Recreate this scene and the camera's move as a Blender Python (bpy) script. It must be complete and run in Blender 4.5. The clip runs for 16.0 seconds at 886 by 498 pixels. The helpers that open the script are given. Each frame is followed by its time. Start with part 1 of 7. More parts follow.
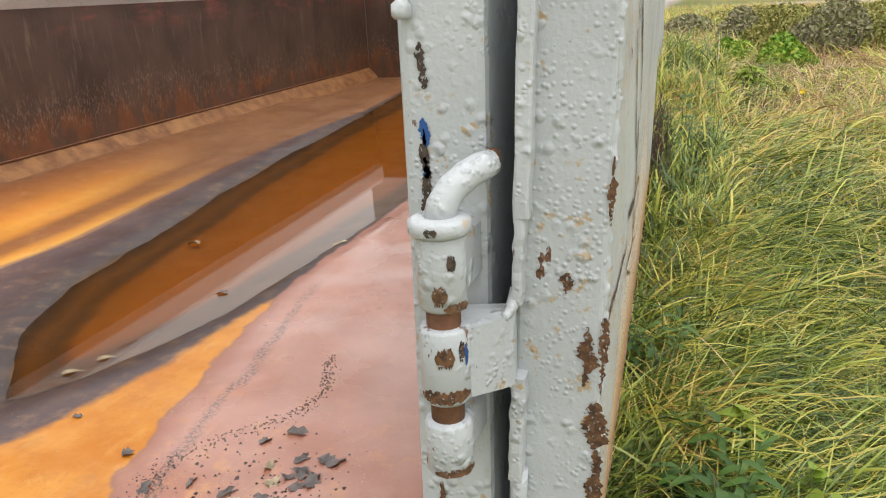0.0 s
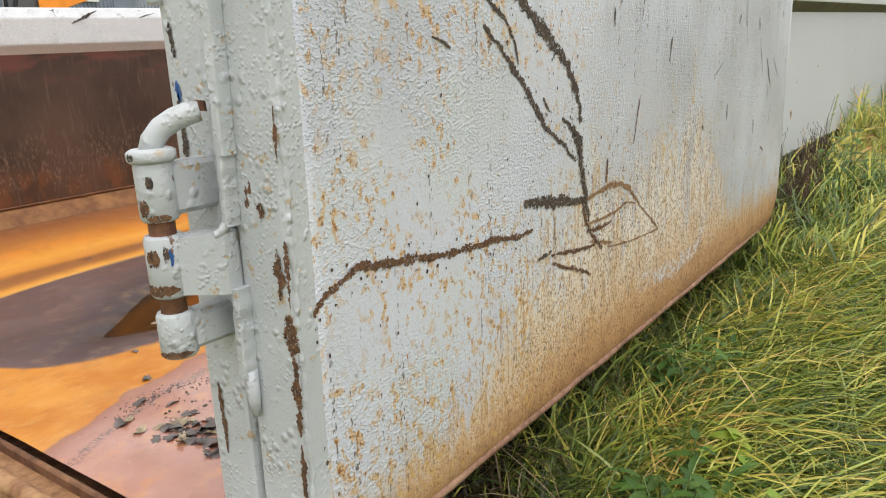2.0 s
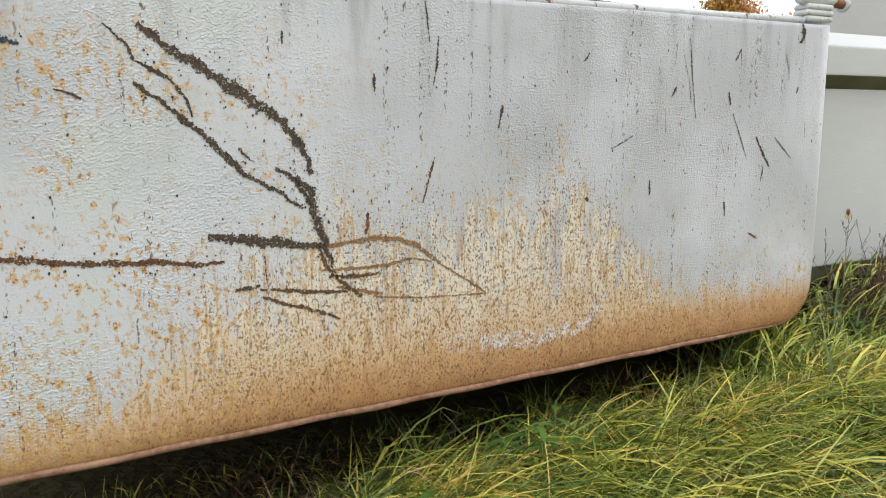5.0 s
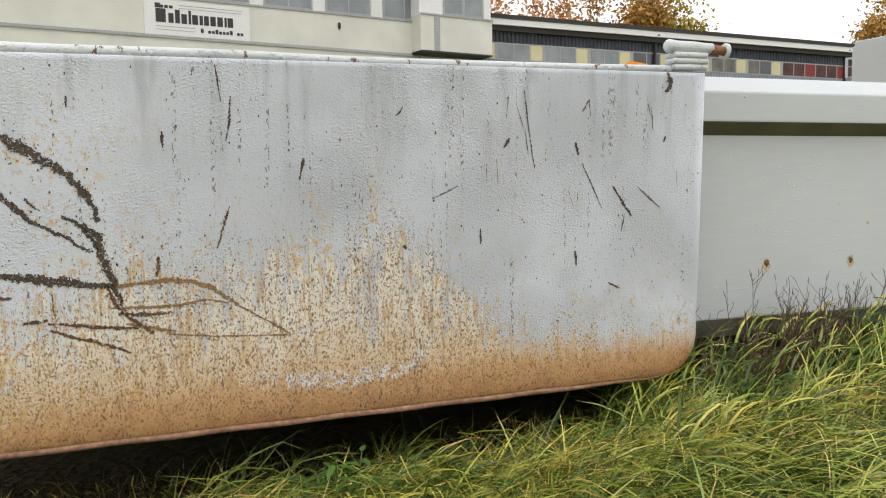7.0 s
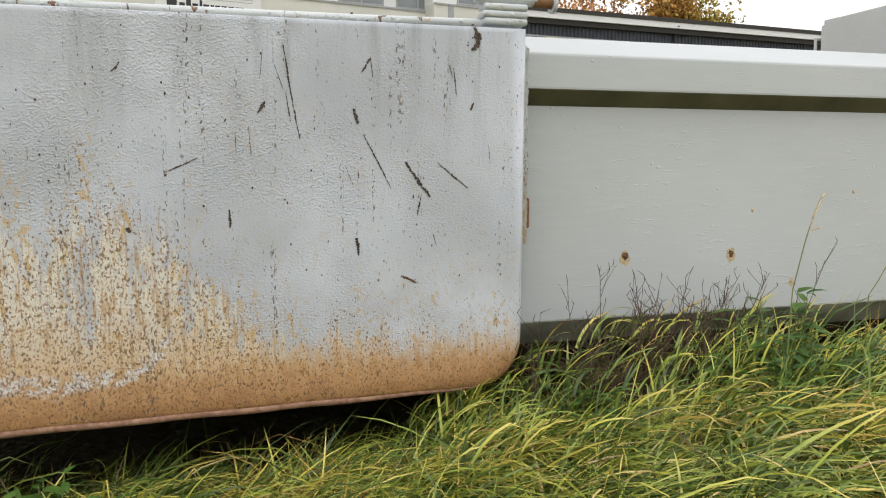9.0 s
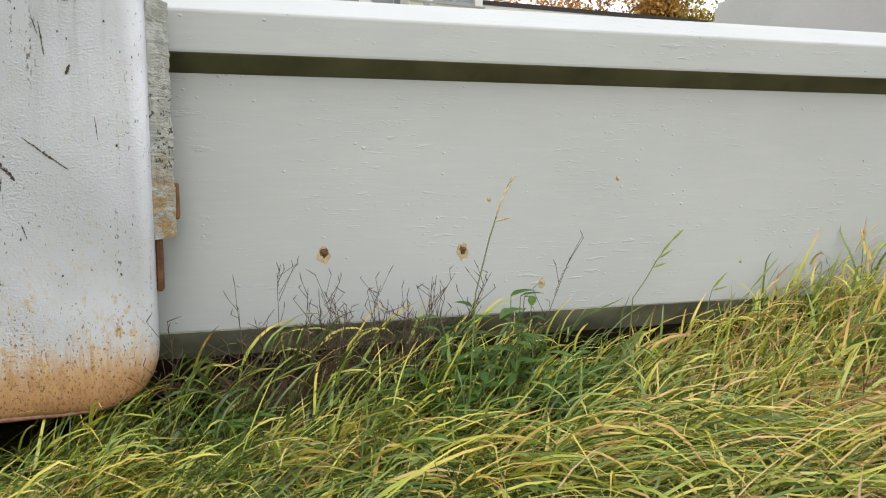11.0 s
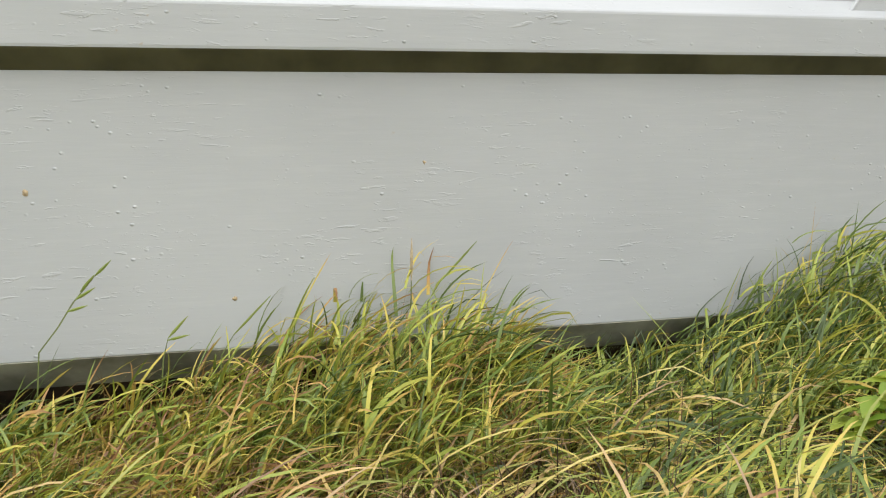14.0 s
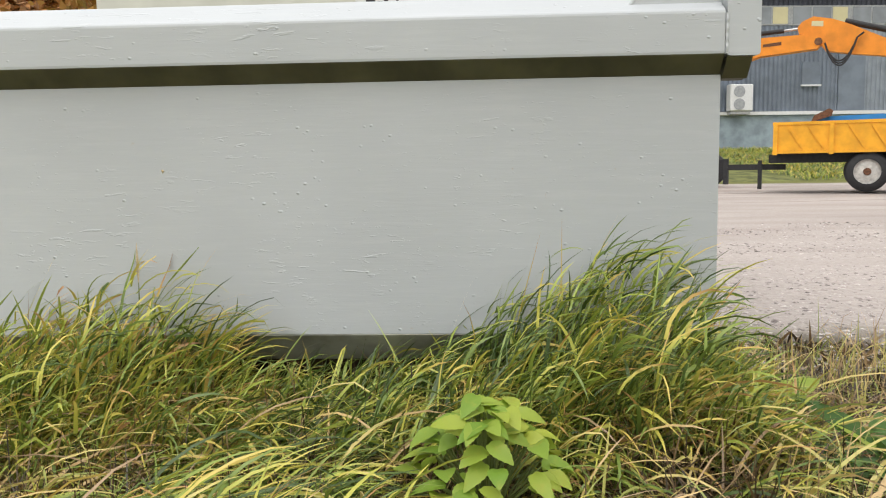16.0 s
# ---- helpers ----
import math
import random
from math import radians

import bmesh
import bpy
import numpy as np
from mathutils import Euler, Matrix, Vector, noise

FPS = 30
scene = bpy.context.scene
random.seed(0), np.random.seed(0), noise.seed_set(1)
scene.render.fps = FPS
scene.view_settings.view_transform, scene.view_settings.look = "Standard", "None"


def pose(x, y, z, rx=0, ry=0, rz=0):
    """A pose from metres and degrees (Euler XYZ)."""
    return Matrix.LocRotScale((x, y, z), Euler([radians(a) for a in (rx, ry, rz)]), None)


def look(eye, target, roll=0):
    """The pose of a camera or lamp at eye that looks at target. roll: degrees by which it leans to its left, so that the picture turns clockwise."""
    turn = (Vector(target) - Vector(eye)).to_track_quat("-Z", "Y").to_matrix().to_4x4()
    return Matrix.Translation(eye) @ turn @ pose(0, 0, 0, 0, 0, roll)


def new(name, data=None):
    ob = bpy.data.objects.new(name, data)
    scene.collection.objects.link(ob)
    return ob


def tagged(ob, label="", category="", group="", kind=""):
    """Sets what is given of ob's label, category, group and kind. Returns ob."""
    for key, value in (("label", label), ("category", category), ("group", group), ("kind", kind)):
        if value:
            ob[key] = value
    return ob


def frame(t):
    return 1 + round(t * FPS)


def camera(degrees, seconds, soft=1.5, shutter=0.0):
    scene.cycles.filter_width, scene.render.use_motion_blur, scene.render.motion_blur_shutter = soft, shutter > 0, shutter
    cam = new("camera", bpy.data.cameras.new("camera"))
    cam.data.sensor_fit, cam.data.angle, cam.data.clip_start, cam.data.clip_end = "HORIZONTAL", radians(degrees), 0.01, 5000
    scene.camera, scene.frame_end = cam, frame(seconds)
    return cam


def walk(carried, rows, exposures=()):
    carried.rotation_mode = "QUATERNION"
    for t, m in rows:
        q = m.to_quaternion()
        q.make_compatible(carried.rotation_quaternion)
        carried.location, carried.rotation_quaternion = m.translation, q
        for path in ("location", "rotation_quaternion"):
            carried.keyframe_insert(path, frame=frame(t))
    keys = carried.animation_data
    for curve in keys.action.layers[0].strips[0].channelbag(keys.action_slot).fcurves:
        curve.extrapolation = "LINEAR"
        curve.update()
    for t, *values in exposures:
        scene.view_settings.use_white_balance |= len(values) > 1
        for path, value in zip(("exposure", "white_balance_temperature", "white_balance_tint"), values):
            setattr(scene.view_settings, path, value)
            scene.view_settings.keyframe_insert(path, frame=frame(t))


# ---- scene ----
cam = camera(59.0, 16.0, 1.15)
PATH = [
    (0, (-0.774, -0.356, 0.817), (1.019, 0.266, 0.186), -2.7),
    (0.5, (-0.789, -0.552, 0.75), (0.943, 0.253, 0.158), -2.8),
    (1, (-0.844, -0.726, 0.785), (0.825, 0.219, 0.218), -3.0),
    (1.5, (-0.816, -0.805, 0.769), (0.783, 0.273, 0.24), -3.2),
    (2, (-0.669, -0.927, 0.723), (0.85, 0.28, 0.236), -3.5),
    (2.5, (-0.563, -1.073, 0.733), (0.865, 0.254, 0.286), -3.2),
    (3, (-0.484, -1.266, 0.694), (0.842, 0.181, 0.309), -3.0),
    (3.5, (-0.352, -1.411, 0.674), (0.882, 0.125, 0.328), -2.3),
    (4, (-0.165, -1.53, 0.648), (0.968, 0.09, 0.338), -1.6),
    (4.2, (-0.103, -1.568, 0.639), (0.989, 0.08, 0.341), -1.4),
    (6.3, (0.506, -2.049, 0.644), (1.2, -0.186, 0.425), -0.8),
    (6.5, (0.586, -2.078, 0.643), (1.259, -0.206, 0.439), -0.7),
    (7, (0.799, -2.141, 0.664), (1.421, -0.248, 0.492), -0.8),
    (7.5, (0.944, -2.119, 0.672), (1.526, -0.213, 0.51), -0.7),
    (8, (1.151, -2.055, 0.661), (1.696, -0.138, 0.494), -0.7),
    (8.2, (1.216, -2.042, 0.654), (1.76, -0.125, 0.483), -0.6),
    (10.3, (2.089, -1.967, 0.562), (2.681, -0.068, 0.361), 0.0),
    (10.5, (2.18, -1.958, 0.566), (2.759, -0.053, 0.372), -0.1),
    (11, (2.366, -1.91, 0.567), (2.946, -0.006, 0.376), -0.3),
    (11.5, (2.69, -1.888, 0.602), (3.242, 0.024, 0.402), -0.2),
    (12, (2.907, -1.826, 0.583), (3.465, 0.083, 0.366), -0.1),
    (12.5, (3.202, -1.735, 0.579), (3.768, 0.166, 0.328), 0.4),
    (13, (3.419, -1.724, 0.607), (3.966, 0.183, 0.351), 0.3),
    (13.5, (3.711, -1.753, 0.598), (4.187, 0.173, 0.347), -0.3),
    (14, (3.929, -1.754, 0.613), (4.361, 0.185, 0.377), -1.0),
    (14.5, (4.207, -1.765, 0.6), (4.529, 0.197, 0.386), -1.5),
    (15, (4.474, -1.79, 0.64), (4.696, 0.188, 0.444), -1.4),
    (15.5, (4.757, -1.838, 0.619), (4.816, 0.152, 0.427), -1.1),
    (16, (5.049, -1.848, 0.601), (4.942, 0.138, 0.391), -0.9),
]
walk(cam, [(t, look(e, g, r)) for t, e, g, r in PATH], [(0, -0.03), (1, -0.06), (2, -0.08), (4, -0.05), (6.5, -0.07), (7, -0.18), (8, -0.26), (10.5, -0.12), (13, -0.07), (16, -0.12)])

# ---- light: bright overcast sky ----
SUN_EL, SUN_AZ = 70.0, 205.0
world = bpy.data.worlds.new("overcast")
scene.world = world
world.use_nodes = True
wn = world.node_tree
wn.nodes.clear()
sky = wn.nodes.new("ShaderNodeTexSky")
sky.sky_type = "NISHITA"
sky.sun_disc = False
sky.sun_elevation, sky.sun_rotation = radians(SUN_EL), radians(SUN_AZ)
sky.air_density, sky.dust_density = 1.0, 4.0
grey = wn.nodes.new("ShaderNodeHueSaturation")
grey.inputs["Saturation"].default_value = 0.22
cloud = wn.nodes.new("ShaderNodeMix")
cloud.data_type = "RGBA"
cloud.inputs[0].default_value = 0.72
cloud.inputs[7].default_value = (6.90, 6.85, 6.72, 1)
bg = wn.nodes.new("ShaderNodeBackground")
bg.inputs["Strength"].default_value = 0.235
wout = wn.nodes.new("ShaderNodeOutputWorld")
wn.links.new(sky.outputs[0], grey.inputs["Color"])
wn.links.new(grey.outputs[0], cloud.inputs[6])
wn.links.new(cloud.outputs[2], bg.inputs["Color"])
wn.links.new(bg.outputs[0], wout.inputs["Surface"])
sun = bpy.data.lights.new("sun", "SUN")
sun.energy, sun.angle, sun.color = 1.5, radians(60), (1.0, 0.97, 0.92)
sd = Vector((math.sin(radians(SUN_AZ)) * math.cos(radians(SUN_EL)), math.cos(radians(SUN_AZ)) * math.cos(radians(SUN_EL)), math.sin(radians(SUN_EL))))
new("sun", sun).matrix_world = look(sd * 50, (0, 0, 0))
scene.view_settings.exposure = 0.0


# ---- node helpers ----
class Mat:
    """A node material under construction, with short ways to add nodes."""

    def __init__(self, name):
        self.m = bpy.data.materials.new(name)
        self.m.use_nodes = True
        self.t = self.m.node_tree
        self.t.nodes.clear()
        self.out = self.t.nodes.new("ShaderNodeOutputMaterial")
        self.b = self.t.nodes.new("ShaderNodeBsdfPrincipled")
        self.t.links.new(self.b.outputs[0], self.out.inputs[0])
        self.geo = self.t.nodes.new("ShaderNodeNewGeometry")
        self.pos = self.geo.outputs["Position"]

    def put(self, socket, v):
        if isinstance(v, bpy.types.NodeSocket):
            self.t.links.new(v, socket)
        elif isinstance(v, tuple) and len(v) == 3 and socket.type == "RGBA":
            socket.default_value = (*v, 1)
        else:
            socket.default_value = v
        return self

    def set(self, **kw):
        names = dict(base="Base Color", rough="Roughness", metal="Metallic", spec="Specular IOR Level", trans="Transmission Weight", ior="IOR", normal="Normal", coat="Coat Weight", sub="Subsurface Weight", alpha="Alpha", emit="Emission Color", power="Emission Strength")
        for k, v in kw.items():
            self.put(self.b.inputs[names[k]], v)
        return self

    def scale(self, v, s):
        n = self.t.nodes.new("ShaderNodeMapping")
        self.put(n.inputs["Vector"], v)
        n.inputs["Scale"].default_value = s
        return n.outputs[0]

    def noise(self, size, detail=3, rough=0.55, vec=None, stretch=None, off=0.0, dist=0.0):
        """size: the metres of one bump."""
        v = self.pos if vec is None else vec
        if stretch:
            v = self.scale(v, stretch)
        n = self.t.nodes.new("ShaderNodeTexNoise")
        n.noise_dimensions = "4D"
        self.put(n.inputs["Vector"], v)
        n.inputs["W"].default_value = off
        n.inputs["Scale"].default_value = 1 / size
        n.inputs["Detail"].default_value = detail
        n.inputs["Roughness"].default_value = rough
        n.inputs["Distortion"].default_value = dist
        return n.outputs["Fac"]

    def voro(self, size, feature="F1", vec=None, stretch=None, rnd=1.0):
        v = self.pos if vec is None else vec
        if stretch:
            v = self.scale(v, stretch)
        n = self.t.nodes.new("ShaderNodeTexVoronoi")
        n.feature = feature
        self.put(n.inputs["Vector"], v)
        n.inputs["Scale"].default_value = 1 / size
        n.inputs["Randomness"].default_value = rnd
        return n.outputs["Distance"]

    def ramp(self, fac, stops, interp="LINEAR"):
        n = self.t.nodes.new("ShaderNodeValToRGB")
        n.color_ramp.interpolation = interp
        e = n.color_ramp.elements
        while len(e) < len(stops):
            e.new(0.5)
        for k, (p, c) in zip(e, stops):
            k.position = p
            k.color = (c, c, c, 1) if isinstance(c, (int, float)) else (*c, 1)
        self.put(n.inputs["Fac"], fac)
        return n.outputs["Color"]

    def step(self, fac, lo, hi, a=0.0, b=1.0):
        n = self.t.nodes.new("ShaderNodeMapRange")
        n.interpolation_type = "SMOOTHSTEP"
        self.put(n.inputs["Value"], fac)
        n.inputs["From Min"].default_value, n.inputs["From Max"].default_value = lo, hi
        n.inputs["To Min"].default_value, n.inputs["To Max"].default_value = a, b
        return n.outputs[0]

    def op(self, kind, a, b=0.0):
        n = self.t.nodes.new("ShaderNodeMath")
        n.operation = kind
        self.put(n.inputs[0], a).put(n.inputs[1], b)
        return n.outputs[0]

    def mix(self, fac, a, b, blend="MIX"):
        n = self.t.nodes.new("ShaderNodeMix")
        n.data_type, n.blend_type = "RGBA", blend
        self.put(n.inputs[0], fac).put(n.inputs[6], a).put(n.inputs[7], b)
        return n.outputs[2]

    def axis(self, k, v=None):
        n = self.t.nodes.new("ShaderNodeSeparateXYZ")
        self.put(n.inputs[0], self.pos if v is None else v)
        return n.outputs[k]

    def vec(self, x, y, z):
        n = self.t.nodes.new("ShaderNodeCombineXYZ")
        self.put(n.inputs[0], x).put(n.inputs[1], y).put(n.inputs[2], z)
        return n.outputs[0]

    def bump(self, h, dist, strength=1.0, normal=None):
        n = self.t.nodes.new("ShaderNodeBump")
        self.put(n.inputs["Height"], h)
        n.inputs["Distance"].default_value = dist
        n.inputs["Strength"].default_value = strength
        if normal is not None:
            self.put(n.inputs["Normal"], normal)
        return n.outputs[0]

    def attr(self, name):
        n = self.t.nodes.new("ShaderNodeAttribute")
        n.attribute_name = name
        return n.outputs["Fac"]

    def island(self):
        return self.geo.outputs["Random Per Island"]

    def objrand(self):
        return self.t.nodes.new("ShaderNodeObjectInfo").outputs["Random"]


# ---- materials ----


def wall_paint():
    """Thick grey brush-painted steel, horizontal brush marks and drips, a few rust pits."""
    k = Mat("grey_wall_paint")
    big = k.noise(0.9, 3)
    base = k.mix(k.step(big, 0.35, 0.7), (0.434, 0.454, 0.470), (0.488, 0.511, 0.528))
    base = k.mix(k.op("MULTIPLY", k.step(k.noise(0.05, 4, stretch=(0.3, 1, 2.5)), 0.45, 0.75), 0.15), base, (0.60, 0.61, 0.61))
    pit = k.step(k.voro(0.16), 0.030, 0.018)
    pit = k.op("MULTIPLY", pit, k.step(k.noise(0.35, 1, off=4), 0.50, 0.56))
    base = k.mix(pit, base, (0.07, 0.055, 0.04))
    halo = k.op("MULTIPLY", k.step(k.noise(0.02, 3, off=2), 0.66, 0.74), k.step(k.noise(0.4, 2, off=9), 0.58, 0.66))
    base = k.mix(k.op("MULTIPLY", halo, 0.6), base, (0.42, 0.30, 0.16))
    brush = k.noise(0.012, 3, stretch=(0.12, 1, 1.6))
    drip = k.op("MULTIPLY", k.step(k.noise(0.020, 3, 0.6, stretch=(0.30, 1, 1.6), off=7, dist=0.8), 0.58, 0.68), k.step(k.noise(0.22, 3, off=27), 0.46, 0.64))
    drip = k.op("ADD", drip, k.op("MULTIPLY", k.step(k.noise(0.009, 3, 0.6, stretch=(0.4, 1, 1.2), off=37), 0.60, 0.72), k.step(k.noise(0.18, 3, off=38), 0.42, 0.66, 0, 0.5)))
    blob = k.step(k.voro(0.024, stretch=(0.7, 1, 1)), 0.17, 0.03)
    blob = k.op("MULTIPLY", blob, k.step(k.noise(0.12, 3, off=3), 0.50, 0.63))
    h = k.op("ADD", k.op("MULTIPLY", brush, 0.12), k.op("ADD", k.op("MULTIPLY", drip, 0.44), blob))
    k.set(base=base, rough=k.step(big, 0.3, 0.7, 0.42, 0.55), spec=0.4, normal=k.bump(h, 0.0024, 0.9))
    return k.m


def gate_paint():
    """Hammered grey paint with rust specks, dotted dark runs, and a band of ochre mud and rust low down."""
    k = Mat("rust_stained_gate_paint")
    z, x = k.axis(2), k.axis(0)
    big = k.noise(0.5, 4)
    base = k.mix(k.step(big, 0.35, 0.7), (0.480, 0.505, 0.570), (0.575, 0.600, 0.665))
    base = k.mix(k.op("MULTIPLY", k.step(k.noise(0.28, 3, off=5), 0.5, 0.72), 0.40), base, (0.36, 0.375, 0.40))
    base = k.mix(k.op("MULTIPLY", k.step(k.noise(0.25, 2, off=8), 0.45, 0.65), k.step(x, 1.2, 0.1, 0, 0.45)), base, (0.53, 0.57, 0.56))
    # darker grey streaks, stronger towards the top, and darker clouds along the gate
    top_streak = k.op("MULTIPLY", k.step(k.noise(0.05, 4, 0.6, stretch=(1, 1, 0.12), off=91), 0.48, 0.70), k.step(z, 0.55, 0.95))
    base = k.mix(k.op("MULTIPLY", top_streak, 0.55), base, (0.27, 0.28, 0.295))
    base = k.mix(k.op("MULTIPLY", k.op("MULTIPLY", k.step(k.noise(0.30, 3, off=93), 0.40, 0.62), k.step(x, 0.6, 1.2)), 0.40), base, (0.33, 0.345, 0.37))
    # height of the stain along the gate, drawn up and down in narrow columns
    top = k.ramp(k.op("DIVIDE", x, 2.4), [(0.0, 0.15), (0.10, 0.19), (0.19, 0.36), (0.28, 0.45), (0.42, 0.47), (0.52, 0.51), (0.60, 0.46), (0.67, 0.27), (0.78, 0.21), (1.0, 0.17)])
    top = k.op("ADD", top, k.op("MULTIPLY", k.op("SUBTRACT", k.noise(0.030, 4, 0.65, stretch=(1, 1, 0.16), off=6), 0.5), 0.46))
    top = k.op("ADD", top, k.op("MULTIPLY", k.op("SUBTRACT", k.noise(0.14, 3, stretch=(1, 1, 0.5), off=1), 0.5), 0.26))
    deep = k.op("SUBTRACT", top, z)
    grime = k.step(deep, -0.02, 0.12)
    foot = k.step(z, 0.30, 0.14)
    film = k.op("ADD", k.noise(0.028, 5, 0.65, stretch=(1, 1, 0.30), off=3), k.op("ADD", k.op("MULTIPLY", foot, 0.22), k.op("MULTIPLY", k.step(deep, 0.0, 0.22), 0.07)))
    film = k.op("MULTIPLY", k.step(film, 0.42, 0.55, 0.05, 1.0), k.step(k.op("ADD", deep, k.op("MULTIPLY", k.op("SUBTRACT", k.noise(0.014, 4, 0.7, stretch=(1, 1, 0.35), off=84), 0.5), 0.22)), -0.04, 0.08))
    film = k.op("MULTIPLY", film, k.step(k.noise(0.008, 4, 0.7, stretch=(1, 1, 0.6), off=83), 0.30, 0.56, 0.60, 1.0))
    base = k.mix(k.op("MULTIPLY", film, 0.86), base, k.mix(k.step(k.op("ADD", z, k.op("MULTIPLY", k.op("SUBTRACT", k.noise(0.05, 3, stretch=(1, 1, 0.3), off=44), 0.5), 0.30)), 0.18, 0.36), (0.66, 0.48, 0.285), (0.735, 0.675, 0.565)))
    # ochre flecks and runs in the columns
    run = k.op("MULTIPLY", k.step(k.noise(0.011, 4, 0.65, stretch=(1, 1, 0.09), off=11), 0.535, 0.60), k.step(deep, -0.10, 0.06))
    base = k.mix(k.op("MULTIPLY", run, 0.66), base, (0.42, 0.255, 0.11))
    fleck = k.op("MULTIPLY", k.step(k.noise(0.011, 4, 0.6, stretch=(1, 1, 0.5), off=62), 0.535, 0.60), k.op("MULTIPLY", k.step(deep, -0.20, -0.02), k.step(k.noise(0.04, 3, stretch=(1, 1, 0.12), off=63), 0.44, 0.56)))
    base = k.mix(k.op("MULTIPLY", fleck, 0.75), base, (0.52, 0.34, 0.125))
    # rust gathered along the foot
    rim = k.op("ADD", z, k.op("MULTIPLY", k.op("SUBTRACT", k.noise(0.016, 4, 0.7, stretch=(1, 1, 0.4), off=4), 0.5), 0.16))
    rim = k.op("ADD", rim, k.step(x, 0.15, 0.7, 0.05, 0.0))
    solid = k.step(rim, 0.235, 0.135)
    base = k.mix(k.op("MULTIPLY", solid, 0.82), base, (0.55, 0.335, 0.155))
    base = k.mix(k.step(rim, 0.21, 0.085, 0, 0.90), base, k.mix(k.step(k.noise(0.03, 3, off=88), 0.4, 0.6), (0.43, 0.225, 0.095), (0.34, 0.16, 0.07)))
    # scoured line where pale paint shows again, climbing at its end
    way = k.ramp(k.op("DIVIDE", x, 2.4), [(0.38, 0.195), (0.48, 0.165), (0.545, 0.172), (0.57, 0.205), (0.585, 0.255)])
    scour = k.op("ABSOLUTE", k.op("SUBTRACT", z, k.op("ADD", way, k.op("MULTIPLY", k.op("SUBTRACT", k.noise(0.04, 3, off=40), 0.5), 0.05))))
    scour = k.op("MULTIPLY", k.step(scour, 0.030, 0.010), k.op("MULTIPLY", k.step(x, 0.90, 0.98), k.step(x, 1.43, 1.39)))
    scour = k.op("MULTIPLY", scour, k.step(k.noise(0.014, 5, 0.7, stretch=(1, 1, 0.7), off=41), 0.46, 0.53))
    base = k.mix(k.op("MULTIPLY", scour, 0.9), base, k.mix(k.step(k.noise(0.007, 3, off=42), 0.45, 0.6), (0.68, 0.68, 0.70), (0.40, 0.37, 0.38)))
    # dark brown pepper, thick in the stain, thinning out above it
    pz = k.step(k.op("ADD", deep, k.op("MULTIPLY", k.op("SUBTRACT", k.noise(0.05, 4, 0.65, stretch=(1, 1, 0.25), off=16), 0.5), 0.3)), -0.16, 0.12)
    dots = k.noise(0.0046, 2, 0.55, stretch=(1, 1, 0.62), off=15)
    pep = k.step(k.op("ADD", dots, k.op("MULTIPLY", pz, 0.110)), 0.660, 0.692)
    pep = k.op("MULTIPLY", pep, k.op("MULTIPLY", k.step(pz, 0.02, 0.3), k.step(x, 0.05, 0.55, 0.4, 1.0)))
    base = k.mix(k.op("MULTIPLY", pep, 0.85), base, k.mix(k.step(k.noise(0.02, 2, off=18), 0.4, 0.6), (0.27, 0.135, 0.05), (0.115, 0.065, 0.035)))
    fine = k.op("MULTIPLY", k.step(k.noise(0.0034, 2, 0.5, stretch=(1, 1, 0.6), off=19), 0.55, 0.63), k.step(k.op("ADD", deep, k.op("MULTIPLY", foot, 0.08)), 0.0, 0.25, 0.0, 0.55))
    base = k.mix(fine, base, (0.34, 0.19, 0.085))
    # dark dots strung down thin lines
    line = k.step(k.noise(0.016, 2, 0.5, stretch=(1, 1, 0.018), off=51), 0.595, 0.645)
    dot2 = k.step(k.noise(0.0058, 2, 0.6, stretch=(1, 1, 0.5), off=53), 0.55, 0.60)
    thin = k.op("MULTIPLY", k.op("MULTIPLY", line, dot2), k.step(k.noise(0.20, 2, off=52), 0.38, 0.52))
    base = k.mix(k.op("MULTIPLY", thin, 0.88), base, (0.11, 0.082, 0.06))
    # orange blooms with dark hearts over the hinge half
    zone = k.op("MULTIPLY", k.step(k.noise(0.15, 4, 0.6, off=22), 0.41, 0.56), k.step(z, 0.95, 0.76))
    zone = k.op("MULTIPLY", zone, k.step(x, 0.80, 0.40, 0.14, 1.0))
    sp = k.op("MULTIPLY", k.step(k.noise(0.014, 4, 0.65, stretch=(1, 1, 0.75), off=21), 0.515, 0.60), zone)
    base = k.mix(k.op("MULTIPLY", sp, 0.8), base, (0.56, 0.345, 0.12))
    ht = k.op("MULTIPLY", k.step(k.noise(0.006, 3, 0.6, off=25), 0.53, 0.60), sp)
    base = k.mix(ht, base, (0.27, 0.125, 0.04))
    dk = k.op("MULTIPLY", k.step(k.noise(0.0062, 2, 0.6, stretch=(1, 1, 0.6), off=31), 0.655, 0.685), k.op("MULTIPLY", k.step(k.noise(0.2, 2, off=32), 0.36, 0.54), k.step(x, 0.2, 0.9, 0.45, 0.75)))
    base = k.mix(k.op("MULTIPLY", dk, 0.9), base, (0.07, 0.06, 0.055))
    ham = k.step(k.noise(0.0044, 2, 0.5, stretch=(0.85, 1, 1.1), off=71), 0.42, 0.70)
    ham = k.op("ADD", ham, k.op("MULTIPLY", k.noise(0.0032, 2, 0.6, off=73), 0.25))
    blis = k.op("MULTIPLY", k.step(k.voro(0.03), 0.14, 0.02), k.step(k.noise(0.2, 2, off=13), 0.56, 0.66))
    amp = k.op("MULTIPLY", k.op("MULTIPLY", k.step(k.noise(0.22, 3, off=14), 0.38, 0.62, 0.2, 1.0), k.step(x, 1.9, 2.1, 1.0, 0.45)), k.step(solid, 0.0, 1.0, 1.0, 0.45))
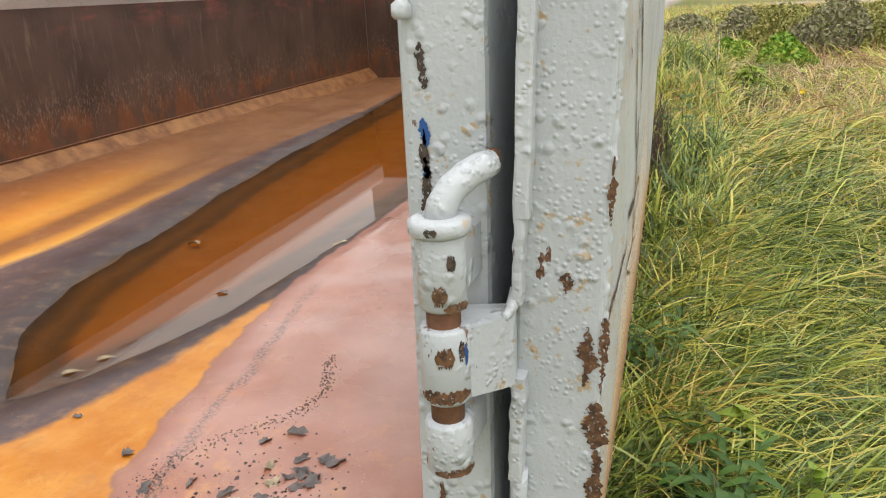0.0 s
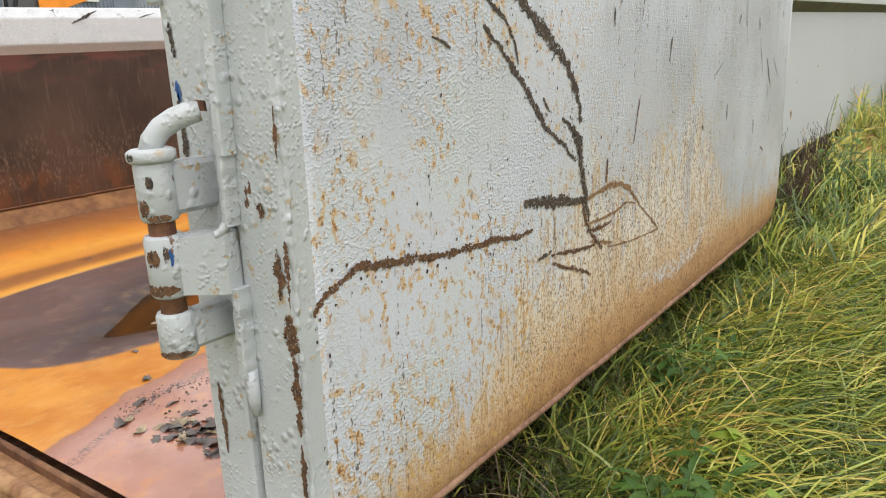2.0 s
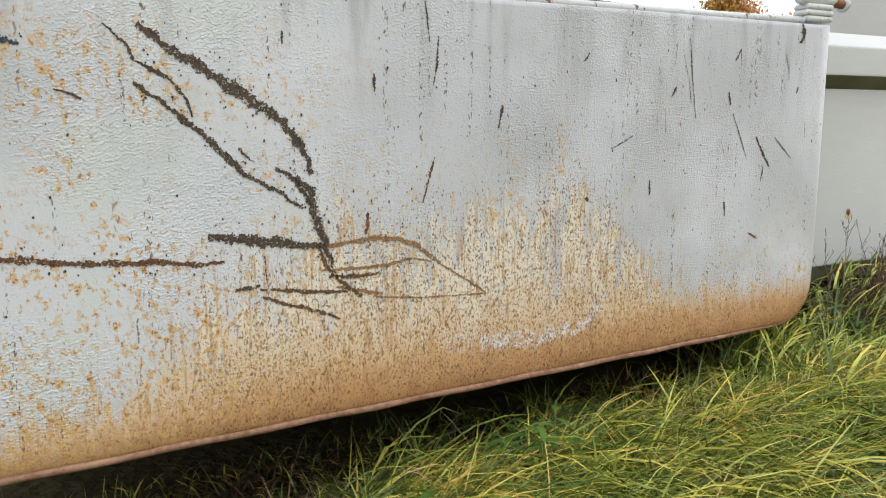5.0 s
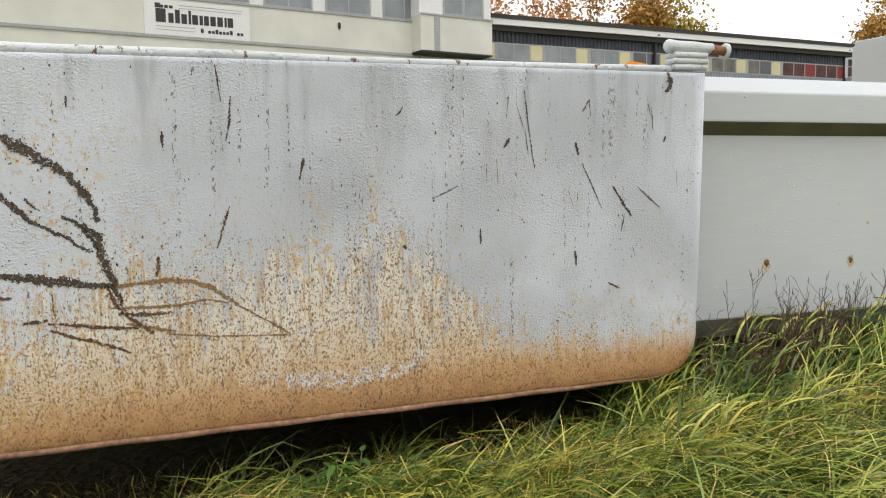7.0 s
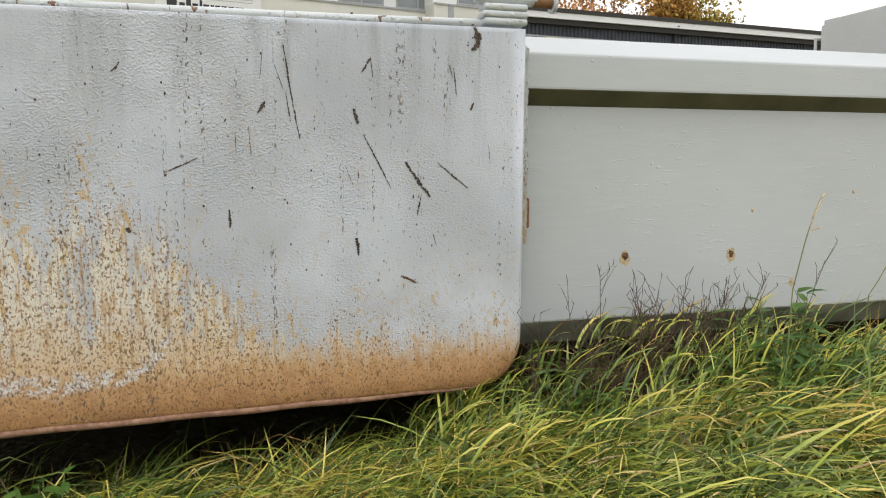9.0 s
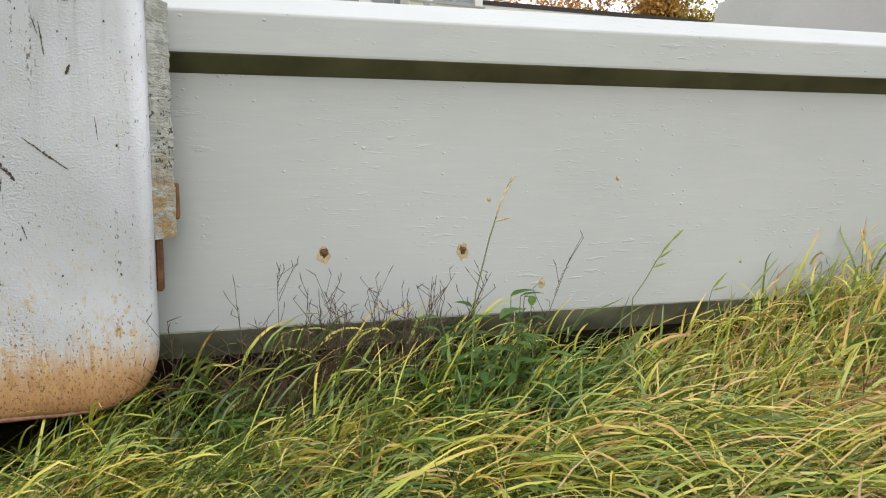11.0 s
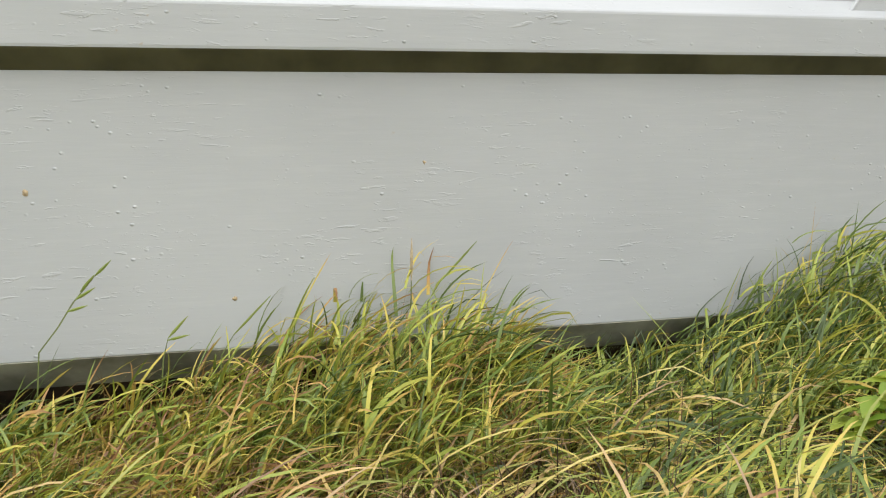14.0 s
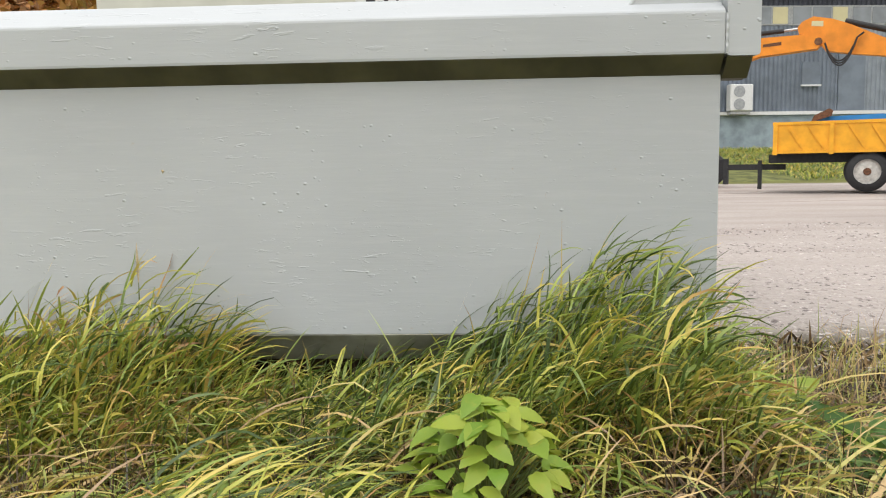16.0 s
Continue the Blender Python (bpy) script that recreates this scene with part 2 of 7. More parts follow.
    h = k.op("ADD", k.op("MULTIPLY", ham, amp), k.op("MULTIPLY", blis, 0.9))
    dent = k.bump(k.noise(0.55, 2, off=61), 0.03, 0.5)
    k.set(base=base, rough=k.op("ADD", 0.30, k.op("MULTIPLY", grime, 0.36)), spec=0.5, normal=k.bump(h, 0.0012, 1.0, dent))
    return k.m


def frame_paint(name="blistered_grey_paint", chip=0.66, zone=0.56):
    """Blistered grey paint on the stile, post and hinge, chipped to dark rust along some edges."""
    k = Mat(name)
    big = k.noise(0.3, 3)
    base = k.mix(k.step(big, 0.35, 0.7), (0.445, 0.470, 0.490), (0.535, 0.562, 0.585))
    sp = k.op("MULTIPLY", k.step(k.noise(0.012, 3, 0.6, off=2), 0.58, 0.66), k.step(k.noise(0.10, 2, off=3), 0.50, 0.58))
    base = k.mix(k.op("MULTIPLY", sp, 0.75), base, (0.42, 0.27, 0.11))
    ch = k.op("MULTIPLY", k.step(k.noise(0.02, 4, 0.6, stretch=(1, 1, 0.5), off=6), chip, chip + 0.02), k.step(k.noise(0.1, 2, off=7), zone, zone + 0.04))
    base = k.mix(ch, base, k.mix(k.noise(0.006, 3), (0.09, 0.04, 0.025), (0.20, 0.10, 0.055)))
    pt = k.op("MULTIPLY", k.step(k.noise(0.005, 2, off=16), 0.72, 0.75), k.step(k.noise(0.08, 2, off=17), 0.5, 0.6))
    base = k.mix(pt, base, (0.05, 0.055, 0.08))
    blis = k.op("MULTIPLY", k.step(k.voro(0.015), 0.52, 0.08), k.step(k.noise(0.05, 3, 0.6, off=13), 0.47, 0.60, 0.0, 1.0))
    fine = k.op("ADD", k.op("MULTIPLY", k.step(k.voro(0.0065), 0.50, 0.08), k.step(k.noise(0.035, 3, off=45), 0.44, 0.62, 0.05, 0.45)), k.op("MULTIPLY", k.noise(0.0035, 3, 0.6, off=46), 0.22))
    h = k.op("ADD", k.op("ADD", blis, fine), k.op("ADD", k.op("MULTIPLY", k.noise(0.03, 3, 0.6, off=18), 0.5), k.op("MULTIPLY", ch, -0.25)))
    k.set(base=base, rough=0.34, spec=0.5, normal=k.bump(h, 0.0028, 0.85))
    return k.m


def rust(name, a, b, rough=0.85, size=0.03):
    k = Mat(name)
    n = k.noise(size, 5, 0.65)
    base = k.mix(k.step(n, 0.3, 0.7), a, b)
    base = k.mix(k.op("MULTIPLY", k.step(k.noise(size * 5, 3, off=3), 0.5, 0.7), 0.5), base, (b[0] * 1.5, b[1] * 1.7, b[2] * 1.6))
    k.set(base=base, rough=rough, spec=0.25, normal=k.bump(k.noise(size * 0.25, 4, 0.7), 0.0015, 0.7))
    return k.m


def plain(name, col, rough=0.5, metal=0.0, var=0.12, size=0.08, bump=0.0, spec=0.4):
    k = Mat(name)
    n = k.noise(size, 4)
    d = tuple(max(0.0, c * (1 - var * 1.6)) for c in col)
    u = tuple(min(1.0, c * (1 + var)) for c in col)
    k.set(base=k.mix(k.step(n, 0.3, 0.7), d, u), rough=rough, metal=metal, spec=spec)
    if bump:
        k.set(normal=k.bump(k.noise(size * 0.3, 4), bump, 0.8))
    return k.m


def inner_wall():
    """Worn brown steel inside, paint long gone: smooth brown film above, paler scabby line above bright rust low down."""
    k = Mat("rusty_inner_wall")
    z = k.axis(2)
    n = k.noise(0.3, 4)
    base = k.mix(k.step(n, 0.3, 0.7), (0.048, 0.027, 0.018), (0.088, 0.049, 0.033))
    st = k.noise(0.02, 4, 0.65, stretch=(1, 1, 0.10), off=2)
    base = k.mix(k.op("MULTIPLY", k.step(st, 0.52, 0.75), 0.5), base, (0.20, 0.125, 0.085))
    edge = k.op("ADD", z, k.op("MULTIPLY", k.op("SUBTRACT", k.noise(0.12, 3, stretch=(1, 1, 0.5), off=4), 0.5), 0.30))
    low = k.step(edge, 0.40, 0.27)
    blot = k.step(k.noise(0.10, 4, 0.6, stretch=(1, 1, 0.55), off=14), 0.46, 0.58, 0.15, 0.85)
    base = k.mix(k.op("MULTIPLY", low, blot), base, k.mix(k.noise(0.05, 4), (0.10, 0.030, 0.012), (0.20, 0.074, 0.026)))
    scab = k.op("MULTIPLY", k.step(k.noise(0.008, 3, 0.6, stretch=(1, 1, 0.35), off=8), 0.53, 0.60), k.op("MULTIPLY", k.step(edge, 0.52, 0.40), k.step(edge, 0.24, 0.31)))
    base = k.mix(k.op("MULTIPLY", scab, 0.35), base, (0.27, 0.17, 0.11))
    red = k.op("MULTIPLY", k.step(z, 0.66, 0.78), k.step(k.noise(0.06, 3, stretch=(0.3, 1, 1)), 0.45, 0.65))
    base = k.mix(k.op("MULTIPLY", red, 0.6), base, (0.20, 0.06, 0.045))
    k.set(base=base, rough=k.step(st, 0.3, 0.7, 0.38, 0.6), spec=0.4, normal=k.bump(k.noise(0.01, 4, stretch=(1, 1, 0.4)), 0.001, 0.6))
    return k.m


def rusty_floor():
    """Rust bloom in zones round the long pool: amber bed, violet shore, orange tongue, pink silt, tan and brown streaks beyond."""
    k = Mat("rust_bloom_floor")
    x = k.axis(0)
    wob = k.op("ADD", k.op("MULTIPLY", k.op("SUBTRACT", k.noise(0.10, 4, 0.6, off=3), 0.5), 0.05), k.op("MULTIPLY", k.op("SUBTRACT", k.noise(0.012, 3, 0.6, off=4), 0.5), 0.012))
    d = k.op("ADD", k.attr("shore"), k.op("MULTIPLY", wob, 0.7))
    soft = k.op("ADD", d, k.op("MULTIPLY", k.op("SUBTRACT", k.noise(0.2, 3, stretch=(0.4, 1, 1), off=6), 0.5), 0.10))
    bed = k.ramp(k.op("ADD", k.op("MULTIPLY", soft, 2.0), 0.5), [(0.0, (0.34, 0.118, 0.003)), (0.20, (0.30, 0.103, 0.003)), (0.25, (0.15, 0.056, 0.004)), (0.30, (0.10, 0.042, 0.005)), (0.40, (0.17, 0.066, 0.005)), (0.50, (0.06, 0.027, 0.006))])
    bed = k.mix(k.op("MULTIPLY", k.step(k.noise(0.010, 4, 0.7, off=7), 0.5, 0.62), k.step(soft, -0.16, -0.06, 0.0, 0.55)), bed, (0.075, 0.034, 0.010))
    shore = k.ramp(k.op("MULTIPLY", d, 4.0), [(0.0, (0.030, 0.018, 0.012)), (0.06, (0.045, 0.032, 0.030)), (0.30, (0.058, 0.038, 0.039)), (0.6, (0.082, 0.053, 0.054)), (1.0, (0.12, 0.075, 0.070))])
    shore = k.mix(k.op("MULTIPLY", k.step(k.noise(0.06, 4, 0.65, stretch=(0.4, 1, 1), off=8), 0.45, 0.68), 0.5), shore, (0.115, 0.062, 0.045))
    base = k.mix(k.step(d, -0.004, 0.006), bed, shore)
    # streaks beyond the pool, one behind the other up to the far side
    fb = k.op("ADD", k.attr("beyond"), k.op("MULTIPLY", k.op("SUBTRACT", k.noise(0.35, 4, 0.6, stretch=(0.35, 1, 1), off=12), 0.5), 0.20))
    farc = k.ramp(fb, [(0.0, (0.30, 0.16, 0.09)), (0.03, (0.66, 0.34, 0.07)), (0.09, (0.60, 0.25, 0.04)), (0.17, (0.30, 0.115, 0.035)), (0.30, (0.26, 0.10, 0.035)), (0.38, (0.58, 0.235, 0.04)), (0.50, (0.66, 0.29, 0.05)), (0.60, (0.55, 0.20, 0.03)), (0.72, (0.34, 0.125, 0.03)), (0.88, (0.24, 0.085, 0.03)), (1.0, (0.19, 0.085, 0.04))])
    farc = k.mix(k.step(k.op("ADD", x, k.op("MULTIPLY", k.attr("beyond"), -0.6)), 0.9, 2.4), farc, k.mix(k.noise(0.12, 4, stretch=(0.3, 1, 1), off=13), (0.12, 0.05, 0.025), (0.26, 0.115, 0.045)))
    base = k.mix(k.op("MULTIPLY", k.step(k.attr("beyond"), -0.012, 0.012), k.step(d, 0.0, 0.02)), base, farc)
    # the orange tongue from the mouth, and pink silt on its near side
    wig = k.op("ADD", wob, k.op("MULTIPLY", k.op("SUBTRACT", k.noise(0.22, 3, off=34), 0.5), 0.10))
    tt = k.op("ADD", k.attr("tongue_far"), wig)
    tb = k.op("ADD", k.attr("tongue_near"), wig)
    orange = k.mix(k.step(k.noise(0.12, 4, 0.65, off=35), 0.35, 0.65), (0.46, 0.155, 0.012), (0.55, 0.225, 0.030))
    orange = k.mix(k.op("MULTIPLY", k.step(k.noise(0.035, 4, 0.65, stretch=(0.5, 1, 1), off=36), 0.52, 0.70), 0.30), orange, (0.64, 0.36, 0.11))
    tongue = k.op("MULTIPLY", k.op("MULTIPLY", k.step(tt, -0.02, 0.014), k.step(tb, -0.010, 0.006)), k.step(x, 0.92, 0.80))
    base = k.mix(tongue, base, orange)
    pk = k.op("SUBTRACT", k.attr("silt"), wig)
    pink = k.mix(k.step(k.noise(0.25, 4, off=37), 0.35, 0.65), (0.44, 0.212, 0.158), (0.35, 0.150, 0.102))
    pink = k.mix(k.op("MULTIPLY", k.step(k.noise(0.07, 4, 0.65, off=38), 0.54, 0.66), k.step(x, 0.5, 0.1, 0.1, 0.7)), pink, (0.52, 0.23, 0.09))
    pink = k.mix(k.step(pk, 0.07, 0.0, 0, 0.8), pink, (0.30, 0.135, 0.10))
    base = k.mix(k.step(pk, -0.008, 0.010), base, pink)
    edge = k.op("MULTIPLY", k.step(k.op("ABSOLUTE", k.op("SUBTRACT", pk, 0.085)), 0.020, 0.004), k.step(k.noise(0.006, 3, 0.65, off=40), 0.44, 0.56))
    base = k.mix(k.op("MULTIPLY", edge, k.step(x, 1.1, 0.8, 0, 0.75)), base, (0.085, 0.060, 0.055))
    mott = k.noise(0.05, 5, 0.65, off=9)
    out = k.step(d, -0.02, 0.02)
    base = k.mix(k.op("MULTIPLY", k.op("MULTIPLY", k.step(mott, 0.5, 0.75), 0.18), out), base, (0.62, 0.38, 0.18))
    base = k.mix(k.op("MULTIPLY", k.op("MULTIPLY", k.step(k.noise(0.09, 4, 0.7, off=19), 0.52, 0.7), 0.22), out), base, (0.16, 0.07, 0.04))
    grit = k.op("MULTIPLY", k.step(k.noise(0.0045, 3, 0.65, off=81), 0.58, 0.66), k.step(k.noise(0.12, 3, off=82), 0.42, 0.66))
    base = k.mix(k.op("MULTIPLY", grit, 0.45), base, (0.11, 0.065, 0.05))
    pale = k.op("MULTIPLY", k.step(k.noise(0.006, 3, 0.65, off=84), 0.62, 0.70), k.step(k.noise(0.15, 3, off=85), 0.45, 0.65))
    base = k.mix(k.op("MULTIPLY", pale, 0.4), base, (0.66, 0.50, 0.36))
    rough = k.op("SUBTRACT", k.step(k.noise(0.2, 3, off=12), 0.35, 0.65, 0.30, 0.52), k.step(pk, 0.0, 0.05, 0.0, 0.12))
    k.set(base=base, rough=rough, spec=0.35, normal=k.bump(k.noise(0.02, 4, 0.65), 0.0010, 0.4))
    k.put(k.b.inputs["Coat Weight"], k.op("MULTIPLY", k.step(pk, 0.0, 0.05), k.step(k.noise(0.22, 3, off=39), 0.40, 0.60, 0.15, 0.75)))
    k.b.inputs["Coat Roughness"].default_value = 0.06
    return k.m


def water():
    """Still, tea-coloured rain water: clear to look into, mirroring at a low angle."""
    k = Mat("rusty_water")
    rip = k.bump(k.noise(0.25, 2), 0.0004, 0.3)
    clear = k.t.nodes.new("ShaderNodeBsdfTransparent")
    clear.inputs[0].default_value = (0.99, 0.90, 0.74, 1)
    gloss = k.t.nodes.new("ShaderNodeBsdfGlossy")
    gloss.inputs["Roughness"].default_value = 0.02
    fr = k.t.nodes.new("ShaderNodeFresnel")
    fr.inputs["IOR"].default_value = 1.9
    for nd in (gloss, fr):
        k.t.links.new(rip, nd.inputs["Normal"])
    mx = k.t.nodes.new("ShaderNodeMixShader")
    k.t.links.new(fr.outputs[0], mx.inputs[0])
    k.t.links.new(clear.outputs[0], mx.inputs[1])
    k.t.links.new(gloss.outputs[0], mx.inputs[2])
    k.t.links.new(mx.outputs[0], k.out.inputs[0])
    return k.m


def grass_mat(name, stops, dry=0.0, spread=0.86):
    """Blades: each its own shade, tips drier than roots, with yellower and browner patches a metre or so across."""
    k = Mat(name)
    r = k.island()
    patch = k.noise(0.5, 3, off=2)
    tip = k.t.nodes.new("ShaderNodeAttribute")
    tip.attribute_name = "tip"
    f = k.op("ADD", k.op("MULTIPLY", r, spread), k.op("MULTIPLY", k.op("SUBTRACT", patch, 0.5), 1.0))
    f = k.op("ADD", f, k.step(k.axis(0), 2.8, 3.8, -0.15 + dry, 0.10 + dry))
    f = k.op("ADD", f, k.step(k.axis(0), 0.9, 2.0, -0.03, 0.03))
    f = k.op("ADD", f, k.op("MULTIPLY", k.step(k.axis(0), 4.35, 4.65, 0.0, -0.18), k.op("MULTIPLY", k.step(k.axis(1), -1.05, -0.75, -0.6, 1.0), k.step(k.axis(1), -1.9, -1.5))))
    f = k.op("ADD", f, k.op("MULTIPLY", k.op("SUBTRACT", tip.outputs["Fac"], 0.4), k.step(r, 0.2, 0.9, 0.05, 0.35)))
    base = k.ramp(f, stops)
    k.set(base=base, rough=0.38, spec=0.50)
    tr = k.t.nodes.new("ShaderNodeBsdfTranslucent")
    k.put(tr.inputs["Color"], base)
    mx = k.t.nodes.new("ShaderNodeMixShader")
    mx.inputs[0].default_value = 0.22
    k.t.links.new(k.b.outputs[0], mx.inputs[1])
    k.t.links.new(tr.outputs[0], mx.inputs[2])
    k.t.links.new(mx.outputs[0], k.out.inputs[0])
    return k.m


GREEN = [(0.0, (0.055, 0.095, 0.018)), (0.18, (0.150, 0.215, 0.042)), (0.36, (0.265, 0.340, 0.062)), (0.50, (0.37, 0.425, 0.070)), (0.64, (0.56, 0.52, 0.095)), (0.78, (0.67, 0.52, 0.13)), (0.90, (0.54, 0.31, 0.115)), (1.0, (0.28, 0.15, 0.07))]
STRAW = [(0.0, (0.20, 0.27, 0.06)), (0.22, (0.46, 0.45, 0.12)), (0.42, (0.68, 0.56, 0.20)), (0.62, (0.64, 0.45, 0.20)), (0.8, (0.46, 0.32, 0.19)), (1.0, (0.26, 0.155, 0.09))]
LODGED = [(0.0, (0.07, 0.055, 0.025)), (0.3, (0.16, 0.115, 0.055)), (0.6, (0.33, 0.25, 0.13)), (0.85, (0.55, 0.46, 0.28)), (1.0, (0.66, 0.58, 0.38))]
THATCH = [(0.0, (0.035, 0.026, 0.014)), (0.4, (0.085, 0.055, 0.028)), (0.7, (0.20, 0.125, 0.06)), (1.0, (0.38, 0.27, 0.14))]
M_WALL, M_GATE, M_FRAME = wall_paint(), gate_paint(), frame_paint()
M_TUBE = frame_paint("chipped_tube_paint", 0.60, 0.47)
M_HINGE = frame_paint("chipped_hinge_paint", 0.62, 0.50)
M_INNER, M_FLOOR, M_WATER = inner_wall(), rusty_floor(), water()
M_RUST = rust("flaking_rust", (0.07, 0.033, 0.022), (0.21, 0.10, 0.055))


def scrape(name, a, b):
    """Bared steel in a scratch: crumbs of the grey paint still on it, breaking up into grains towards its rim."""
    k = Mat(name)
    base = k.mix(k.step(k.noise(0.006, 4, 0.65), 0.35, 0.65), a, b)
    base = k.mix(k.op("MULTIPLY", k.step(k.noise(0.0045, 3, 0.6, off=4), 0.62, 0.67), 0.8), base, (0.40, 0.42, 0.44))
    n = k.op("ADD", k.noise(0.0042, 3, 0.6, stretch=(0.8, 1, 0.9), off=9), k.op("MULTIPLY", k.op("SUBTRACT", k.noise(0.03, 3, off=10), 0.5), 0.35))
    keep = k.step(k.op("SUBTRACT", n, k.op("MULTIPLY", k.attr("rim"), 0.30)), 0.365, 0.405)
    k.set(base=base, rough=0.75, spec=0.25, normal=k.bump(k.noise(0.004, 4, 0.7), 0.0012, 0.8), alpha=keep)
    return k.m


M_CHIP = scrape("dark_chipped_steel", (0.040, 0.034, 0.030), (0.10, 0.070, 0.050))
M_CHIPB = scrape("rusty_crack", (0.060, 0.034, 0.022), (0.18, 0.092, 0.045))
M_CHIPO = scrape("ochre_scrape", (0.15, 0.085, 0.045), (0.34, 0.20, 0.095))
M_BLUE = plain("old_blue_paint", (0.02, 0.075, 0.24), 0.5)
M_GRASS = grass_mat("meadow_grass", GREEN)
M_FARGRASS = grass_mat("rough_meadow", GREEN, 0.22)
M_TUFT = grass_mat("tuft_grass", GREEN, -0.08)
M_STRAW = grass_mat("straw_blades", STRAW, 0.0, 0.8)
M_FRINGE = grass_mat("fringe_grass", GREEN, -0.02)
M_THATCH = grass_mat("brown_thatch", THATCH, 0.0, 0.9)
M_LODGED = grass_mat("lodged_dead_stems", LODGED, 0.0, 0.9)
M_OLIVE = plain("dark_olive", (0.085, 0.080, 0.045), 0.6, 0, 0.25, 0.2)
M_UNDER = plain("grimy_grey_underside", (0.30, 0.30, 0.25), 0.6, 0, 0.3, 0.15)

M_PALE = scrape("pale_lumpy_paint", (0.58, 0.60, 0.62), (0.68, 0.69, 0.70))


# ---- geometry helpers ----
def thing(name, base, label, category, group="", kind=""):
    return_ob = new(name)
    return_ob.location = base
    return tagged(return_ob, label, category, group, kind)


def origin(ob):
    o = Vector(ob.location)
    while ob.parent:
        ob = ob.parent
        o += Vector(ob.location)
    return o


def part(name, bm, material, parent=None, label="", smooth=False):
    """Links a bmesh, given in world metres, as one mesh under its parent."""
    me = bpy.data.meshes.new(name)
    if parent is not None:
        bmesh.ops.translate(bm, verts=bm.verts, vec=-origin(parent))
    bmesh.ops.recalc_face_normals(bm, faces=bm.faces)
    bm.to_mesh(me)
    bm.free()
    for m in material if isinstance(material, (list, tuple)) else [material]:
        me.materials.append(m)
    if smooth:
        for p in me.polygons:
            p.use_smooth = True
    ob = new(name, me)
    ob.parent = parent
    if label:
        tagged(ob, label)
    return ob


def solo(name, bm, material, label, category, group="", kind="", smooth=False):
    return tagged(part(name, bm, material, None, "", smooth), label, category, group, kind)


def b_box(a, b, bevel=0.0, bm=None, seg=1):
    k = bmesh.new()
    bmesh.ops.create_cube(k, size=1)
    for v in k.verts:
        v.co = Vector([(a[i] + b[i]) / 2 + v.co[i] * (b[i] - a[i]) for i in range(3)])
    if bevel:
        bmesh.ops.bevel(k, geom=list(k.edges), offset=bevel, segments=seg, affect="EDGES", profile=0.5)
    return joined(bm, k)


def joined(bm, k):
    if bm is None:
        return k
    me = bpy.data.meshes.new("tmp")
    k.to_mesh(me)
    k.free()
    bm.from_mesh(me)
    bpy.data.meshes.remove(me)
    return bm


def b_tube(points, radius, sides=10, bm=None, cap=True):
    """A round bar along points; radius a number or one for each point."""
    k = bmesh.new()
    pts = [Vector(p) for p in points]
    rs = radius if isinstance(radius, (list, tuple)) else [radius] * len(pts)
    rings, side = [], None
    for i, p in enumerate(pts):
        d = (pts[min(i + 1, len(pts) - 1)] - pts[max(i - 1, 0)]).normalized()
        if side is None:
            side = d.orthogonal().normalized()
        side = (side - d * side.dot(d)).normalized()
        up = d.cross(side)
        rings.append([k.verts.new(p + (side * math.cos(a) + up * math.sin(a)) * rs[i]) for a in [2 * math.pi * j / sides for j in range(sides)]])
    for a, b in zip(rings, rings[1:]):
        for j in range(sides):
            k.faces.new((a[j], a[(j + 1) % sides], b[(j + 1) % sides], b[j]))
    if cap:
        k.faces.new(rings[0][::-1])
        k.faces.new(rings[-1])
    return joined(bm, k)


def b_prism(profile, place, n=1, bm=None):
    """A closed outline carried from place(p, 0) to place(p, 1) in n steps."""
    k = bmesh.new()
    rings = [[k.verts.new(place(p, i / n)) for p in profile] for i in range(n + 1)]
    m = len(profile)
    for a, b in zip(rings, rings[1:]):
        for j in range(m):
            k.faces.new((a[j], a[(j + 1) % m], b[(j + 1) % m], b[j]))
    k.faces.new(rings[0][::-1])
    k.faces.new(rings[-1])
    return joined(bm, k)


def along_x(x0, x1):
    return lambda p, s: Vector((x0 + (x1 - x0) * s, p[0], p[1]))


def along_y(y0, y1):
    return lambda p, s: Vector((p[0], y0 + (y1 - y0) * s, p[1]))


def smooth01(t):
    t = min(1.0, max(0.0, t))
    return t * t * (3 - 2 * t)


# ---- ground ----
def ground_z(x, y):
    """Height of the soil: a slope up along the container, level yard beyond."""
    x, y = np.asarray(x, float), np.asarray(y, float)
    s = np.clip(x / 5.0, 0, 1)
    near = -0.27 + 0.27 * s * s * (3 - 2 * s)
    t = np.clip((y + 0.2) / 1.4, 0, 1)
    u = np.clip((x - 5.5) / 2.5, 0, 1)
    yard = np.maximum(t * t * (3 - 2 * t), u * u * (3 - 2 * u)) * np.clip((x - 4.0) / 1.8, 0, 1)
    z = near * (1 - yard) + -0.05 * yard
    inside = (y > 0) * (x < 5.8)
    z = np.where(inside, np.minimum(z, -0.12), z)
    w = 0.03 * np.sin(x * 2.1 + y * 1.3) * np.cos(y * 2.7 - x * 0.6)
    far = np.clip((np.hypot(x - 3, y) - 10) / 30, 0, 1)
    return z + w * (1 - far) * (1 - 0.7 * yard)


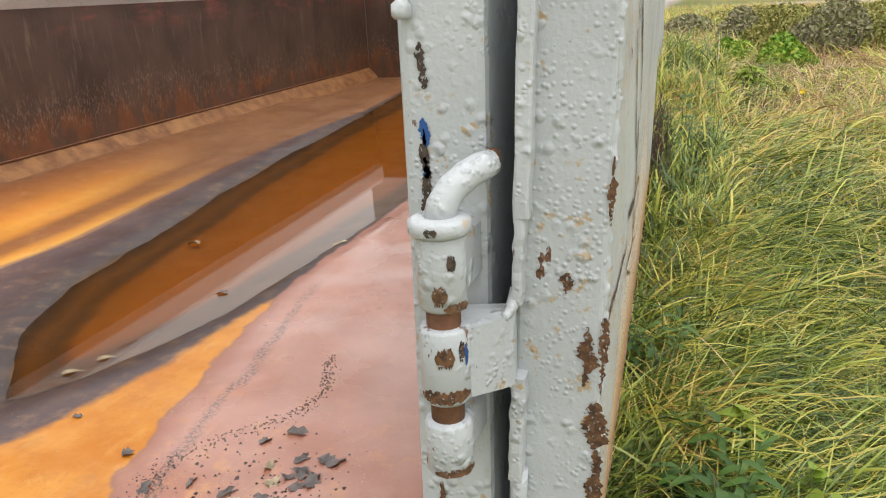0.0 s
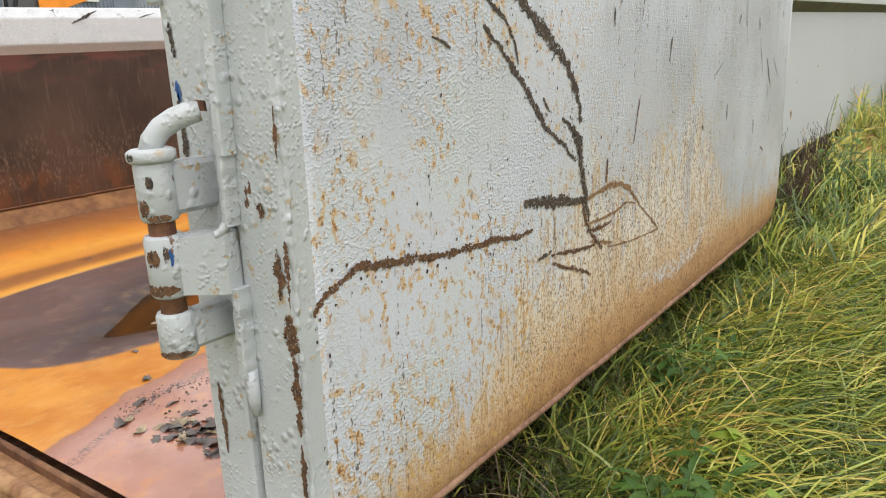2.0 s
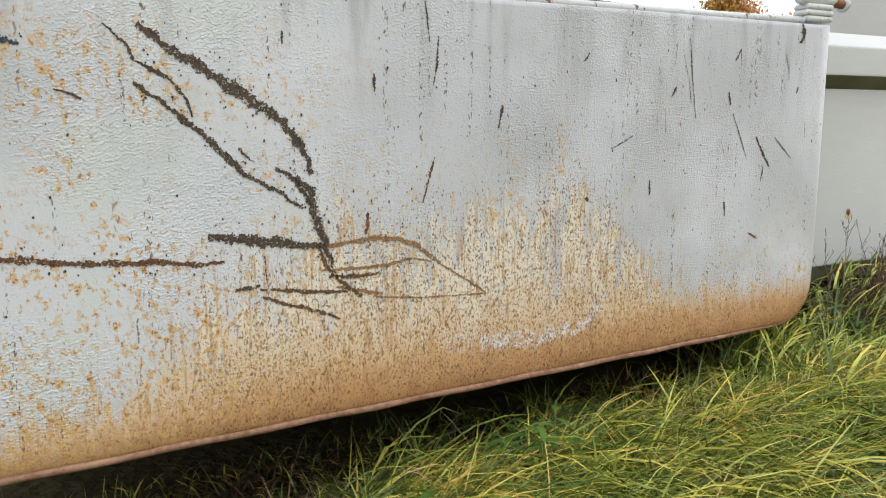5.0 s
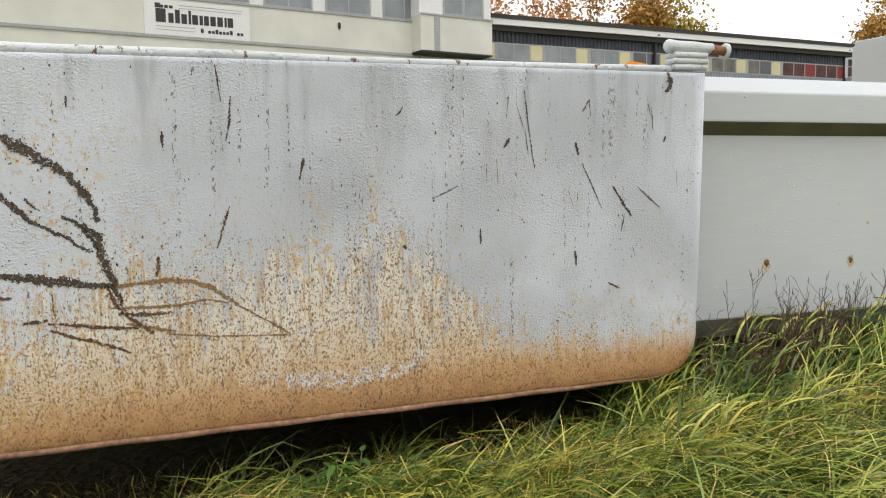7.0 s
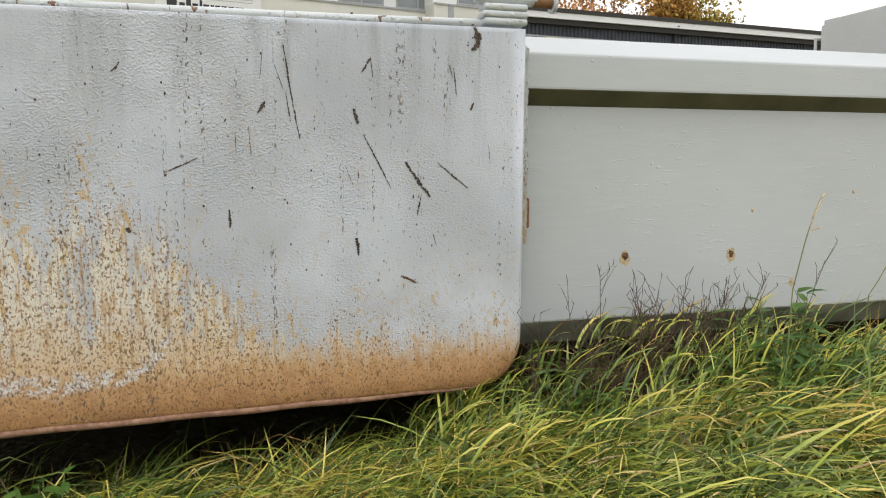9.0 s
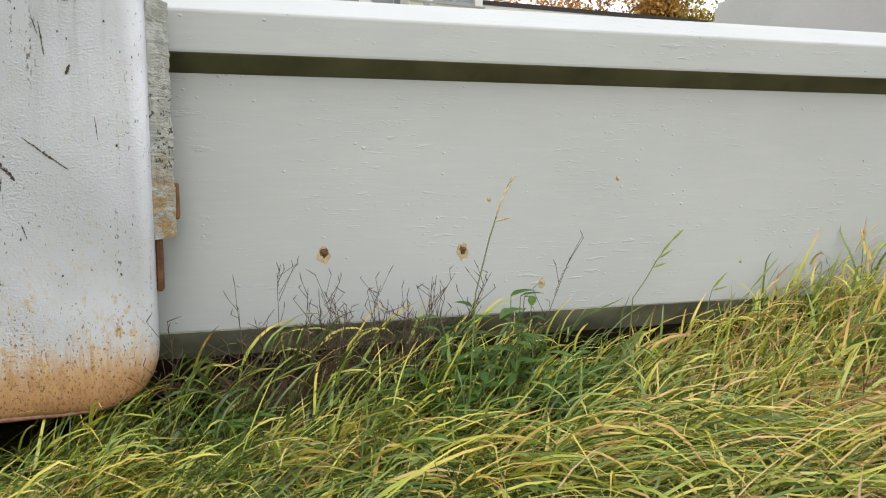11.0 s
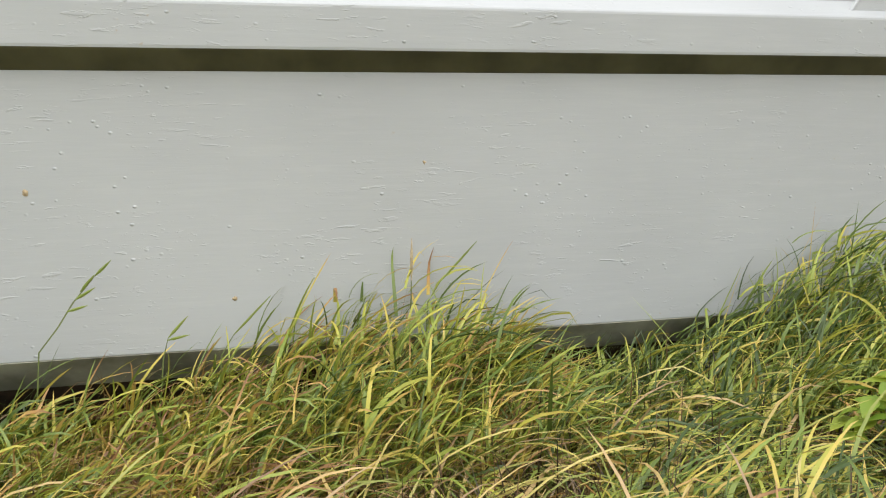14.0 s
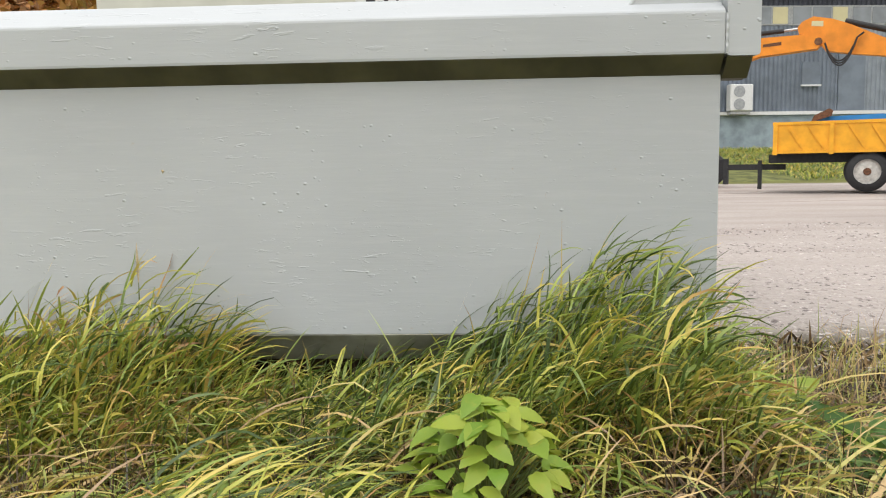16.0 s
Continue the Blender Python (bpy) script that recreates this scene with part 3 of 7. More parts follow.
def ground_sheet():
    xs = np.unique(np.concatenate([np.linspace(-2, 8, 70), np.linspace(8, 40, 40), 40 * 1.35 ** np.arange(1, 14), -2 - 0.6 * 1.55 ** np.arange(0, 18)]))
    ys = np.unique(np.concatenate([np.linspace(-4, 3, 50), np.linspace(3, 40, 50), 40 * 1.35 ** np.arange(1, 14), -4 - 0.6 * 1.55 ** np.arange(0, 18)]))
    X, Y = np.meshgrid(xs, ys)
    Z = ground_z(X, Y)
    n = len(xs)
    verts = np.stack([X, Y, Z], -1).reshape(-1, 3).tolist()
    faces = [(j * n + i, j * n + i + 1, (j + 1) * n + i + 1, (j + 1) * n + i) for j in range(len(ys) - 1) for i in range(n - 1)]
    me = bpy.data.meshes.new("ground")
    me.from_pydata(verts, [], faces)
    k = Mat("soil_and_gravel")
    x, y = k.axis(0), k.axis(1)
    edge = k.op("ADD", y, k.op("MULTIPLY", k.op("SUBTRACT", k.noise(0.6, 4), 0.5), 0.9))
    gravel = k.op("MULTIPLY", k.step(edge, 0.7, 1.4), k.step(x, 4.0, 5.0))
    soil = k.mix(k.noise(0.15, 5), (0.035, 0.030, 0.015), (0.10, 0.085, 0.035))
    farmix = k.step(k.noise(3.0, 4, off=3), 0.4, 0.6)
    rag = k.op("MULTIPLY", k.op("SUBTRACT", k.noise(0.5, 5, 0.65, off=21), 0.5), 1.2)
    turf = k.mix(farmix, (0.10, 0.13, 0.035), (0.19, 0.18, 0.06))
    turf = k.mix(k.step(k.noise(0.12, 5, 0.7, off=23), 0.4, 0.65, 0, 0.6), turf, (0.26, 0.23, 0.09))
    off = k.op("MAXIMUM", k.op("ABSOLUTE", k.op("SUBTRACT", x, 3.2)), k.op("ABSOLUTE", k.op("MULTIPLY", k.op("ADD", y, 0.6), 2.2)))
    soil = k.mix(k.step(k.op("ADD", off, rag), 3.6, 4.2), soil, turf)
    stone = k.voro(0.045)
    gcol = k.mix(k.noise(0.05, 4, 0.7), (0.28, 0.245, 0.225), (0.56, 0.50, 0.465))
    gcol = k.mix(k.step(k.noise(1.3, 4, stretch=(0.25, 1, 1), off=5), 0.42, 0.62, 0, 0.6), gcol, (0.32, 0.275, 0.25))
    gcol = k.mix(k.op("MULTIPLY", k.step(k.noise(0.5, 3, stretch=(0.12, 1, 1), off=8), 0.56, 0.66), k.step(y, 6, 10)), gcol, (0.20, 0.17, 0.16))
    # grass strip along the far side of the yard
    verge = k.op("MULTIPLY", k.step(k.op("ADD", y, k.op("MULTIPLY", x, 0.1)), 22.5, 23.5), k.step(x, 4, 5))
    road = k.op("MULTIPLY", k.op("MULTIPLY", k.step(x, 21, 21.6), k.step(x, 27, 26)), k.step(y, -1.6, -2.4))
    base = k.mix(k.op("MAXIMUM", gravel, road), soil, gcol)
    base = k.mix(verge, base, k.mix(k.noise(0.4, 4), (0.10, 0.12, 0.03), (0.20, 0.19, 0.06)))
    k.set(base=base, rough=0.9, spec=0.2, normal=k.bump(k.op("ADD", stone, k.noise(0.02, 4)), 0.02, 0.7))
    me.materials.append(k.m)
    for p in me.polygons:
        p.use_smooth = True
    return tagged(new("ground", me), "rough meadow soil turning to pale gravel yard", "ground", kind="structure")


ground_sheet()


def blades(name, material, label, px, py, length, width, lean, heading, base_z=None, seed=1, segs=3, droop=None, lift=0.0):
    """Very many grass blades as one mesh: arrays of root places, lengths, widths, leans (how far they bend over) and headings.
    Lift raises the root onto a culm. With droop the blade rises steeply and its tip falls by that angle below the level."""
    n = len(px)
    rg = np.random.default_rng(seed + n)
    rz = ground_z(px, py) if base_z is None else base_z
    t = np.linspace(0, 1, segs + 1)
    el0 = np.pi / 2 - lean * 0.45
    el1 = np.pi / 2 - lean * 1.55 if droop is None else -droop
    P = np.zeros((n, segs + 1, 3))
    P[:, 0] = np.stack([px, py, rz - 0.02 + lift], -1)
    swing = rg.normal(0, 0.25, n)
    kink = rg.integers(1, segs + 2, n)
    bent = rg.uniform(0.0, 0.9, n) * (rg.random(n) < 0.45)
    for i in range(segs):
        q = (i + 0.5) / segs
        e = el0 + (el1 - el0) * q - np.where(i >= kink, bent, 0.0)
        h = heading + swing * q
        d = np.stack([np.cos(e) * np.cos(h), np.cos(e) * np.sin(h), np.sin(e)], -1)
        P[:, i + 1] = P[:, i] + d * (length / segs)[:, None]
    P[:, :, 2] = np.maximum(P[:, :, 2], rz[:, None] - 0.01 + 0.02 * t)
    near = (px < 5.6) & (py < 0.02)
    P[near, :, 1] = np.minimum(P[near, :, 1], np.where(px[near] < 2.3, 9.0, -0.004)[:, None])
    roll = rg.normal(0, 0.7, n)
    flat = np.stack([-np.sin(heading), np.cos(heading), np.zeros(n)], -1)
    V = []
    for i in range(segs):
        e = el0 + (el1 - el0) * (i / segs)
        up = np.stack([-np.sin(e) * np.cos(heading), -np.sin(e) * np.sin(heading), np.cos(e)], -1)
        rl = roll * (0.4 + 0.9 * i / segs)
        side = flat * np.cos(rl)[:, None] + up * np.sin(rl)[:, None]
        w = (width * (1 - 0.75 * (i / segs) ** 2.2) * 0.5)[:, None]
        V += [P[:, i] - side * w, P[:, i] + side * w]
    V.append(P[:, segs])
    m = 2 * segs + 1
    co = np.stack(V, 1).reshape(-1)
    quads = np.array([[2 * i, 2 * i + 1, 2 * i + 3, 2 * i + 2] for i in range(segs - 1)]).reshape(-1)
    tri = np.array([2 * segs - 2, 2 * segs - 1, 2 * segs])
    loops = np.concatenate([quads, tri])
    me = bpy.data.meshes.new(name)
    me.vertices.add(n * m)
    me.vertices.foreach_set("co", co.astype(np.float32))
    L = (np.arange(n)[:, None] * m + loops[None]).reshape(-1)
    me.loops.add(len(L))
    me.loops.foreach_set("vertex_index", L.astype(np.int32))
    per = np.array([4] * (segs - 1) + [3])
    starts = np.concatenate([[0], np.cumsum(per)[:-1]])
    S = (np.arange(n)[:, None] * per.sum() + starts[None]).reshape(-1)
    me.polygons.add(len(S))
    me.polygons.foreach_set("loop_start", S.astype(np.int32))
    me.update(calc_edges=True)
    tip = me.attributes.new("tip", "FLOAT", "POINT")
    tip.data.foreach_set("value", np.tile(np.concatenate([np.repeat(t[:-1], 2), [1.0]]), n).astype(np.float32))
    me.materials.append(material)
    return tagged(new(name, me), label, "grass", kind="stuff")


def wall_top(x):
    """How high the grass stands where it meets the container side."""
    return np.interp(x, [2.0, 2.3, 2.6, 2.95, 3.2, 3.5, 3.7, 3.9, 4.1, 4.35, 4.45, 4.6, 4.75, 4.95, 5.2, 5.36, 5.46, 5.6, 6.2], [0.08, 0.24, 0.27, 0.23, 0.17, 0.15, 0.22, 0.33, 0.41, 0.36, 0.17, 0.08, 0.11, 0.25, 0.47, 0.56, 0.34, 0.08, 0.03])


def meadow():
    rng = np.random.default_rng(5)

    def spread(n, x0, x1, y0, y1):
        return rng.uniform(x0, x1, n), rng.uniform(y0, y1, n)

    # dead brown thatch lying under the sward
    x, y = spread(52000, -0.9, 7.4, -2.05, 0.25)
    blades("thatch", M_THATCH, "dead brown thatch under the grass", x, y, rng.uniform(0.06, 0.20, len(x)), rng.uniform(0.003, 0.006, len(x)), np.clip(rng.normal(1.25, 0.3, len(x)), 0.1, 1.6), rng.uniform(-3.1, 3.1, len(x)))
    # long arching blades in clumps, lodged towards the walker
    nt = 3700
    cx, cy = spread(nt, -0.9, 7.4, -2.05, 0.0)
    thin = np.sin(cx * 5.3 + 2 * np.sin(cy * 3.1)) * np.sin(cy * 6.1 + 1.3 * np.sin(cx * 2.7)) + rng.normal(0, 0.25, nt)
    keep = thin < np.where(cx > 4.4, 0.18, np.where(cx < 2.3, 0.75, 0.36))
    cx, cy = cx[keep], cy[keep]
    hole = (cx > 2.1) & (cx < 3.4) & (cy > -0.36) & (rng.random(len(cx)) < 0.6)
    hole = hole | (cx > 2.82) & (cx < 3.22) & (cy > -0.50) & (rng.random(len(cx)) < 0.7)
    hole = hole | (cx > 5.25) & (cy < -0.36) & (rng.random(len(cx)) < 0.78)
    cx, cy = cx[~hole], cy[~hole]
    nt = len(cx)
    ch = -0.75 + 0.75 * np.sin(cx * 1.7 + 0.8 * np.sin(cy * 2.3)) + 0.55 * np.sin(cy * 3.1 + cx * 1.1) + rng.normal(0, 0.5, nt)
    ch = np.where(cx > 5.15, -1.4 + rng.normal(0, 0.6, nt), ch)
    cl = rng.uniform(0.22, 0.42, nt)
    lodged = np.clip((2.5 - cx) / 0.7, 0, 1)
    cd = rng.normal(1.22, 0.22, nt) + 0.30 * lodged - 0.22 * np.clip((cx - 3.4) / 0.5, 0, 1)
    cn = np.where(cx > 5.65, rng.integers(2, 7, nt), rng.integers(14, 40, nt))
    idx = np.repeat(np.arange(nt), cn)
    n = len(idx)
    x = cx[idx] + rng.normal(0, 0.045, n)
    y = np.minimum(cy[idx] + rng.normal(0, 0.045, n), np.where(cx[idx] > 5.7, 0.5, -0.01))
    ln = cl[idx] * rng.uniform(0.55, 1.1, n)
    ln *= np.where(x > 5.5, 0.6, 1) * (1 - 0.28 * np.clip((x - 3.4) / 0.5, 0, 1))
    lie = np.clip((2.5 - x) / 0.7, 0, 1)
    under = np.clip((y + 0.40) / 0.16, 0, 1) * np.clip((0.8 - x) / 0.35, 0, 1)
    ln *= 1 - 0.72 * under
    ln *= 1 - 0.75 * np.exp(-((x - 5.03) ** 2 + (y + 0.62) ** 2) / 0.045)
    ln = np.maximum(ln, 0.05)
    up = rng.uniform(0, 0.085, n) * np.where(x > 5.6, 0.3, 1) * np.clip((-0.3 - y) / 0.2 + (x > 2.3), 0, 1) * (1 - 0.75 * lie) * (1 - 0.8 * np.exp(-((x - 5.03) ** 2 + (y + 0.62) ** 2) / 0.045))
    blades("meadow_grass", M_GRASS, "long matted autumn grass, green going straw yellow", x, y, ln, (0.003 + 0.0062 * rng.random(n) ** 1.4) * (1 - 0.25 * lie), np.clip(cd[idx] + rng.normal(0, 0.25, n), 0.2, 2.4), ch[idx] + rng.normal(0, 0.58, n), segs=6, droop=np.clip(rng.normal(0.38, 0.30, n), -0.5, 1.2), lift=up)
    # loose single blades over the clumps, some dry
    x, y = spread(15000, -0.9, 7.4, -2.05, -0.05)
    keep = rng.random(len(x)) < np.interp(x, [0.7, 1.2, 2.0, 2.3, 4.3, 4.6, 5.4, 5.7], [0.16, 0.30, 0.40, 1, 1, 0.4, 0.4, 1]) + 0.25 * (x > 4.3) * (y < -0.9)
    x, y = x[keep], y[keep]
    n = len(x)
    ln = rng.uniform(0.16, 0.36, n) * np.where(x > 5.7, 0.62, 1) * (1 - 0.6 * np.clip((y + 0.40) / 0.16, 0, 1) * (x < 1.3)) * (1 - 0.75 * np.exp(-((x - 5.03) ** 2 + (y + 0.62) ** 2) / 0.045))
    blades("stray_grass", M_STRAW, "stray yellow and straw-coloured grass blades", x, y, ln, rng.uniform(0.003, 0.008, n), np.clip(rng.normal(1.15, 0.40, n), 0.1, 2.2), rng.normal(-0.6, 1.0, n), segs=6, droop=np.clip(rng.normal(0.3, 0.4, n), -0.8, 1.2), lift=rng.uniform(0, 0.08, n) * np.where(x > 5.6, 0.3, 1) * np.clip((-0.3 - y) / 0.2 + (x > 2.3), 0, 1))
    # the bank of grass against the steel side: thin culms bearing short leaves, swept along the wall
    nt = 1500
    cx = rng.uniform(1.95, 5.60, nt)
    cy = -0.04 - 0.42 * rng.random(nt) ** 1.3
    hole = (cx > 2.15) & (cx < 3.3) & (rng.random(nt) < np.where((cx > 2.8) & (cx < 3.15), 0.3, 0.6))
    cx, cy = cx[~hole], cy[~hole]
    nt = len(cx)
    far = np.clip(-cy / 0.5, 0, 1)
    hgt = np.maximum(0.08, (wall_top(cx) + 0.03 - ground_z(cx, cy)) * (1 - 0.42 * far) * rng.uniform(0.65, 1.0, nt))
    ch = np.where(cx > 5.2, -0.5, -0.15) + rng.normal(0, 0.6, nt)
    blades("grass_culm", M_TUFT, "thin culms of the grass by the steel side", cx, cy, hgt * 1.02, rng.uniform(0.002, 0.0035, nt), np.clip(rng.normal(0.35, 0.15, nt), 0.05, 0.9), ch, segs=4)
    cn = rng.integers(6, 11, nt)
    idx = np.repeat(np.arange(nt), cn)
    n = len(idx)
    q = rng.random(n) ** 0.75
    x = cx[idx] + 0.25 * hgt[idx] * q * np.cos(ch[idx]) + rng.normal(0, 0.012, n)
    y = np.minimum(cy[idx] + rng.normal(0, 0.012, n), -0.012)
    blades("grass_leaf", M_TUFT, "arching leaves of the grass by the steel side", x, y, rng.uniform(0.08, 0.20, n), 0.003 + 0.006 * rng.random(n) ** 1.5, np.clip(rng.normal(1.0, 0.4, n), 0.1, 2.0), 0.6 * ch[idx] + rng.normal(0.05, 0.7, n), segs=5, droop=np.clip(rng.normal(0.0, 0.45, n), -1.0, 1.0), lift=hgt[idx] * q * 0.9)
    n = 7000
    x, y = rng.uniform(3.5, 5.7, n), rng.uniform(-1.2, -0.12, n)
    blades("dead_stalks", M_THATCH, "brown dead stalks among the grass", x, y, rng.uniform(0.10, 0.24, n) * (1 - 0.6 * np.exp(-((x - 5.03) ** 2 + (y + 0.62) ** 2) / 0.045)), rng.uniform(0.002, 0.005, n), np.clip(rng.normal(0.7, 0.4, n), 0.0, 1.7), rng.uniform(-3.1, 3.1, n), segs=4)
    # green fringe leaning out from under the gate
    nt = 1250
    cx = rng.uniform(-0.5, 2.4, nt)
    cy = rng.uniform(-0.75, -0.33, nt) + rng.uniform(0, 0.30, nt) * np.clip((cx - 0.35) / 0.35, 0, 1)
    idx = np.repeat(np.arange(nt), rng.integers(8, 20, nt))
    n = len(idx)
    x, y = cx[idx] + rng.normal(0, 0.035, n), cy[idx] + rng.normal(0, 0.03, n)
    blades("fringe_grass", M_FRINGE, "dark green grass leaning out from under the gate", x, y, rng.uniform(0.18, 0.36, n) * np.clip(np.maximum((-0.22 - y) / 0.15, (x - 0.35) / 0.35), 0.5, 1.2), 0.0025 + 0.005 * rng.random(n) ** 1.5, np.clip(rng.normal(1.35, 0.3, n) - 0.45 * (y > -0.4), 0.2, 2.4), (rng.normal(-1.0, 0.8, nt))[idx] + rng.normal(0, 0.4, n), segs=5, droop=np.clip(rng.normal(0.35, 0.3, n), -0.5, 1.1))
    nt = 560
    cx, cy = rng.uniform(0.45, 2.3, nt), rng.uniform(-0.40, -0.17, nt)
    idx = np.repeat(np.arange(nt), rng.integers(5, 13, nt))
    n = len(idx)
    x, y = cx[idx] + rng.normal(0, 0.03, n), cy[idx] + rng.normal(0, 0.025, n)
    blades("fringe_grass", M_FRINGE, "green grass standing up to the foot of the gate", x, y, rng.uniform(0.16, 0.33, n) * np.clip(0.55 + (x - 0.45) / 0.9, 0.55, 1.0), 0.0025 + 0.005 * rng.random(n) ** 1.5, np.clip(rng.normal(0.75, 0.35, n), 0.1, 1.8), (rng.normal(-1.1, 1.0, nt))[idx] + rng.normal(0, 0.4, n), segs=5, droop=np.clip(rng.normal(0.1, 0.4, n), -0.9, 1.0))
    nt = 520
    cx, cy = rng.uniform(0.75, 2.35, nt), rng.uniform(-0.62, -0.34, nt)
    idx = np.repeat(np.arange(nt), rng.integers(7, 17, nt))
    n = len(idx)
    x, y = cx[idx] + rng.normal(0, 0.035, n), cy[idx] + rng.normal(0, 0.03, n)
    blades("fringe_grass", M_FRINGE, "tangled green grass before the gate", x, y, rng.uniform(0.18, 0.34, n) * np.clip(0.6 + (x - 0.75) / 0.8, 0.6, 1.0), 0.0025 + 0.005 * rng.random(n) ** 1.5, np.clip(rng.normal(0.9, 0.35, n), 0.1, 1.9), (rng.normal(-0.7, 1.2, nt))[idx] + rng.normal(0, 0.5, n), segs=5, droop=np.clip(rng.normal(0.25, 0.4, n), -0.8, 1.1))
    n = 900
    x, y = rng.uniform(0.0, 1.9, n), rng.uniform(-0.40, -0.10, n)
    blades("lodged_stems", M_LODGED, "dead grass stems under the foot of the gate", x, y, rng.uniform(0.10, 0.30, n), rng.uniform(0.0015, 0.004, n), np.clip(rng.normal(1.1, 0.4, n), 0.2, 2.2), rng.uniform(-3.1, 3.1, n), segs=4, droop=np.clip(rng.normal(-0.1, 0.4, n), -0.9, 0.8))
    # flattened dead stems combed over the lodged grass by the gate
    n = 4200
    x, y = rng.uniform(-0.9, 2.7, n), rng.uniform(-2.0, -0.22, n)
    tuft = np.sin(x * 4.3 + 1.1 * np.sin(y * 3.7)) * np.sin(y * 5.1 + x) + rng.normal(0, 0.35, n)
    x, y = x[tuft > 0.05], y[tuft > 0.05]
    n = len(x)
    blades("lodged_stems", M_LODGED, "flattened tan and brown dead grass stems", x, y, rng.uniform(0.14, 0.34, n), rng.uniform(0.0015, 0.0042, n), np.clip(rng.normal(2.1, 0.4, n), 0.8, 3.0), rng.normal(-0.5, 1.1, n), segs=5, droop=np.clip(rng.normal(0.12, 0.25, n), -0.5, 0.8), lift=rng.uniform(0.0, 0.07, n) * np.clip((-0.35 - y) / 0.25, 0.1, 1))
    # dry stalks and dead leaves off the end of the container
    n = 6500
    x, y = rng.uniform(5.5, 8.2, n), rng.uniform(-1.9, 0.75, n)
    blades("dry_stalks", M_STRAW, "dry straw and dead stalks at the gravel edge", x, y, rng.uniform(0.06, 0.24, n), rng.uniform(0.002, 0.005, n), np.clip(rng.normal(0.7, 0.5, n), 0.0, 1.8), rng.uniform(-3.1, 3.1, n), segs=4)
    n = 9000
    x, y = rng.uniform(5.5, 8.2, n), rng.uniform(-1.9, 0.9, n)
    blades("dead_leaves", M_THATCH, "brown dead leaves and stalks on the ground", x, y, rng.uniform(0.04, 0.13, n), rng.uniform(0.006, 0.022, n), np.clip(rng.normal(1.1, 0.4, n), 0.0, 1.8), rng.uniform(-3.1, 3.1, n), segs=4)
    # shaded growth under the gate and the container
    n = 7000
    x, y = rng.uniform(-0.6, 5.7, n), rng.uniform(-0.35, 0.35, n)
    blades("shaded_grass", M_GRASS, "thin dark grass in the shade under the steel", x, y, rng.uniform(0.12, 0.26, n) * np.where(x < 2.2, 0.45, 1.0), rng.uniform(0.003, 0.007, n), np.clip(rng.normal(0.85, 0.3, n), 0.2, 1.5), rng.uniform(-3, 3, n), segs=4)
    # meadow beyond, coarser with distance
    x, y = spread(45000, -0.5, 9.5, -4.2, -1.7)
    blades("rough_grass", M_FARGRASS, "rough lodged meadow grass, yellow-green", x, y, rng.uniform(0.2, 0.42, len(x)), rng.uniform(0.005, 0.009, len(x)), np.clip(rng.normal(0.9, 0.4, len(x)), 0.2, 1.9), rng.uniform(-2.0, 1.2, len(x)), segs=4, droop=np.clip(rng.normal(0.6, 0.4, len(x)), -0.5, 1.4))
    x, y = spread(60000, 5.6, 22, -9, 0.9)
    keep = ~((x < 9) & (y > -1.7) & (x < 7.4))
    x, y = x[keep], y[keep]
    blades("rough_grass", M_FARGRASS, "rough lodged meadow grass, yellow-green", x, y, rng.uniform(0.15, 0.38, len(x)), rng.uniform(0.007, 0.014, len(x)), np.clip(rng.normal(1.1, 0.3, len(x)), 0.2, 1.7), rng.uniform(-1.5, 1.6, len(x)))


meadow()


# ---- the container ----
RAIL = [(0.0, 0.799), (-0.040, 0.841), (-0.040, 0.936), (0.055, 0.994), (0.072, 0.994), (0.085, 0.936), (0.085, 0.835), (0.006, 0.800)]
FAR_RAIL = [(0.0, 0.796), (-0.040, 0.835), (-0.040, 0.930), (-0.010, 0.970), (0.012, 0.970), (0.042, 0.930), (0.042, 0.835), (0.006, 0.800)]


def rounded(profile, r=0.006):
    """The outline with its corners cut in two steps."""
    out, n = [], len(profile)
    for i, p in enumerate(profile):
        a, b, c = Vector(profile[i - 1]), Vector(p), Vector(profile[(i + 1) % n])
        u, v = (a - b), (c - b)
        q = min(r, u.length * 0.3, v.length * 0.3)
        u, v = b + u.normalized() * q, b + v.normalized() * q
        m = (u + v) * 0.25 + b * 0.5
        out += [tuple(u), tuple(m), tuple(v)]
    return out


WIDE = 2.44          # inner far wall
LEN = 5.59           # end of the side wall


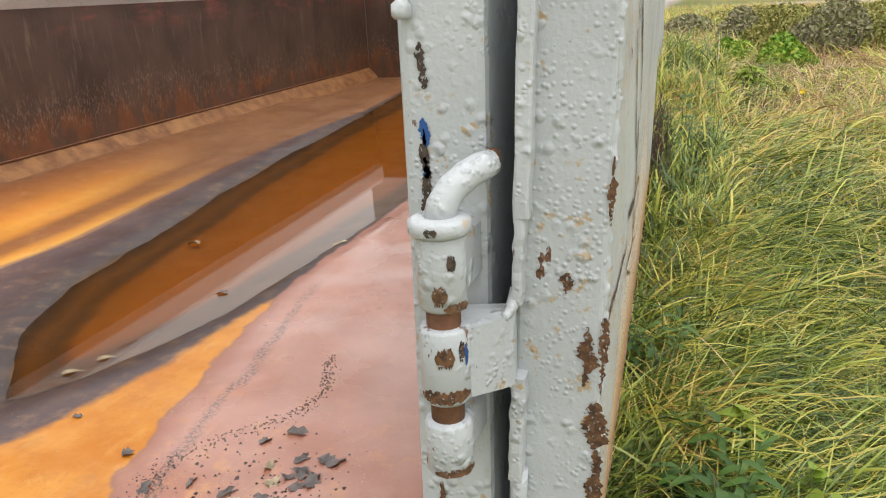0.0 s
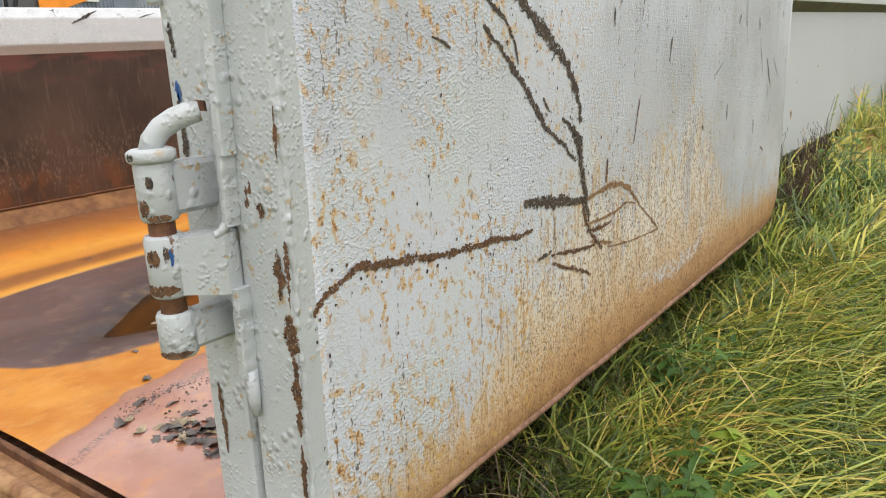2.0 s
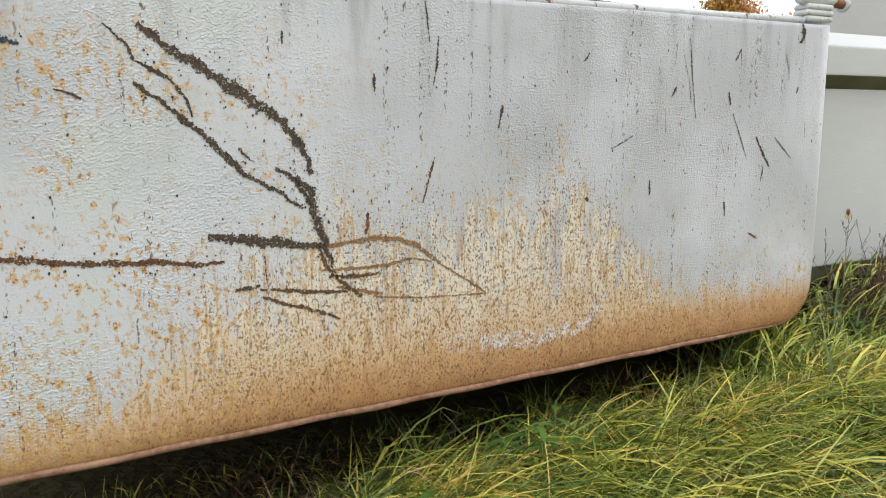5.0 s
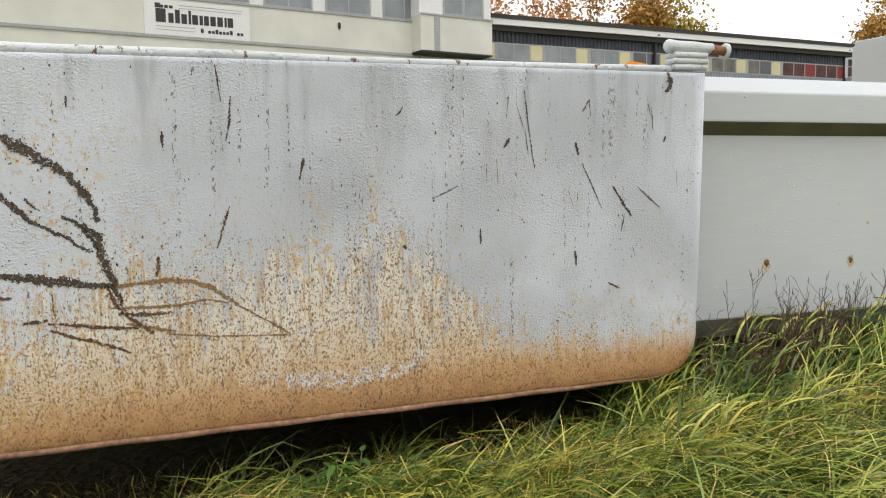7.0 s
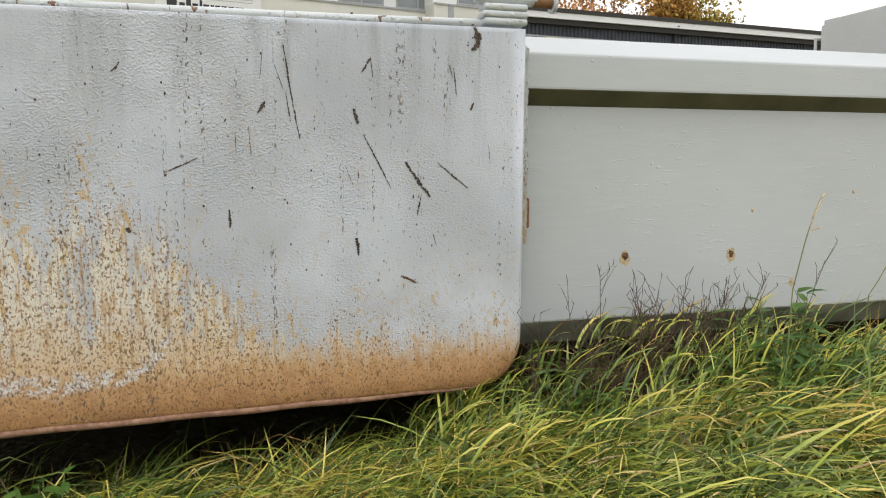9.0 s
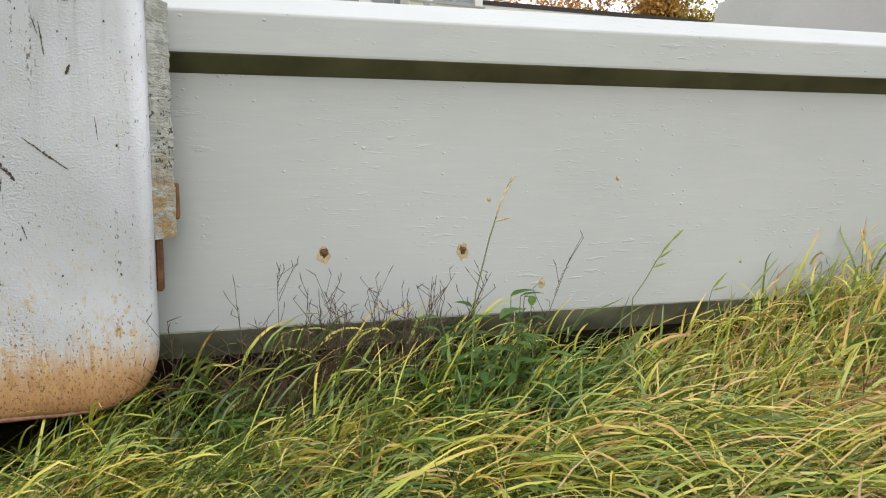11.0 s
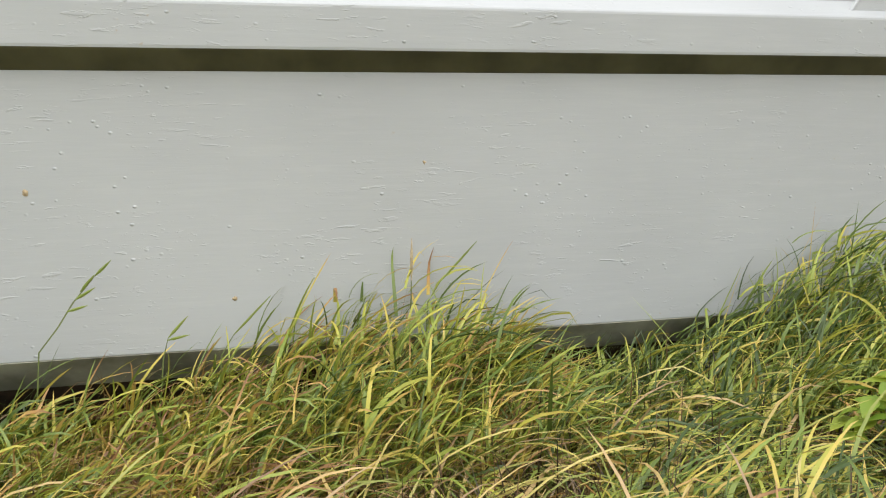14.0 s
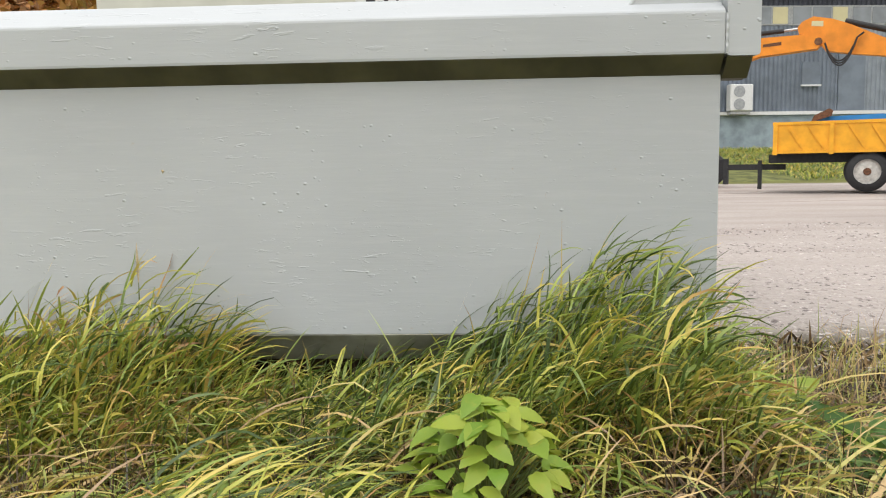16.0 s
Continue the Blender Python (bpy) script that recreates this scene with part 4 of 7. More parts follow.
def container():
    c = thing("roll_off_container", (2.8, 1.2, -0.12), "long open grey-painted steel roll-off container with rusty wet inside", "container")
    # side walls: outer paint, inner rust are two skins of one wall
    part("side_wall", b_box((0.14, 0.0, 0.2), (LEN, 0.006, 0.80), 0.0015), M_WALL, c)
    part("side_wall_lining", b_box((0.32, 0.009, 0.19), (LEN - 0.03, 0.013, 0.80)), M_INNER, c, "rust-brown bare inner face")
    part("side_wall", b_box((-0.10, WIDE + 0.004, 0.2), (LEN, WIDE + 0.010, 0.815)), M_WALL, c)
    part("side_wall_lining", b_box((-0.10, WIDE - 0.004, 0.2), (LEN - 0.03, WIDE, 0.815)), M_INNER, c, "rust-brown bare inner face")
    rail = part("top_rail", b_prism(rounded(RAIL), along_x(0.42, LEN - 0.004), 40), [M_WALL, M_OLIVE], c, "folded grey top rail, dark olive beneath")
    # faces turned downwards take the dark olive
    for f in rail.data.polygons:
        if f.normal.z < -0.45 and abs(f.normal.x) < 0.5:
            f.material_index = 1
    part("top_rail", b_prism(rounded([(WIDE + 0.004 - y, 0.808 + (z - 0.796) * 1.10) for y, z in FAR_RAIL]), along_x(-0.10, LEN - 0.004), 40), M_PALE, c, "folded grey top rail, scuffed to rust")
    for x0, z0, x1, z1, w in ((1.10, 0.930, 1.22, 0.985, 0.010), (1.42, 0.955, 1.50, 0.975, 0.005), (0.75, 0.925, 0.80, 0.935, 0.006), (2.05, 0.930, 2.20, 0.955, 0.006), (1.72, 0.928, 1.78, 0.931, 0.005)):
        part("scuff", chip_strip((x0, WIDE - 0.0395, z0), (x1, WIDE - 0.0395, z1), (0, 0, 1), w), M_CHIP, c)
    # sloping lower panels
    part("lower_panel", b_prism([(0.0, 0.198), (0.066, 0.124), (0.072, 0.130), (0.006, 0.204)], along_x(0.60, LEN)), M_UNDER, c, "sloping grimy grey lower panel")
    # foot of the panel: the shade below is painted as darker rust
    part("lower_panel", b_prism([(0.0675, 0.124), (0.13, 0.052), (0.136, 0.058), (0.0735, 0.130)], along_x(0.60, LEN - 0.005)), M_SHADE_RUST, c, "unpainted rusty foot of the lower panel, darkened for shade")
    part("lower_panel", b_prism([(0.016, 0.206), (0.142, 0.066), (0.139, 0.063), (0.012, 0.203)], along_x(0.60, LEN - 0.03)), M_INNER, c)
    part("lower_panel", b_prism([(WIDE + 0.006, 0.208), (WIDE - 0.066, 0.134), (WIDE - 0.140, 0.050), (WIDE - 0.134, 0.044), (WIDE + 0.010, 0.200)], along_x(-0.1, LEN)), M_STRIP, c, "sloping tan-rusted lower panel")
    # weld line on the slope's upper edge
    part("weld_bead", b_tube([(x, WIDE - 0.004 + 0.001 * math.sin(x * 40), 0.206) for x in np.linspace(-0.1, LEN - 0.04, 60)], 0.005, 6), M_RUSTLOW, c)
    # floor plate with shallow basins
    bm = bmesh.new()
    zones = {n: bm.verts.layers.float.new(n) for n in ("shore", "beyond", "tongue_far", "tongue_near", "silt")}
    for xs, ys in ((np.concatenate([np.linspace(-0.13, 2.0, 120), np.linspace(2.04, LEN - 0.03, 90)]), np.linspace(0.13, WIDE - 0.060, 130)), (np.linspace(0.135, 2.0, 60), np.linspace(0.012, 0.13, 8)), (np.linspace(-0.13, 0.135, 16), np.linspace(-0.09, 0.13, 14))):
        rows = []
        for y in ys:
            row = []
            for x in xs:
                v = bm.verts.new((x, y, floor_z(x, y)))
                for n, q in floor_zones(x, y).items():
                    v[zones[n]] = q
                row.append(v)
            rows.append(row)
        for a, b in zip(rows, rows[1:]):
            for i in range(len(xs) - 1):
                bm.faces.new((a[i], a[i + 1], b[i + 1], b[i]))
    part("floor_plate", bm, M_FLOOR, c, "steel floor covered in orange, pink and violet rust bloom", True)
    part("under_floor", b_box((-0.12, 0.14, 0.020), (LEN - 0.02, WIDE - 0.13, 0.030)), M_RUST, c)
    # skids and cross members share the rust darkened for shade
    for y in (0.75, 1.62):
        part("skid_beam", b_box((-0.05, y, -0.16), (LEN, y + 0.12, 0.018), 0.006), M_SHADE_RUST, c, "rusty steel skid beam, darkened for shade")
    for x in (0.6, 1.8, 3.0, 4.2, 5.3):
        part("cross_member", b_box((x, 0.16, -0.04), (x + 0.06, WIDE - 0.15, 0.019), 0.004), M_SHADE_RUST, c)
    # end wall, taller than the sides
    part("end_wall", b_box((LEN - 0.020, 0.012, 0.05), (LEN - 0.012, WIDE + 0.10, 1.62)), M_WALL, c, "tall plain grey end wall")
    part("end_wall_lining", b_box((LEN - 0.028, 0.016, 0.06), (LEN - 0.023, WIDE - 0.006, 0.955)), M_INNER, c)
    post = [(LEN + 0.001, 0.836), (LEN + 0.074, 0.836), (LEN + 0.074, 1.66), (LEN + 0.001, 1.66)]
    part("end_post", b_prism(rounded(post, 0.008), along_y(-0.041, 0.06)), M_WALL, c, "grey box-section corner post")
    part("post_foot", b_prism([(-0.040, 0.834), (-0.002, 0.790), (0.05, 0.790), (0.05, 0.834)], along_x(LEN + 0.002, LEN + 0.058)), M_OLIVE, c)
    part("end_post", b_prism(rounded(post, 0.008), along_y(WIDE - 0.02, WIDE + 0.10)), M_WALL, c)
    part("head_beam", b_box((LEN - 0.010, 0.06, 1.58), (LEN + 0.070, WIDE - 0.02, 1.655), 0.006), M_WALL, c)
    part("weld_bead", b_tube([(LEN, -0.042 + 0.001 * math.sin(z * 300), z) for z in np.linspace(0.84, 0.93, 40)], 0.0035, 6), M_WALL, c)
    part("gusset_plate", b_prism([(5.39, 0.958), (LEN + 0.004, 0.958), (LEN + 0.004, 1.22)], along_y(-0.002, 0.007)), M_WALL, c, "triangular grey gusset")
    part("gusset_edge", b_tube([(5.385, 0.002, 0.958), (LEN, 0.002, 1.225)], 0.006, 8), M_WALL, c)
    bm = b_tube([(5.61, 2.58, 1.40), (5.56, 2.58, 1.40), (5.56, 2.58, 1.54), (5.61, 2.58, 1.54)], 0.011, 10)
    part("grab_handle", bm, M_WALL, c, "grey round-bar grab handle")
    # rear corner posts; the near one carries the hinge
    bm = b_prism(rounded([(-0.125, -0.175), (0.14, -0.175), (0.14, -0.097), (-0.125, -0.097)], 0.008), lambda p, s: Vector((p[0], p[1] - 0.012 * (s - 0.6), 0.045 + 0.920 * s)))
    part("rear_post", bm, M_FRAME, c, "grey blistered rear corner post")
    part("post_plate", b_box((0.13, -0.097, 0.05), (0.139, 0.0, 0.80)), M_FRAME, c)
    part("rear_post", b_box((-0.125, WIDE + 0.012, -0.02), (0.14, WIDE + 0.11, 0.965), 0.006), M_FRAME, c)
    # worn flakes of blue under-paint on the post's inner edge
    for z0, z1, m in ((0.60, 0.70, M_CHIP), (0.655, 0.675, M_BLUE), (0.685, 0.71, M_BLUE), (0.735, 0.775, M_CHIP), (0.235, 0.335, M_CHIPB), (0.10, 0.155, M_CHIPB)):
        part("paint_chip", chip_strip((-0.1262, -0.120, z0), (-0.1262, -0.118, z1), (0, 1, 0), 0.0075), m, c)
    # door sill: flat bar, round bar and drain lip
    part("sill_bar", b_box((-0.215, -0.05, 0.012), (-0.135, WIDE + 0.0, 0.052), 0.006), M_RUSTORANGE, c, "rusty door sill")
    part("sill_rod", b_tube([(-0.205 + 0.002 * math.sin(y * 3), y, 0.060 + 0.002 * math.sin(y * 7)) for y in np.linspace(-0.05, WIDE, 40)], 0.017, 10), M_RUSTORANGE, c, "round rusty bar along the sill", True)
    part("sill_lip", b_box((-0.150, -0.05, 0.045), (-0.138, WIDE, 0.072), 0.003), M_RUST, c)
    # hinge on the post
    hx, hy = -0.1925, -0.1520
    for z0, z1 in ((0.561, 0.628), (0.402, 0.455)):
        part("hinge_knuckle", b_tube([(hx, hy, z0), (hx, hy, z0 + 0.004), (hx, hy, z1 - 0.004), (hx, hy, z1)], [0.0185, 0.0215, 0.0215, 0.0195], 24), M_HINGE, c, "thick-painted hinge barrel", True)
        part("hinge_arm", b_box((-0.186, -0.168, z0 + 0.004), (-0.118, -0.136, z1 - 0.004), 0.006), M_FRAME, c)
    for z0, z1, a0, a1, r, m in ((0.568, 0.588, -185, -150, 0.0215, M_CHIPB), (0.598, 0.612, -150, -128, 0.0215, M_CHIP), (0.562, 0.570, -160, -90, 0.0215, M_CHIPB), (0.404, 0.412, -200, -80, 0.0215, M_CHIPB), (0.630, 0.637, -190, -165, 0.0265, M_CHIP)):
        part("paint_chip", ring_chip((hx, hy), z0, z1, a0, a1, r), m, c)
    part("hinge_pin", b_tube([(hx, hy, 0.406), (hx, hy, 0.63)], 0.0150, 16), M_RUST, c, "bare rusty pin between the barrels", True)
    part("pin_collar", b_tube([(hx, hy, 0.626), (hx, hy, 0.629), (hx, hy, 0.638), (hx, hy, 0.641)], [0.0235, 0.0265, 0.0265, 0.0215], 24), M_HINGE, c, "", True)
    bend = [(hx, hy, 0.636), (hx + 0.003, hy - 0.002, 0.649), (hx + 0.011, hy - 0.008, 0.661), (hx + 0.023, hy - 0.018, 0.670), (hx + 0.035, hy - 0.027, 0.675), (hx + 0.045, hy - 0.034, 0.677)]
    part("pin_handle", b_tube(bend, [0.0140, 0.0132, 0.0128, 0.0128, 0.0126, 0.0110], 16), M_FRAME, c, "bent round-bar pin handle, painted grey", True)
    part("pin_tip", b_tube([bend[-1], (hx + 0.047, hy - 0.035, 0.688)], [0.008, 0.005], 8), M_RUST, c)
    part("peg", b_tube([(-0.132, -0.106, 0.794), (-0.132, -0.106, 0.797), (-0.132, -0.106, 0.806), (-0.131, -0.106, 0.809), (-0.129, -0.106, 0.90)], [0.0060, 0.0085, 0.0085, 0.0050, 0.0050], 12), M_TUBE, c, "painted peg on the post's edge", True)
    part("rope_hook", b_tube([(0.30, 0.02, 1.00), (0.28, 0.03, 0.955), (0.255, 0.035, 0.93), (0.262, 0.03, 0.915)], 0.012, 8), M_RUST, c, "bent rusty rope hook")
    return c


def pool_level(x, y=0.9):
    """The water's height over the plate; the container stands a little tail-down, leaning to the far side."""
    return 0.058 + 0.010 * x - 0.015 * (min(1.9, max(0.5, y)) - 0.9)


def floor_zones(x, y):
    """The zones' distances, their outlines rounded off along the floor."""
    rows = [zone_lines(x + q, y) for q in (-0.09, -0.045, 0.0, 0.045, 0.09)]
    return {n: sum(w * r[n] for w, r in zip((0.1, 0.2, 0.4, 0.2, 0.1), rows)) for n in rows[0]}


def zone_lines(x, y):
    """How far a place on the floor lies from the pool's edge, the streaks beyond, the orange tongue and the pink silt."""
    near = np.interp(x, (0.29, 0.35, 0.47, 0.60, 0.75, 0.93, 1.2, 1.9, 3.0, 5.6), (0.965, 0.890, 0.845, 0.800, 0.765, 0.738, 0.720, 0.690, 0.630, 0.470))
    far = np.interp(x, (0.29, 0.38, 0.57, 0.72, 0.85, 1.05, 1.4, 1.8, 2.3, 3.0, 3.8, 4.6, 5.2), (0.965, 1.06, 1.21, 1.27, 1.34, 1.37, 1.40, 1.49, 1.56, 1.62, 1.70, 1.80, 1.92))
    streak = np.interp(x, (-0.1, 0.5, 0.9, 1.2, 1.7, 2.3, 3.0, 3.8, 4.6), (1.50, 1.645, 1.65, 1.62, 1.68, 1.74, 1.76, 1.74, 1.82))
    tf = np.interp(x, (-0.13, 0.0, 0.05, 0.13, 0.25, 0.39, 0.50, 0.63, 0.72, 0.83, 0.95), (1.30, 1.02, 0.88, 0.79, 0.76, 0.735, 0.713, 0.700, 0.690, 0.665, 0.640))
    tn = np.interp(x, (-0.13, -0.03, 0.11, 0.24, 0.40, 0.50, 0.65, 0.83, 1.2, 1.9, 3.0, 5.6), (0.430, 0.465, 0.540, 0.555, 0.595, 0.610, 0.640, 0.662, 0.685, 0.685, 0.630, 0.460))
    return {"shore": float(max(near - y, y - far, 0.29 - x)), "beyond": float((y - streak) / (2.375 - streak)), "tongue_far": float(tf - y), "tongue_near": float(y - tn), "silt": float(tn - y)}


def floor_z(x, y):
    """A long pool with a low dry shore; deposits climb towards the far side."""
    d = floor_zones(x, y)["shore"] + 0.010 * noise.noise((x * 9, y * 14, 5.0)) + 0.02 * noise.noise((x * 2.5, y * 5, 2.0))
    w = pool_level(x, y)
    z = w - 0.016 + 0.032 * smooth01((d + 0.11) / 0.22)
    climb = smooth01((y - 1.95) / 0.42) * (1 - smooth01((x - 3.9) / 0.8))
    return z + (max(0.137, z) - z) * climb + 0.001 * noise.noise((x * 4, y * 7, 5.0))


def flat_sheet(x0, y0, x1, y1):
    k = bmesh.new()
    k.faces.new([k.verts.new((x, y, 0.058 + 0.010 * x - 0.015 * (y - 0.9))) for x, y in ((x0, y0), (x1, y0), (x1, y1), (x0, y1))])
    return k


def ring_chip(c, z0, z1, a0, a1, r, n=26):
    """A jagged flake gone from a round barrel between two heights and two angles."""
    rng = random.Random(int(z0 * 9000) + int(a0))
    bm = bmesh.new()
    cols = []
    for i in range(n + 1):
        a = math.radians(a0 + (a1 - a0) * i / n)
        q = 1.0 if a1 - a0 > 350 else min(1.0, 4.5 * min(i, n - i) / n + 0.15)
        m, h = (z0 + z1) / 2, (z1 - z0) / 2 * q
        lo, hi = m - h * rng.uniform(0.6, 1.1), m + h * rng.uniform(0.5, 1.15)
        cols.append([bm.verts.new((c[0] + rr * math.cos(a), c[1] + rr * math.sin(a), z)) for rr, z in ((r - 0.0004, lo - 0.0004), (r + 0.0007, lo), (r + 0.0007, hi), (r - 0.0004, hi + 0.0004))])
    for p, q in zip(cols, cols[1:]):
        for j in range(3):
            bm.faces.new((p[j], q[j], q[j + 1], p[j + 1]))
    return bm


def chip_strip(a, b, across, width, n=40, jag=0.45):
    """A ragged flake between two places, a hair proud of the paint."""
    a, b, w = Vector(a), Vector(b), Vector(across).normalized()
    k = bmesh.new()
    l, r = [], []
    n = max(24, int((b - a).length / 0.0016))
    o = random.uniform(0, 50)
    for i in range(n + 1):
        s = i / n
        p = a.lerp(b, s)
        e = width * (math.sin(math.pi * min(1, max(0.0, s * 0.96 + 0.02))) ** 0.5)
        rough = [0.55 + 0.75 * noise.noise((p.z * 55, o, q)) + 0.35 * noise.noise((p.z * 170, o, q + 3.0)) + 0.9 * jag * noise.noise((p.z * 420, o, q + 6.0)) for q in (1.0, 30.0)]
        l.append(k.verts.new(p + w * e * max(0.04, rough[0])))
        r.append(k.verts.new(p - w * e * max(0.04, rough[1])))
    for i in range(n):
        k.faces.new((l[i], l[i + 1], r[i + 1], r[i]))
    return k


M_RUSTLOW = rust("brown_rust_low", (0.11, 0.044, 0.024), (0.165, 0.070, 0.033), 0.6, 0.03)
M_BEAD = rust("rusty_rolled_lip", (0.17, 0.085, 0.055), (0.32, 0.185, 0.125), 0.6, 0.015)
# rust with the shade under the container put into its colour
M_SHADE_RUST = rust("rust_darkened_for_shade", (0.028, 0.020, 0.015), (0.065, 0.040, 0.028))
M_STRIP = rust("brown_rust_skirt", (0.13, 0.052, 0.022), (0.29, 0.135, 0.052), 0.55, 0.09)
M_RUSTORANGE = rust("orange_sill_rust", (0.16, 0.07, 0.03), (0.42, 0.24, 0.12), 0.55, 0.05)
container()
solo("water", flat_sheet(0.15, 0.30, LEN - 0.030, WIDE - 0.10), M_WATER, "thin sheet of rust-coloured rain water on the floor", "water", kind="structure").visible_shadow = False
if bpy.data.objects["water"].data.polygons[0].normal.z < 0:
    bpy.data.objects["water"].data.flip_normals()


# ---- the gate, swung right round against the side ----
def gp(u, w, z):
    """A place on the gate: u along it, w into its thickness, z up."""
    return Vector((u, 0.0432 * u - 0.034 * z - 0.25 + w, z))


def gate_outline(u0, u1, z0, z1, r, n=8):
    pts = [(u0, z1), (u0, z0 + r * 0.8)]
    pts += [(u0 + r * 0.8 * (1 - math.cos(a)), z0 + r * 0.8 * (1 - math.sin(a))) for a in [math.pi / 2 * i / n for i in range(1, n + 1)]]
    pts += [(u1 - r * (1 - math.sin(a)), z0 + r * (1 - math.cos(a))) for a in [math.pi / 2 * i / n for i in range(n + 1)]]
    pts += [(u1, z1)]
    return pts


def gate_panel():
    """The pressed outer sheet: rings of the outline, rolled inwards at the rim, face filled by a grid of strips."""
    k = bmesh.new()
    rings = []
    for inset, w in ((0.000, 0.070), (0.000, 0.022), (0.002, 0.012), (0.008, 0.004), (0.018, 0.0), (0.05, 0.0)):
        o = gate_outline(-0.118 + inset, 2.262 - inset, 0.068 + inset, 0.948 - inset * 0.3, 0.125 - inset * 0.6)
        rings.append([k.verts.new(gp(u, w, z + (0.010 * u - 0.001 if z > 0.9 else 0))) for u, z in o])
    n = len(rings[0])
    for a, b in zip(rings, rings[1:]):
        for i in range(n):
            k.faces.new((a[i], a[(i + 1) % n], b[(i + 1) % n], b[i]))
    k.faces.new(rings[-1])
    bmesh.ops.triangulate(k, faces=[f for f in k.faces if len(f.verts) > 4])
    return k


GASH = [
    (0.019, "d", [(0.301, 0.858), (0.368, 0.808), (0.461, 0.754), (0.543, 0.699), (0.577, 0.667), (0.604, 0.624), (0.615, 0.585)]),
    (0.006, "d", [(0.245, 0.855), (0.283, 0.823), (0.292, 0.797), (0.355, 0.762), (0.381, 0.725), (0.388, 0.697)]),
    (0.009, "d", [(0.289, 0.757), (0.352, 0.712), (0.408, 0.663), (0.455, 0.616), (0.480, 0.589), (0.546, 0.553), (0.594, 0.516)]),
    (0.016, "d", [(0.582, 0.582), (0.610, 0.553), (0.616, 0.508), (0.638, 0.450), (0.652, 0.391)]),
    (0.009, "d", [(0.540, 0.600), (0.575, 0.580), (0.600, 0.545), (0.612, 0.520)]),
    (0.006, "d", [(0.470, 0.640), (0.485, 0.622), (0.500, 0.612)]),
    (0.0105, "r", [(-0.110, 0.423), (-0.066, 0.455), (-0.010, 0.473), (0.074, 0.461), (0.186, 0.443), (0.302, 0.434), (0.396, 0.421), (0.434, 0.424)]),
]
CLAW = [
    (0.017, "d", [(0.405, 0.474), (0.479, 0.462), (0.568, 0.449), (0.638, 0.438)]),
    (0.010, "o", [(0.632, 0.437), (0.710, 0.442), (0.759, 0.445), (0.808, 0.440), (0.858, 0.419), (0.912, 0.375)]),
    (0.004, "o", [(0.909, 0.376), (0.974, 0.337), (1.036, 0.294), (0.946, 0.299), (0.854, 0.305), (0.753, 0.318)]),
    (0.006, "o", [(0.629, 0.388), (0.695, 0.386), (0.781, 0.384), (0.832, 0.395), (0.890, 0.383)]),
    (0.009, "r", [(0.624, 0.441), (0.639, 0.398), (0.664, 0.367), (0.693, 0.345), (0.719, 0.323)]),
    (0.008, "d", [(0.454, 0.367), (0.502, 0.369)]),
    (0.007, "r", [(0.501, 0.363), (0.563, 0.353), (0.621, 0.344), (0.687, 0.338)]),
    (0.007, "r", [(0.506, 0.347), (0.551, 0.327), (0.608, 0.309), (0.668, 0.281)]),
    (0.003, "r", [(0.513, 0.429), (0.515, 0.378)]),
    (0.008, "r", [(0.646, 0.374), (0.706, 0.367), (0.762, 0.371)]),
    (0.006, "o", [(0.663, 0.351), (0.729, 0.333), (0.769, 0.324)]),
]
EDGE_CHIPS = [
    (0.010, "b", [(-0.008, 0.840), (0.033, 0.831), (0.080, 0.826), (0.117, 0.814)]),
    (0.004, "d", [(0.162, 0.744), (0.188, 0.737), (0.204, 0.727)]),
    (0.003, "d", [(-0.111, 0.905), (-0.109, 0.860), (-0.112, 0.800)]),
    (0.003, "d", [(-0.100, 0.880), (-0.096, 0.845), (-0.098, 0.815)]),
    (0.004, "d", [(-0.112, 0.690), (-0.110, 0.655), (-0.113, 0.630)]),
    (0.006, "r", [(-0.104, 0.730), (-0.098, 0.711), (-0.095, 0.692)]),
    (0.006, "r", [(-0.098, 0.560), (-0.103, 0.500), (-0.100, 0.455), (-0.104, 0.420)]),
    (0.008, "r", [(-0.106, 0.235), (-0.104, 0.190), (-0.100, 0.160)]),
    (0.004, "r", [(-0.094, 0.636), (-0.098, 0.594), (-0.101, 0.554)]),
    (0.010, "r", [(-0.104, 0.418), (-0.104, 0.375), (-0.106, 0.300), (-0.107, 0.222)]),
]
TICKS = [
    (0.006, "d", [(1.076, 0.725), (1.065, 0.673)]), (0.003, "d", [(1.667, 0.902), (1.680, 0.806), (1.700, 0.693)]),
    (0.007, "d", [(1.824, 0.766), (1.835, 0.731)]), (0.003, "d", [(1.847, 0.707), (1.880, 0.645), (1.913, 0.581)]),
    (0.006, "d", [(1.948, 0.644), (1.977, 0.603), (2.012, 0.559)]), (0.004, "d", [(1.986, 0.555), (1.978, 0.518)]),
    (0.005, "d", [(1.625, 0.776), (1.606, 0.750)]), (0.005, "d", [(1.864, 0.880), (1.844, 0.849)]),
    (0.003, "d", [(2.027, 0.642), (2.108, 0.579)]), (0.005, "d", [(2.120, 0.787), (2.113, 0.767)]),
    (0.013, "d", [(2.121, 0.965), (2.132, 0.939), (2.120, 0.907)]), (0.005, "r", [(0.898, 0.613), (0.868, 0.514)]),
]
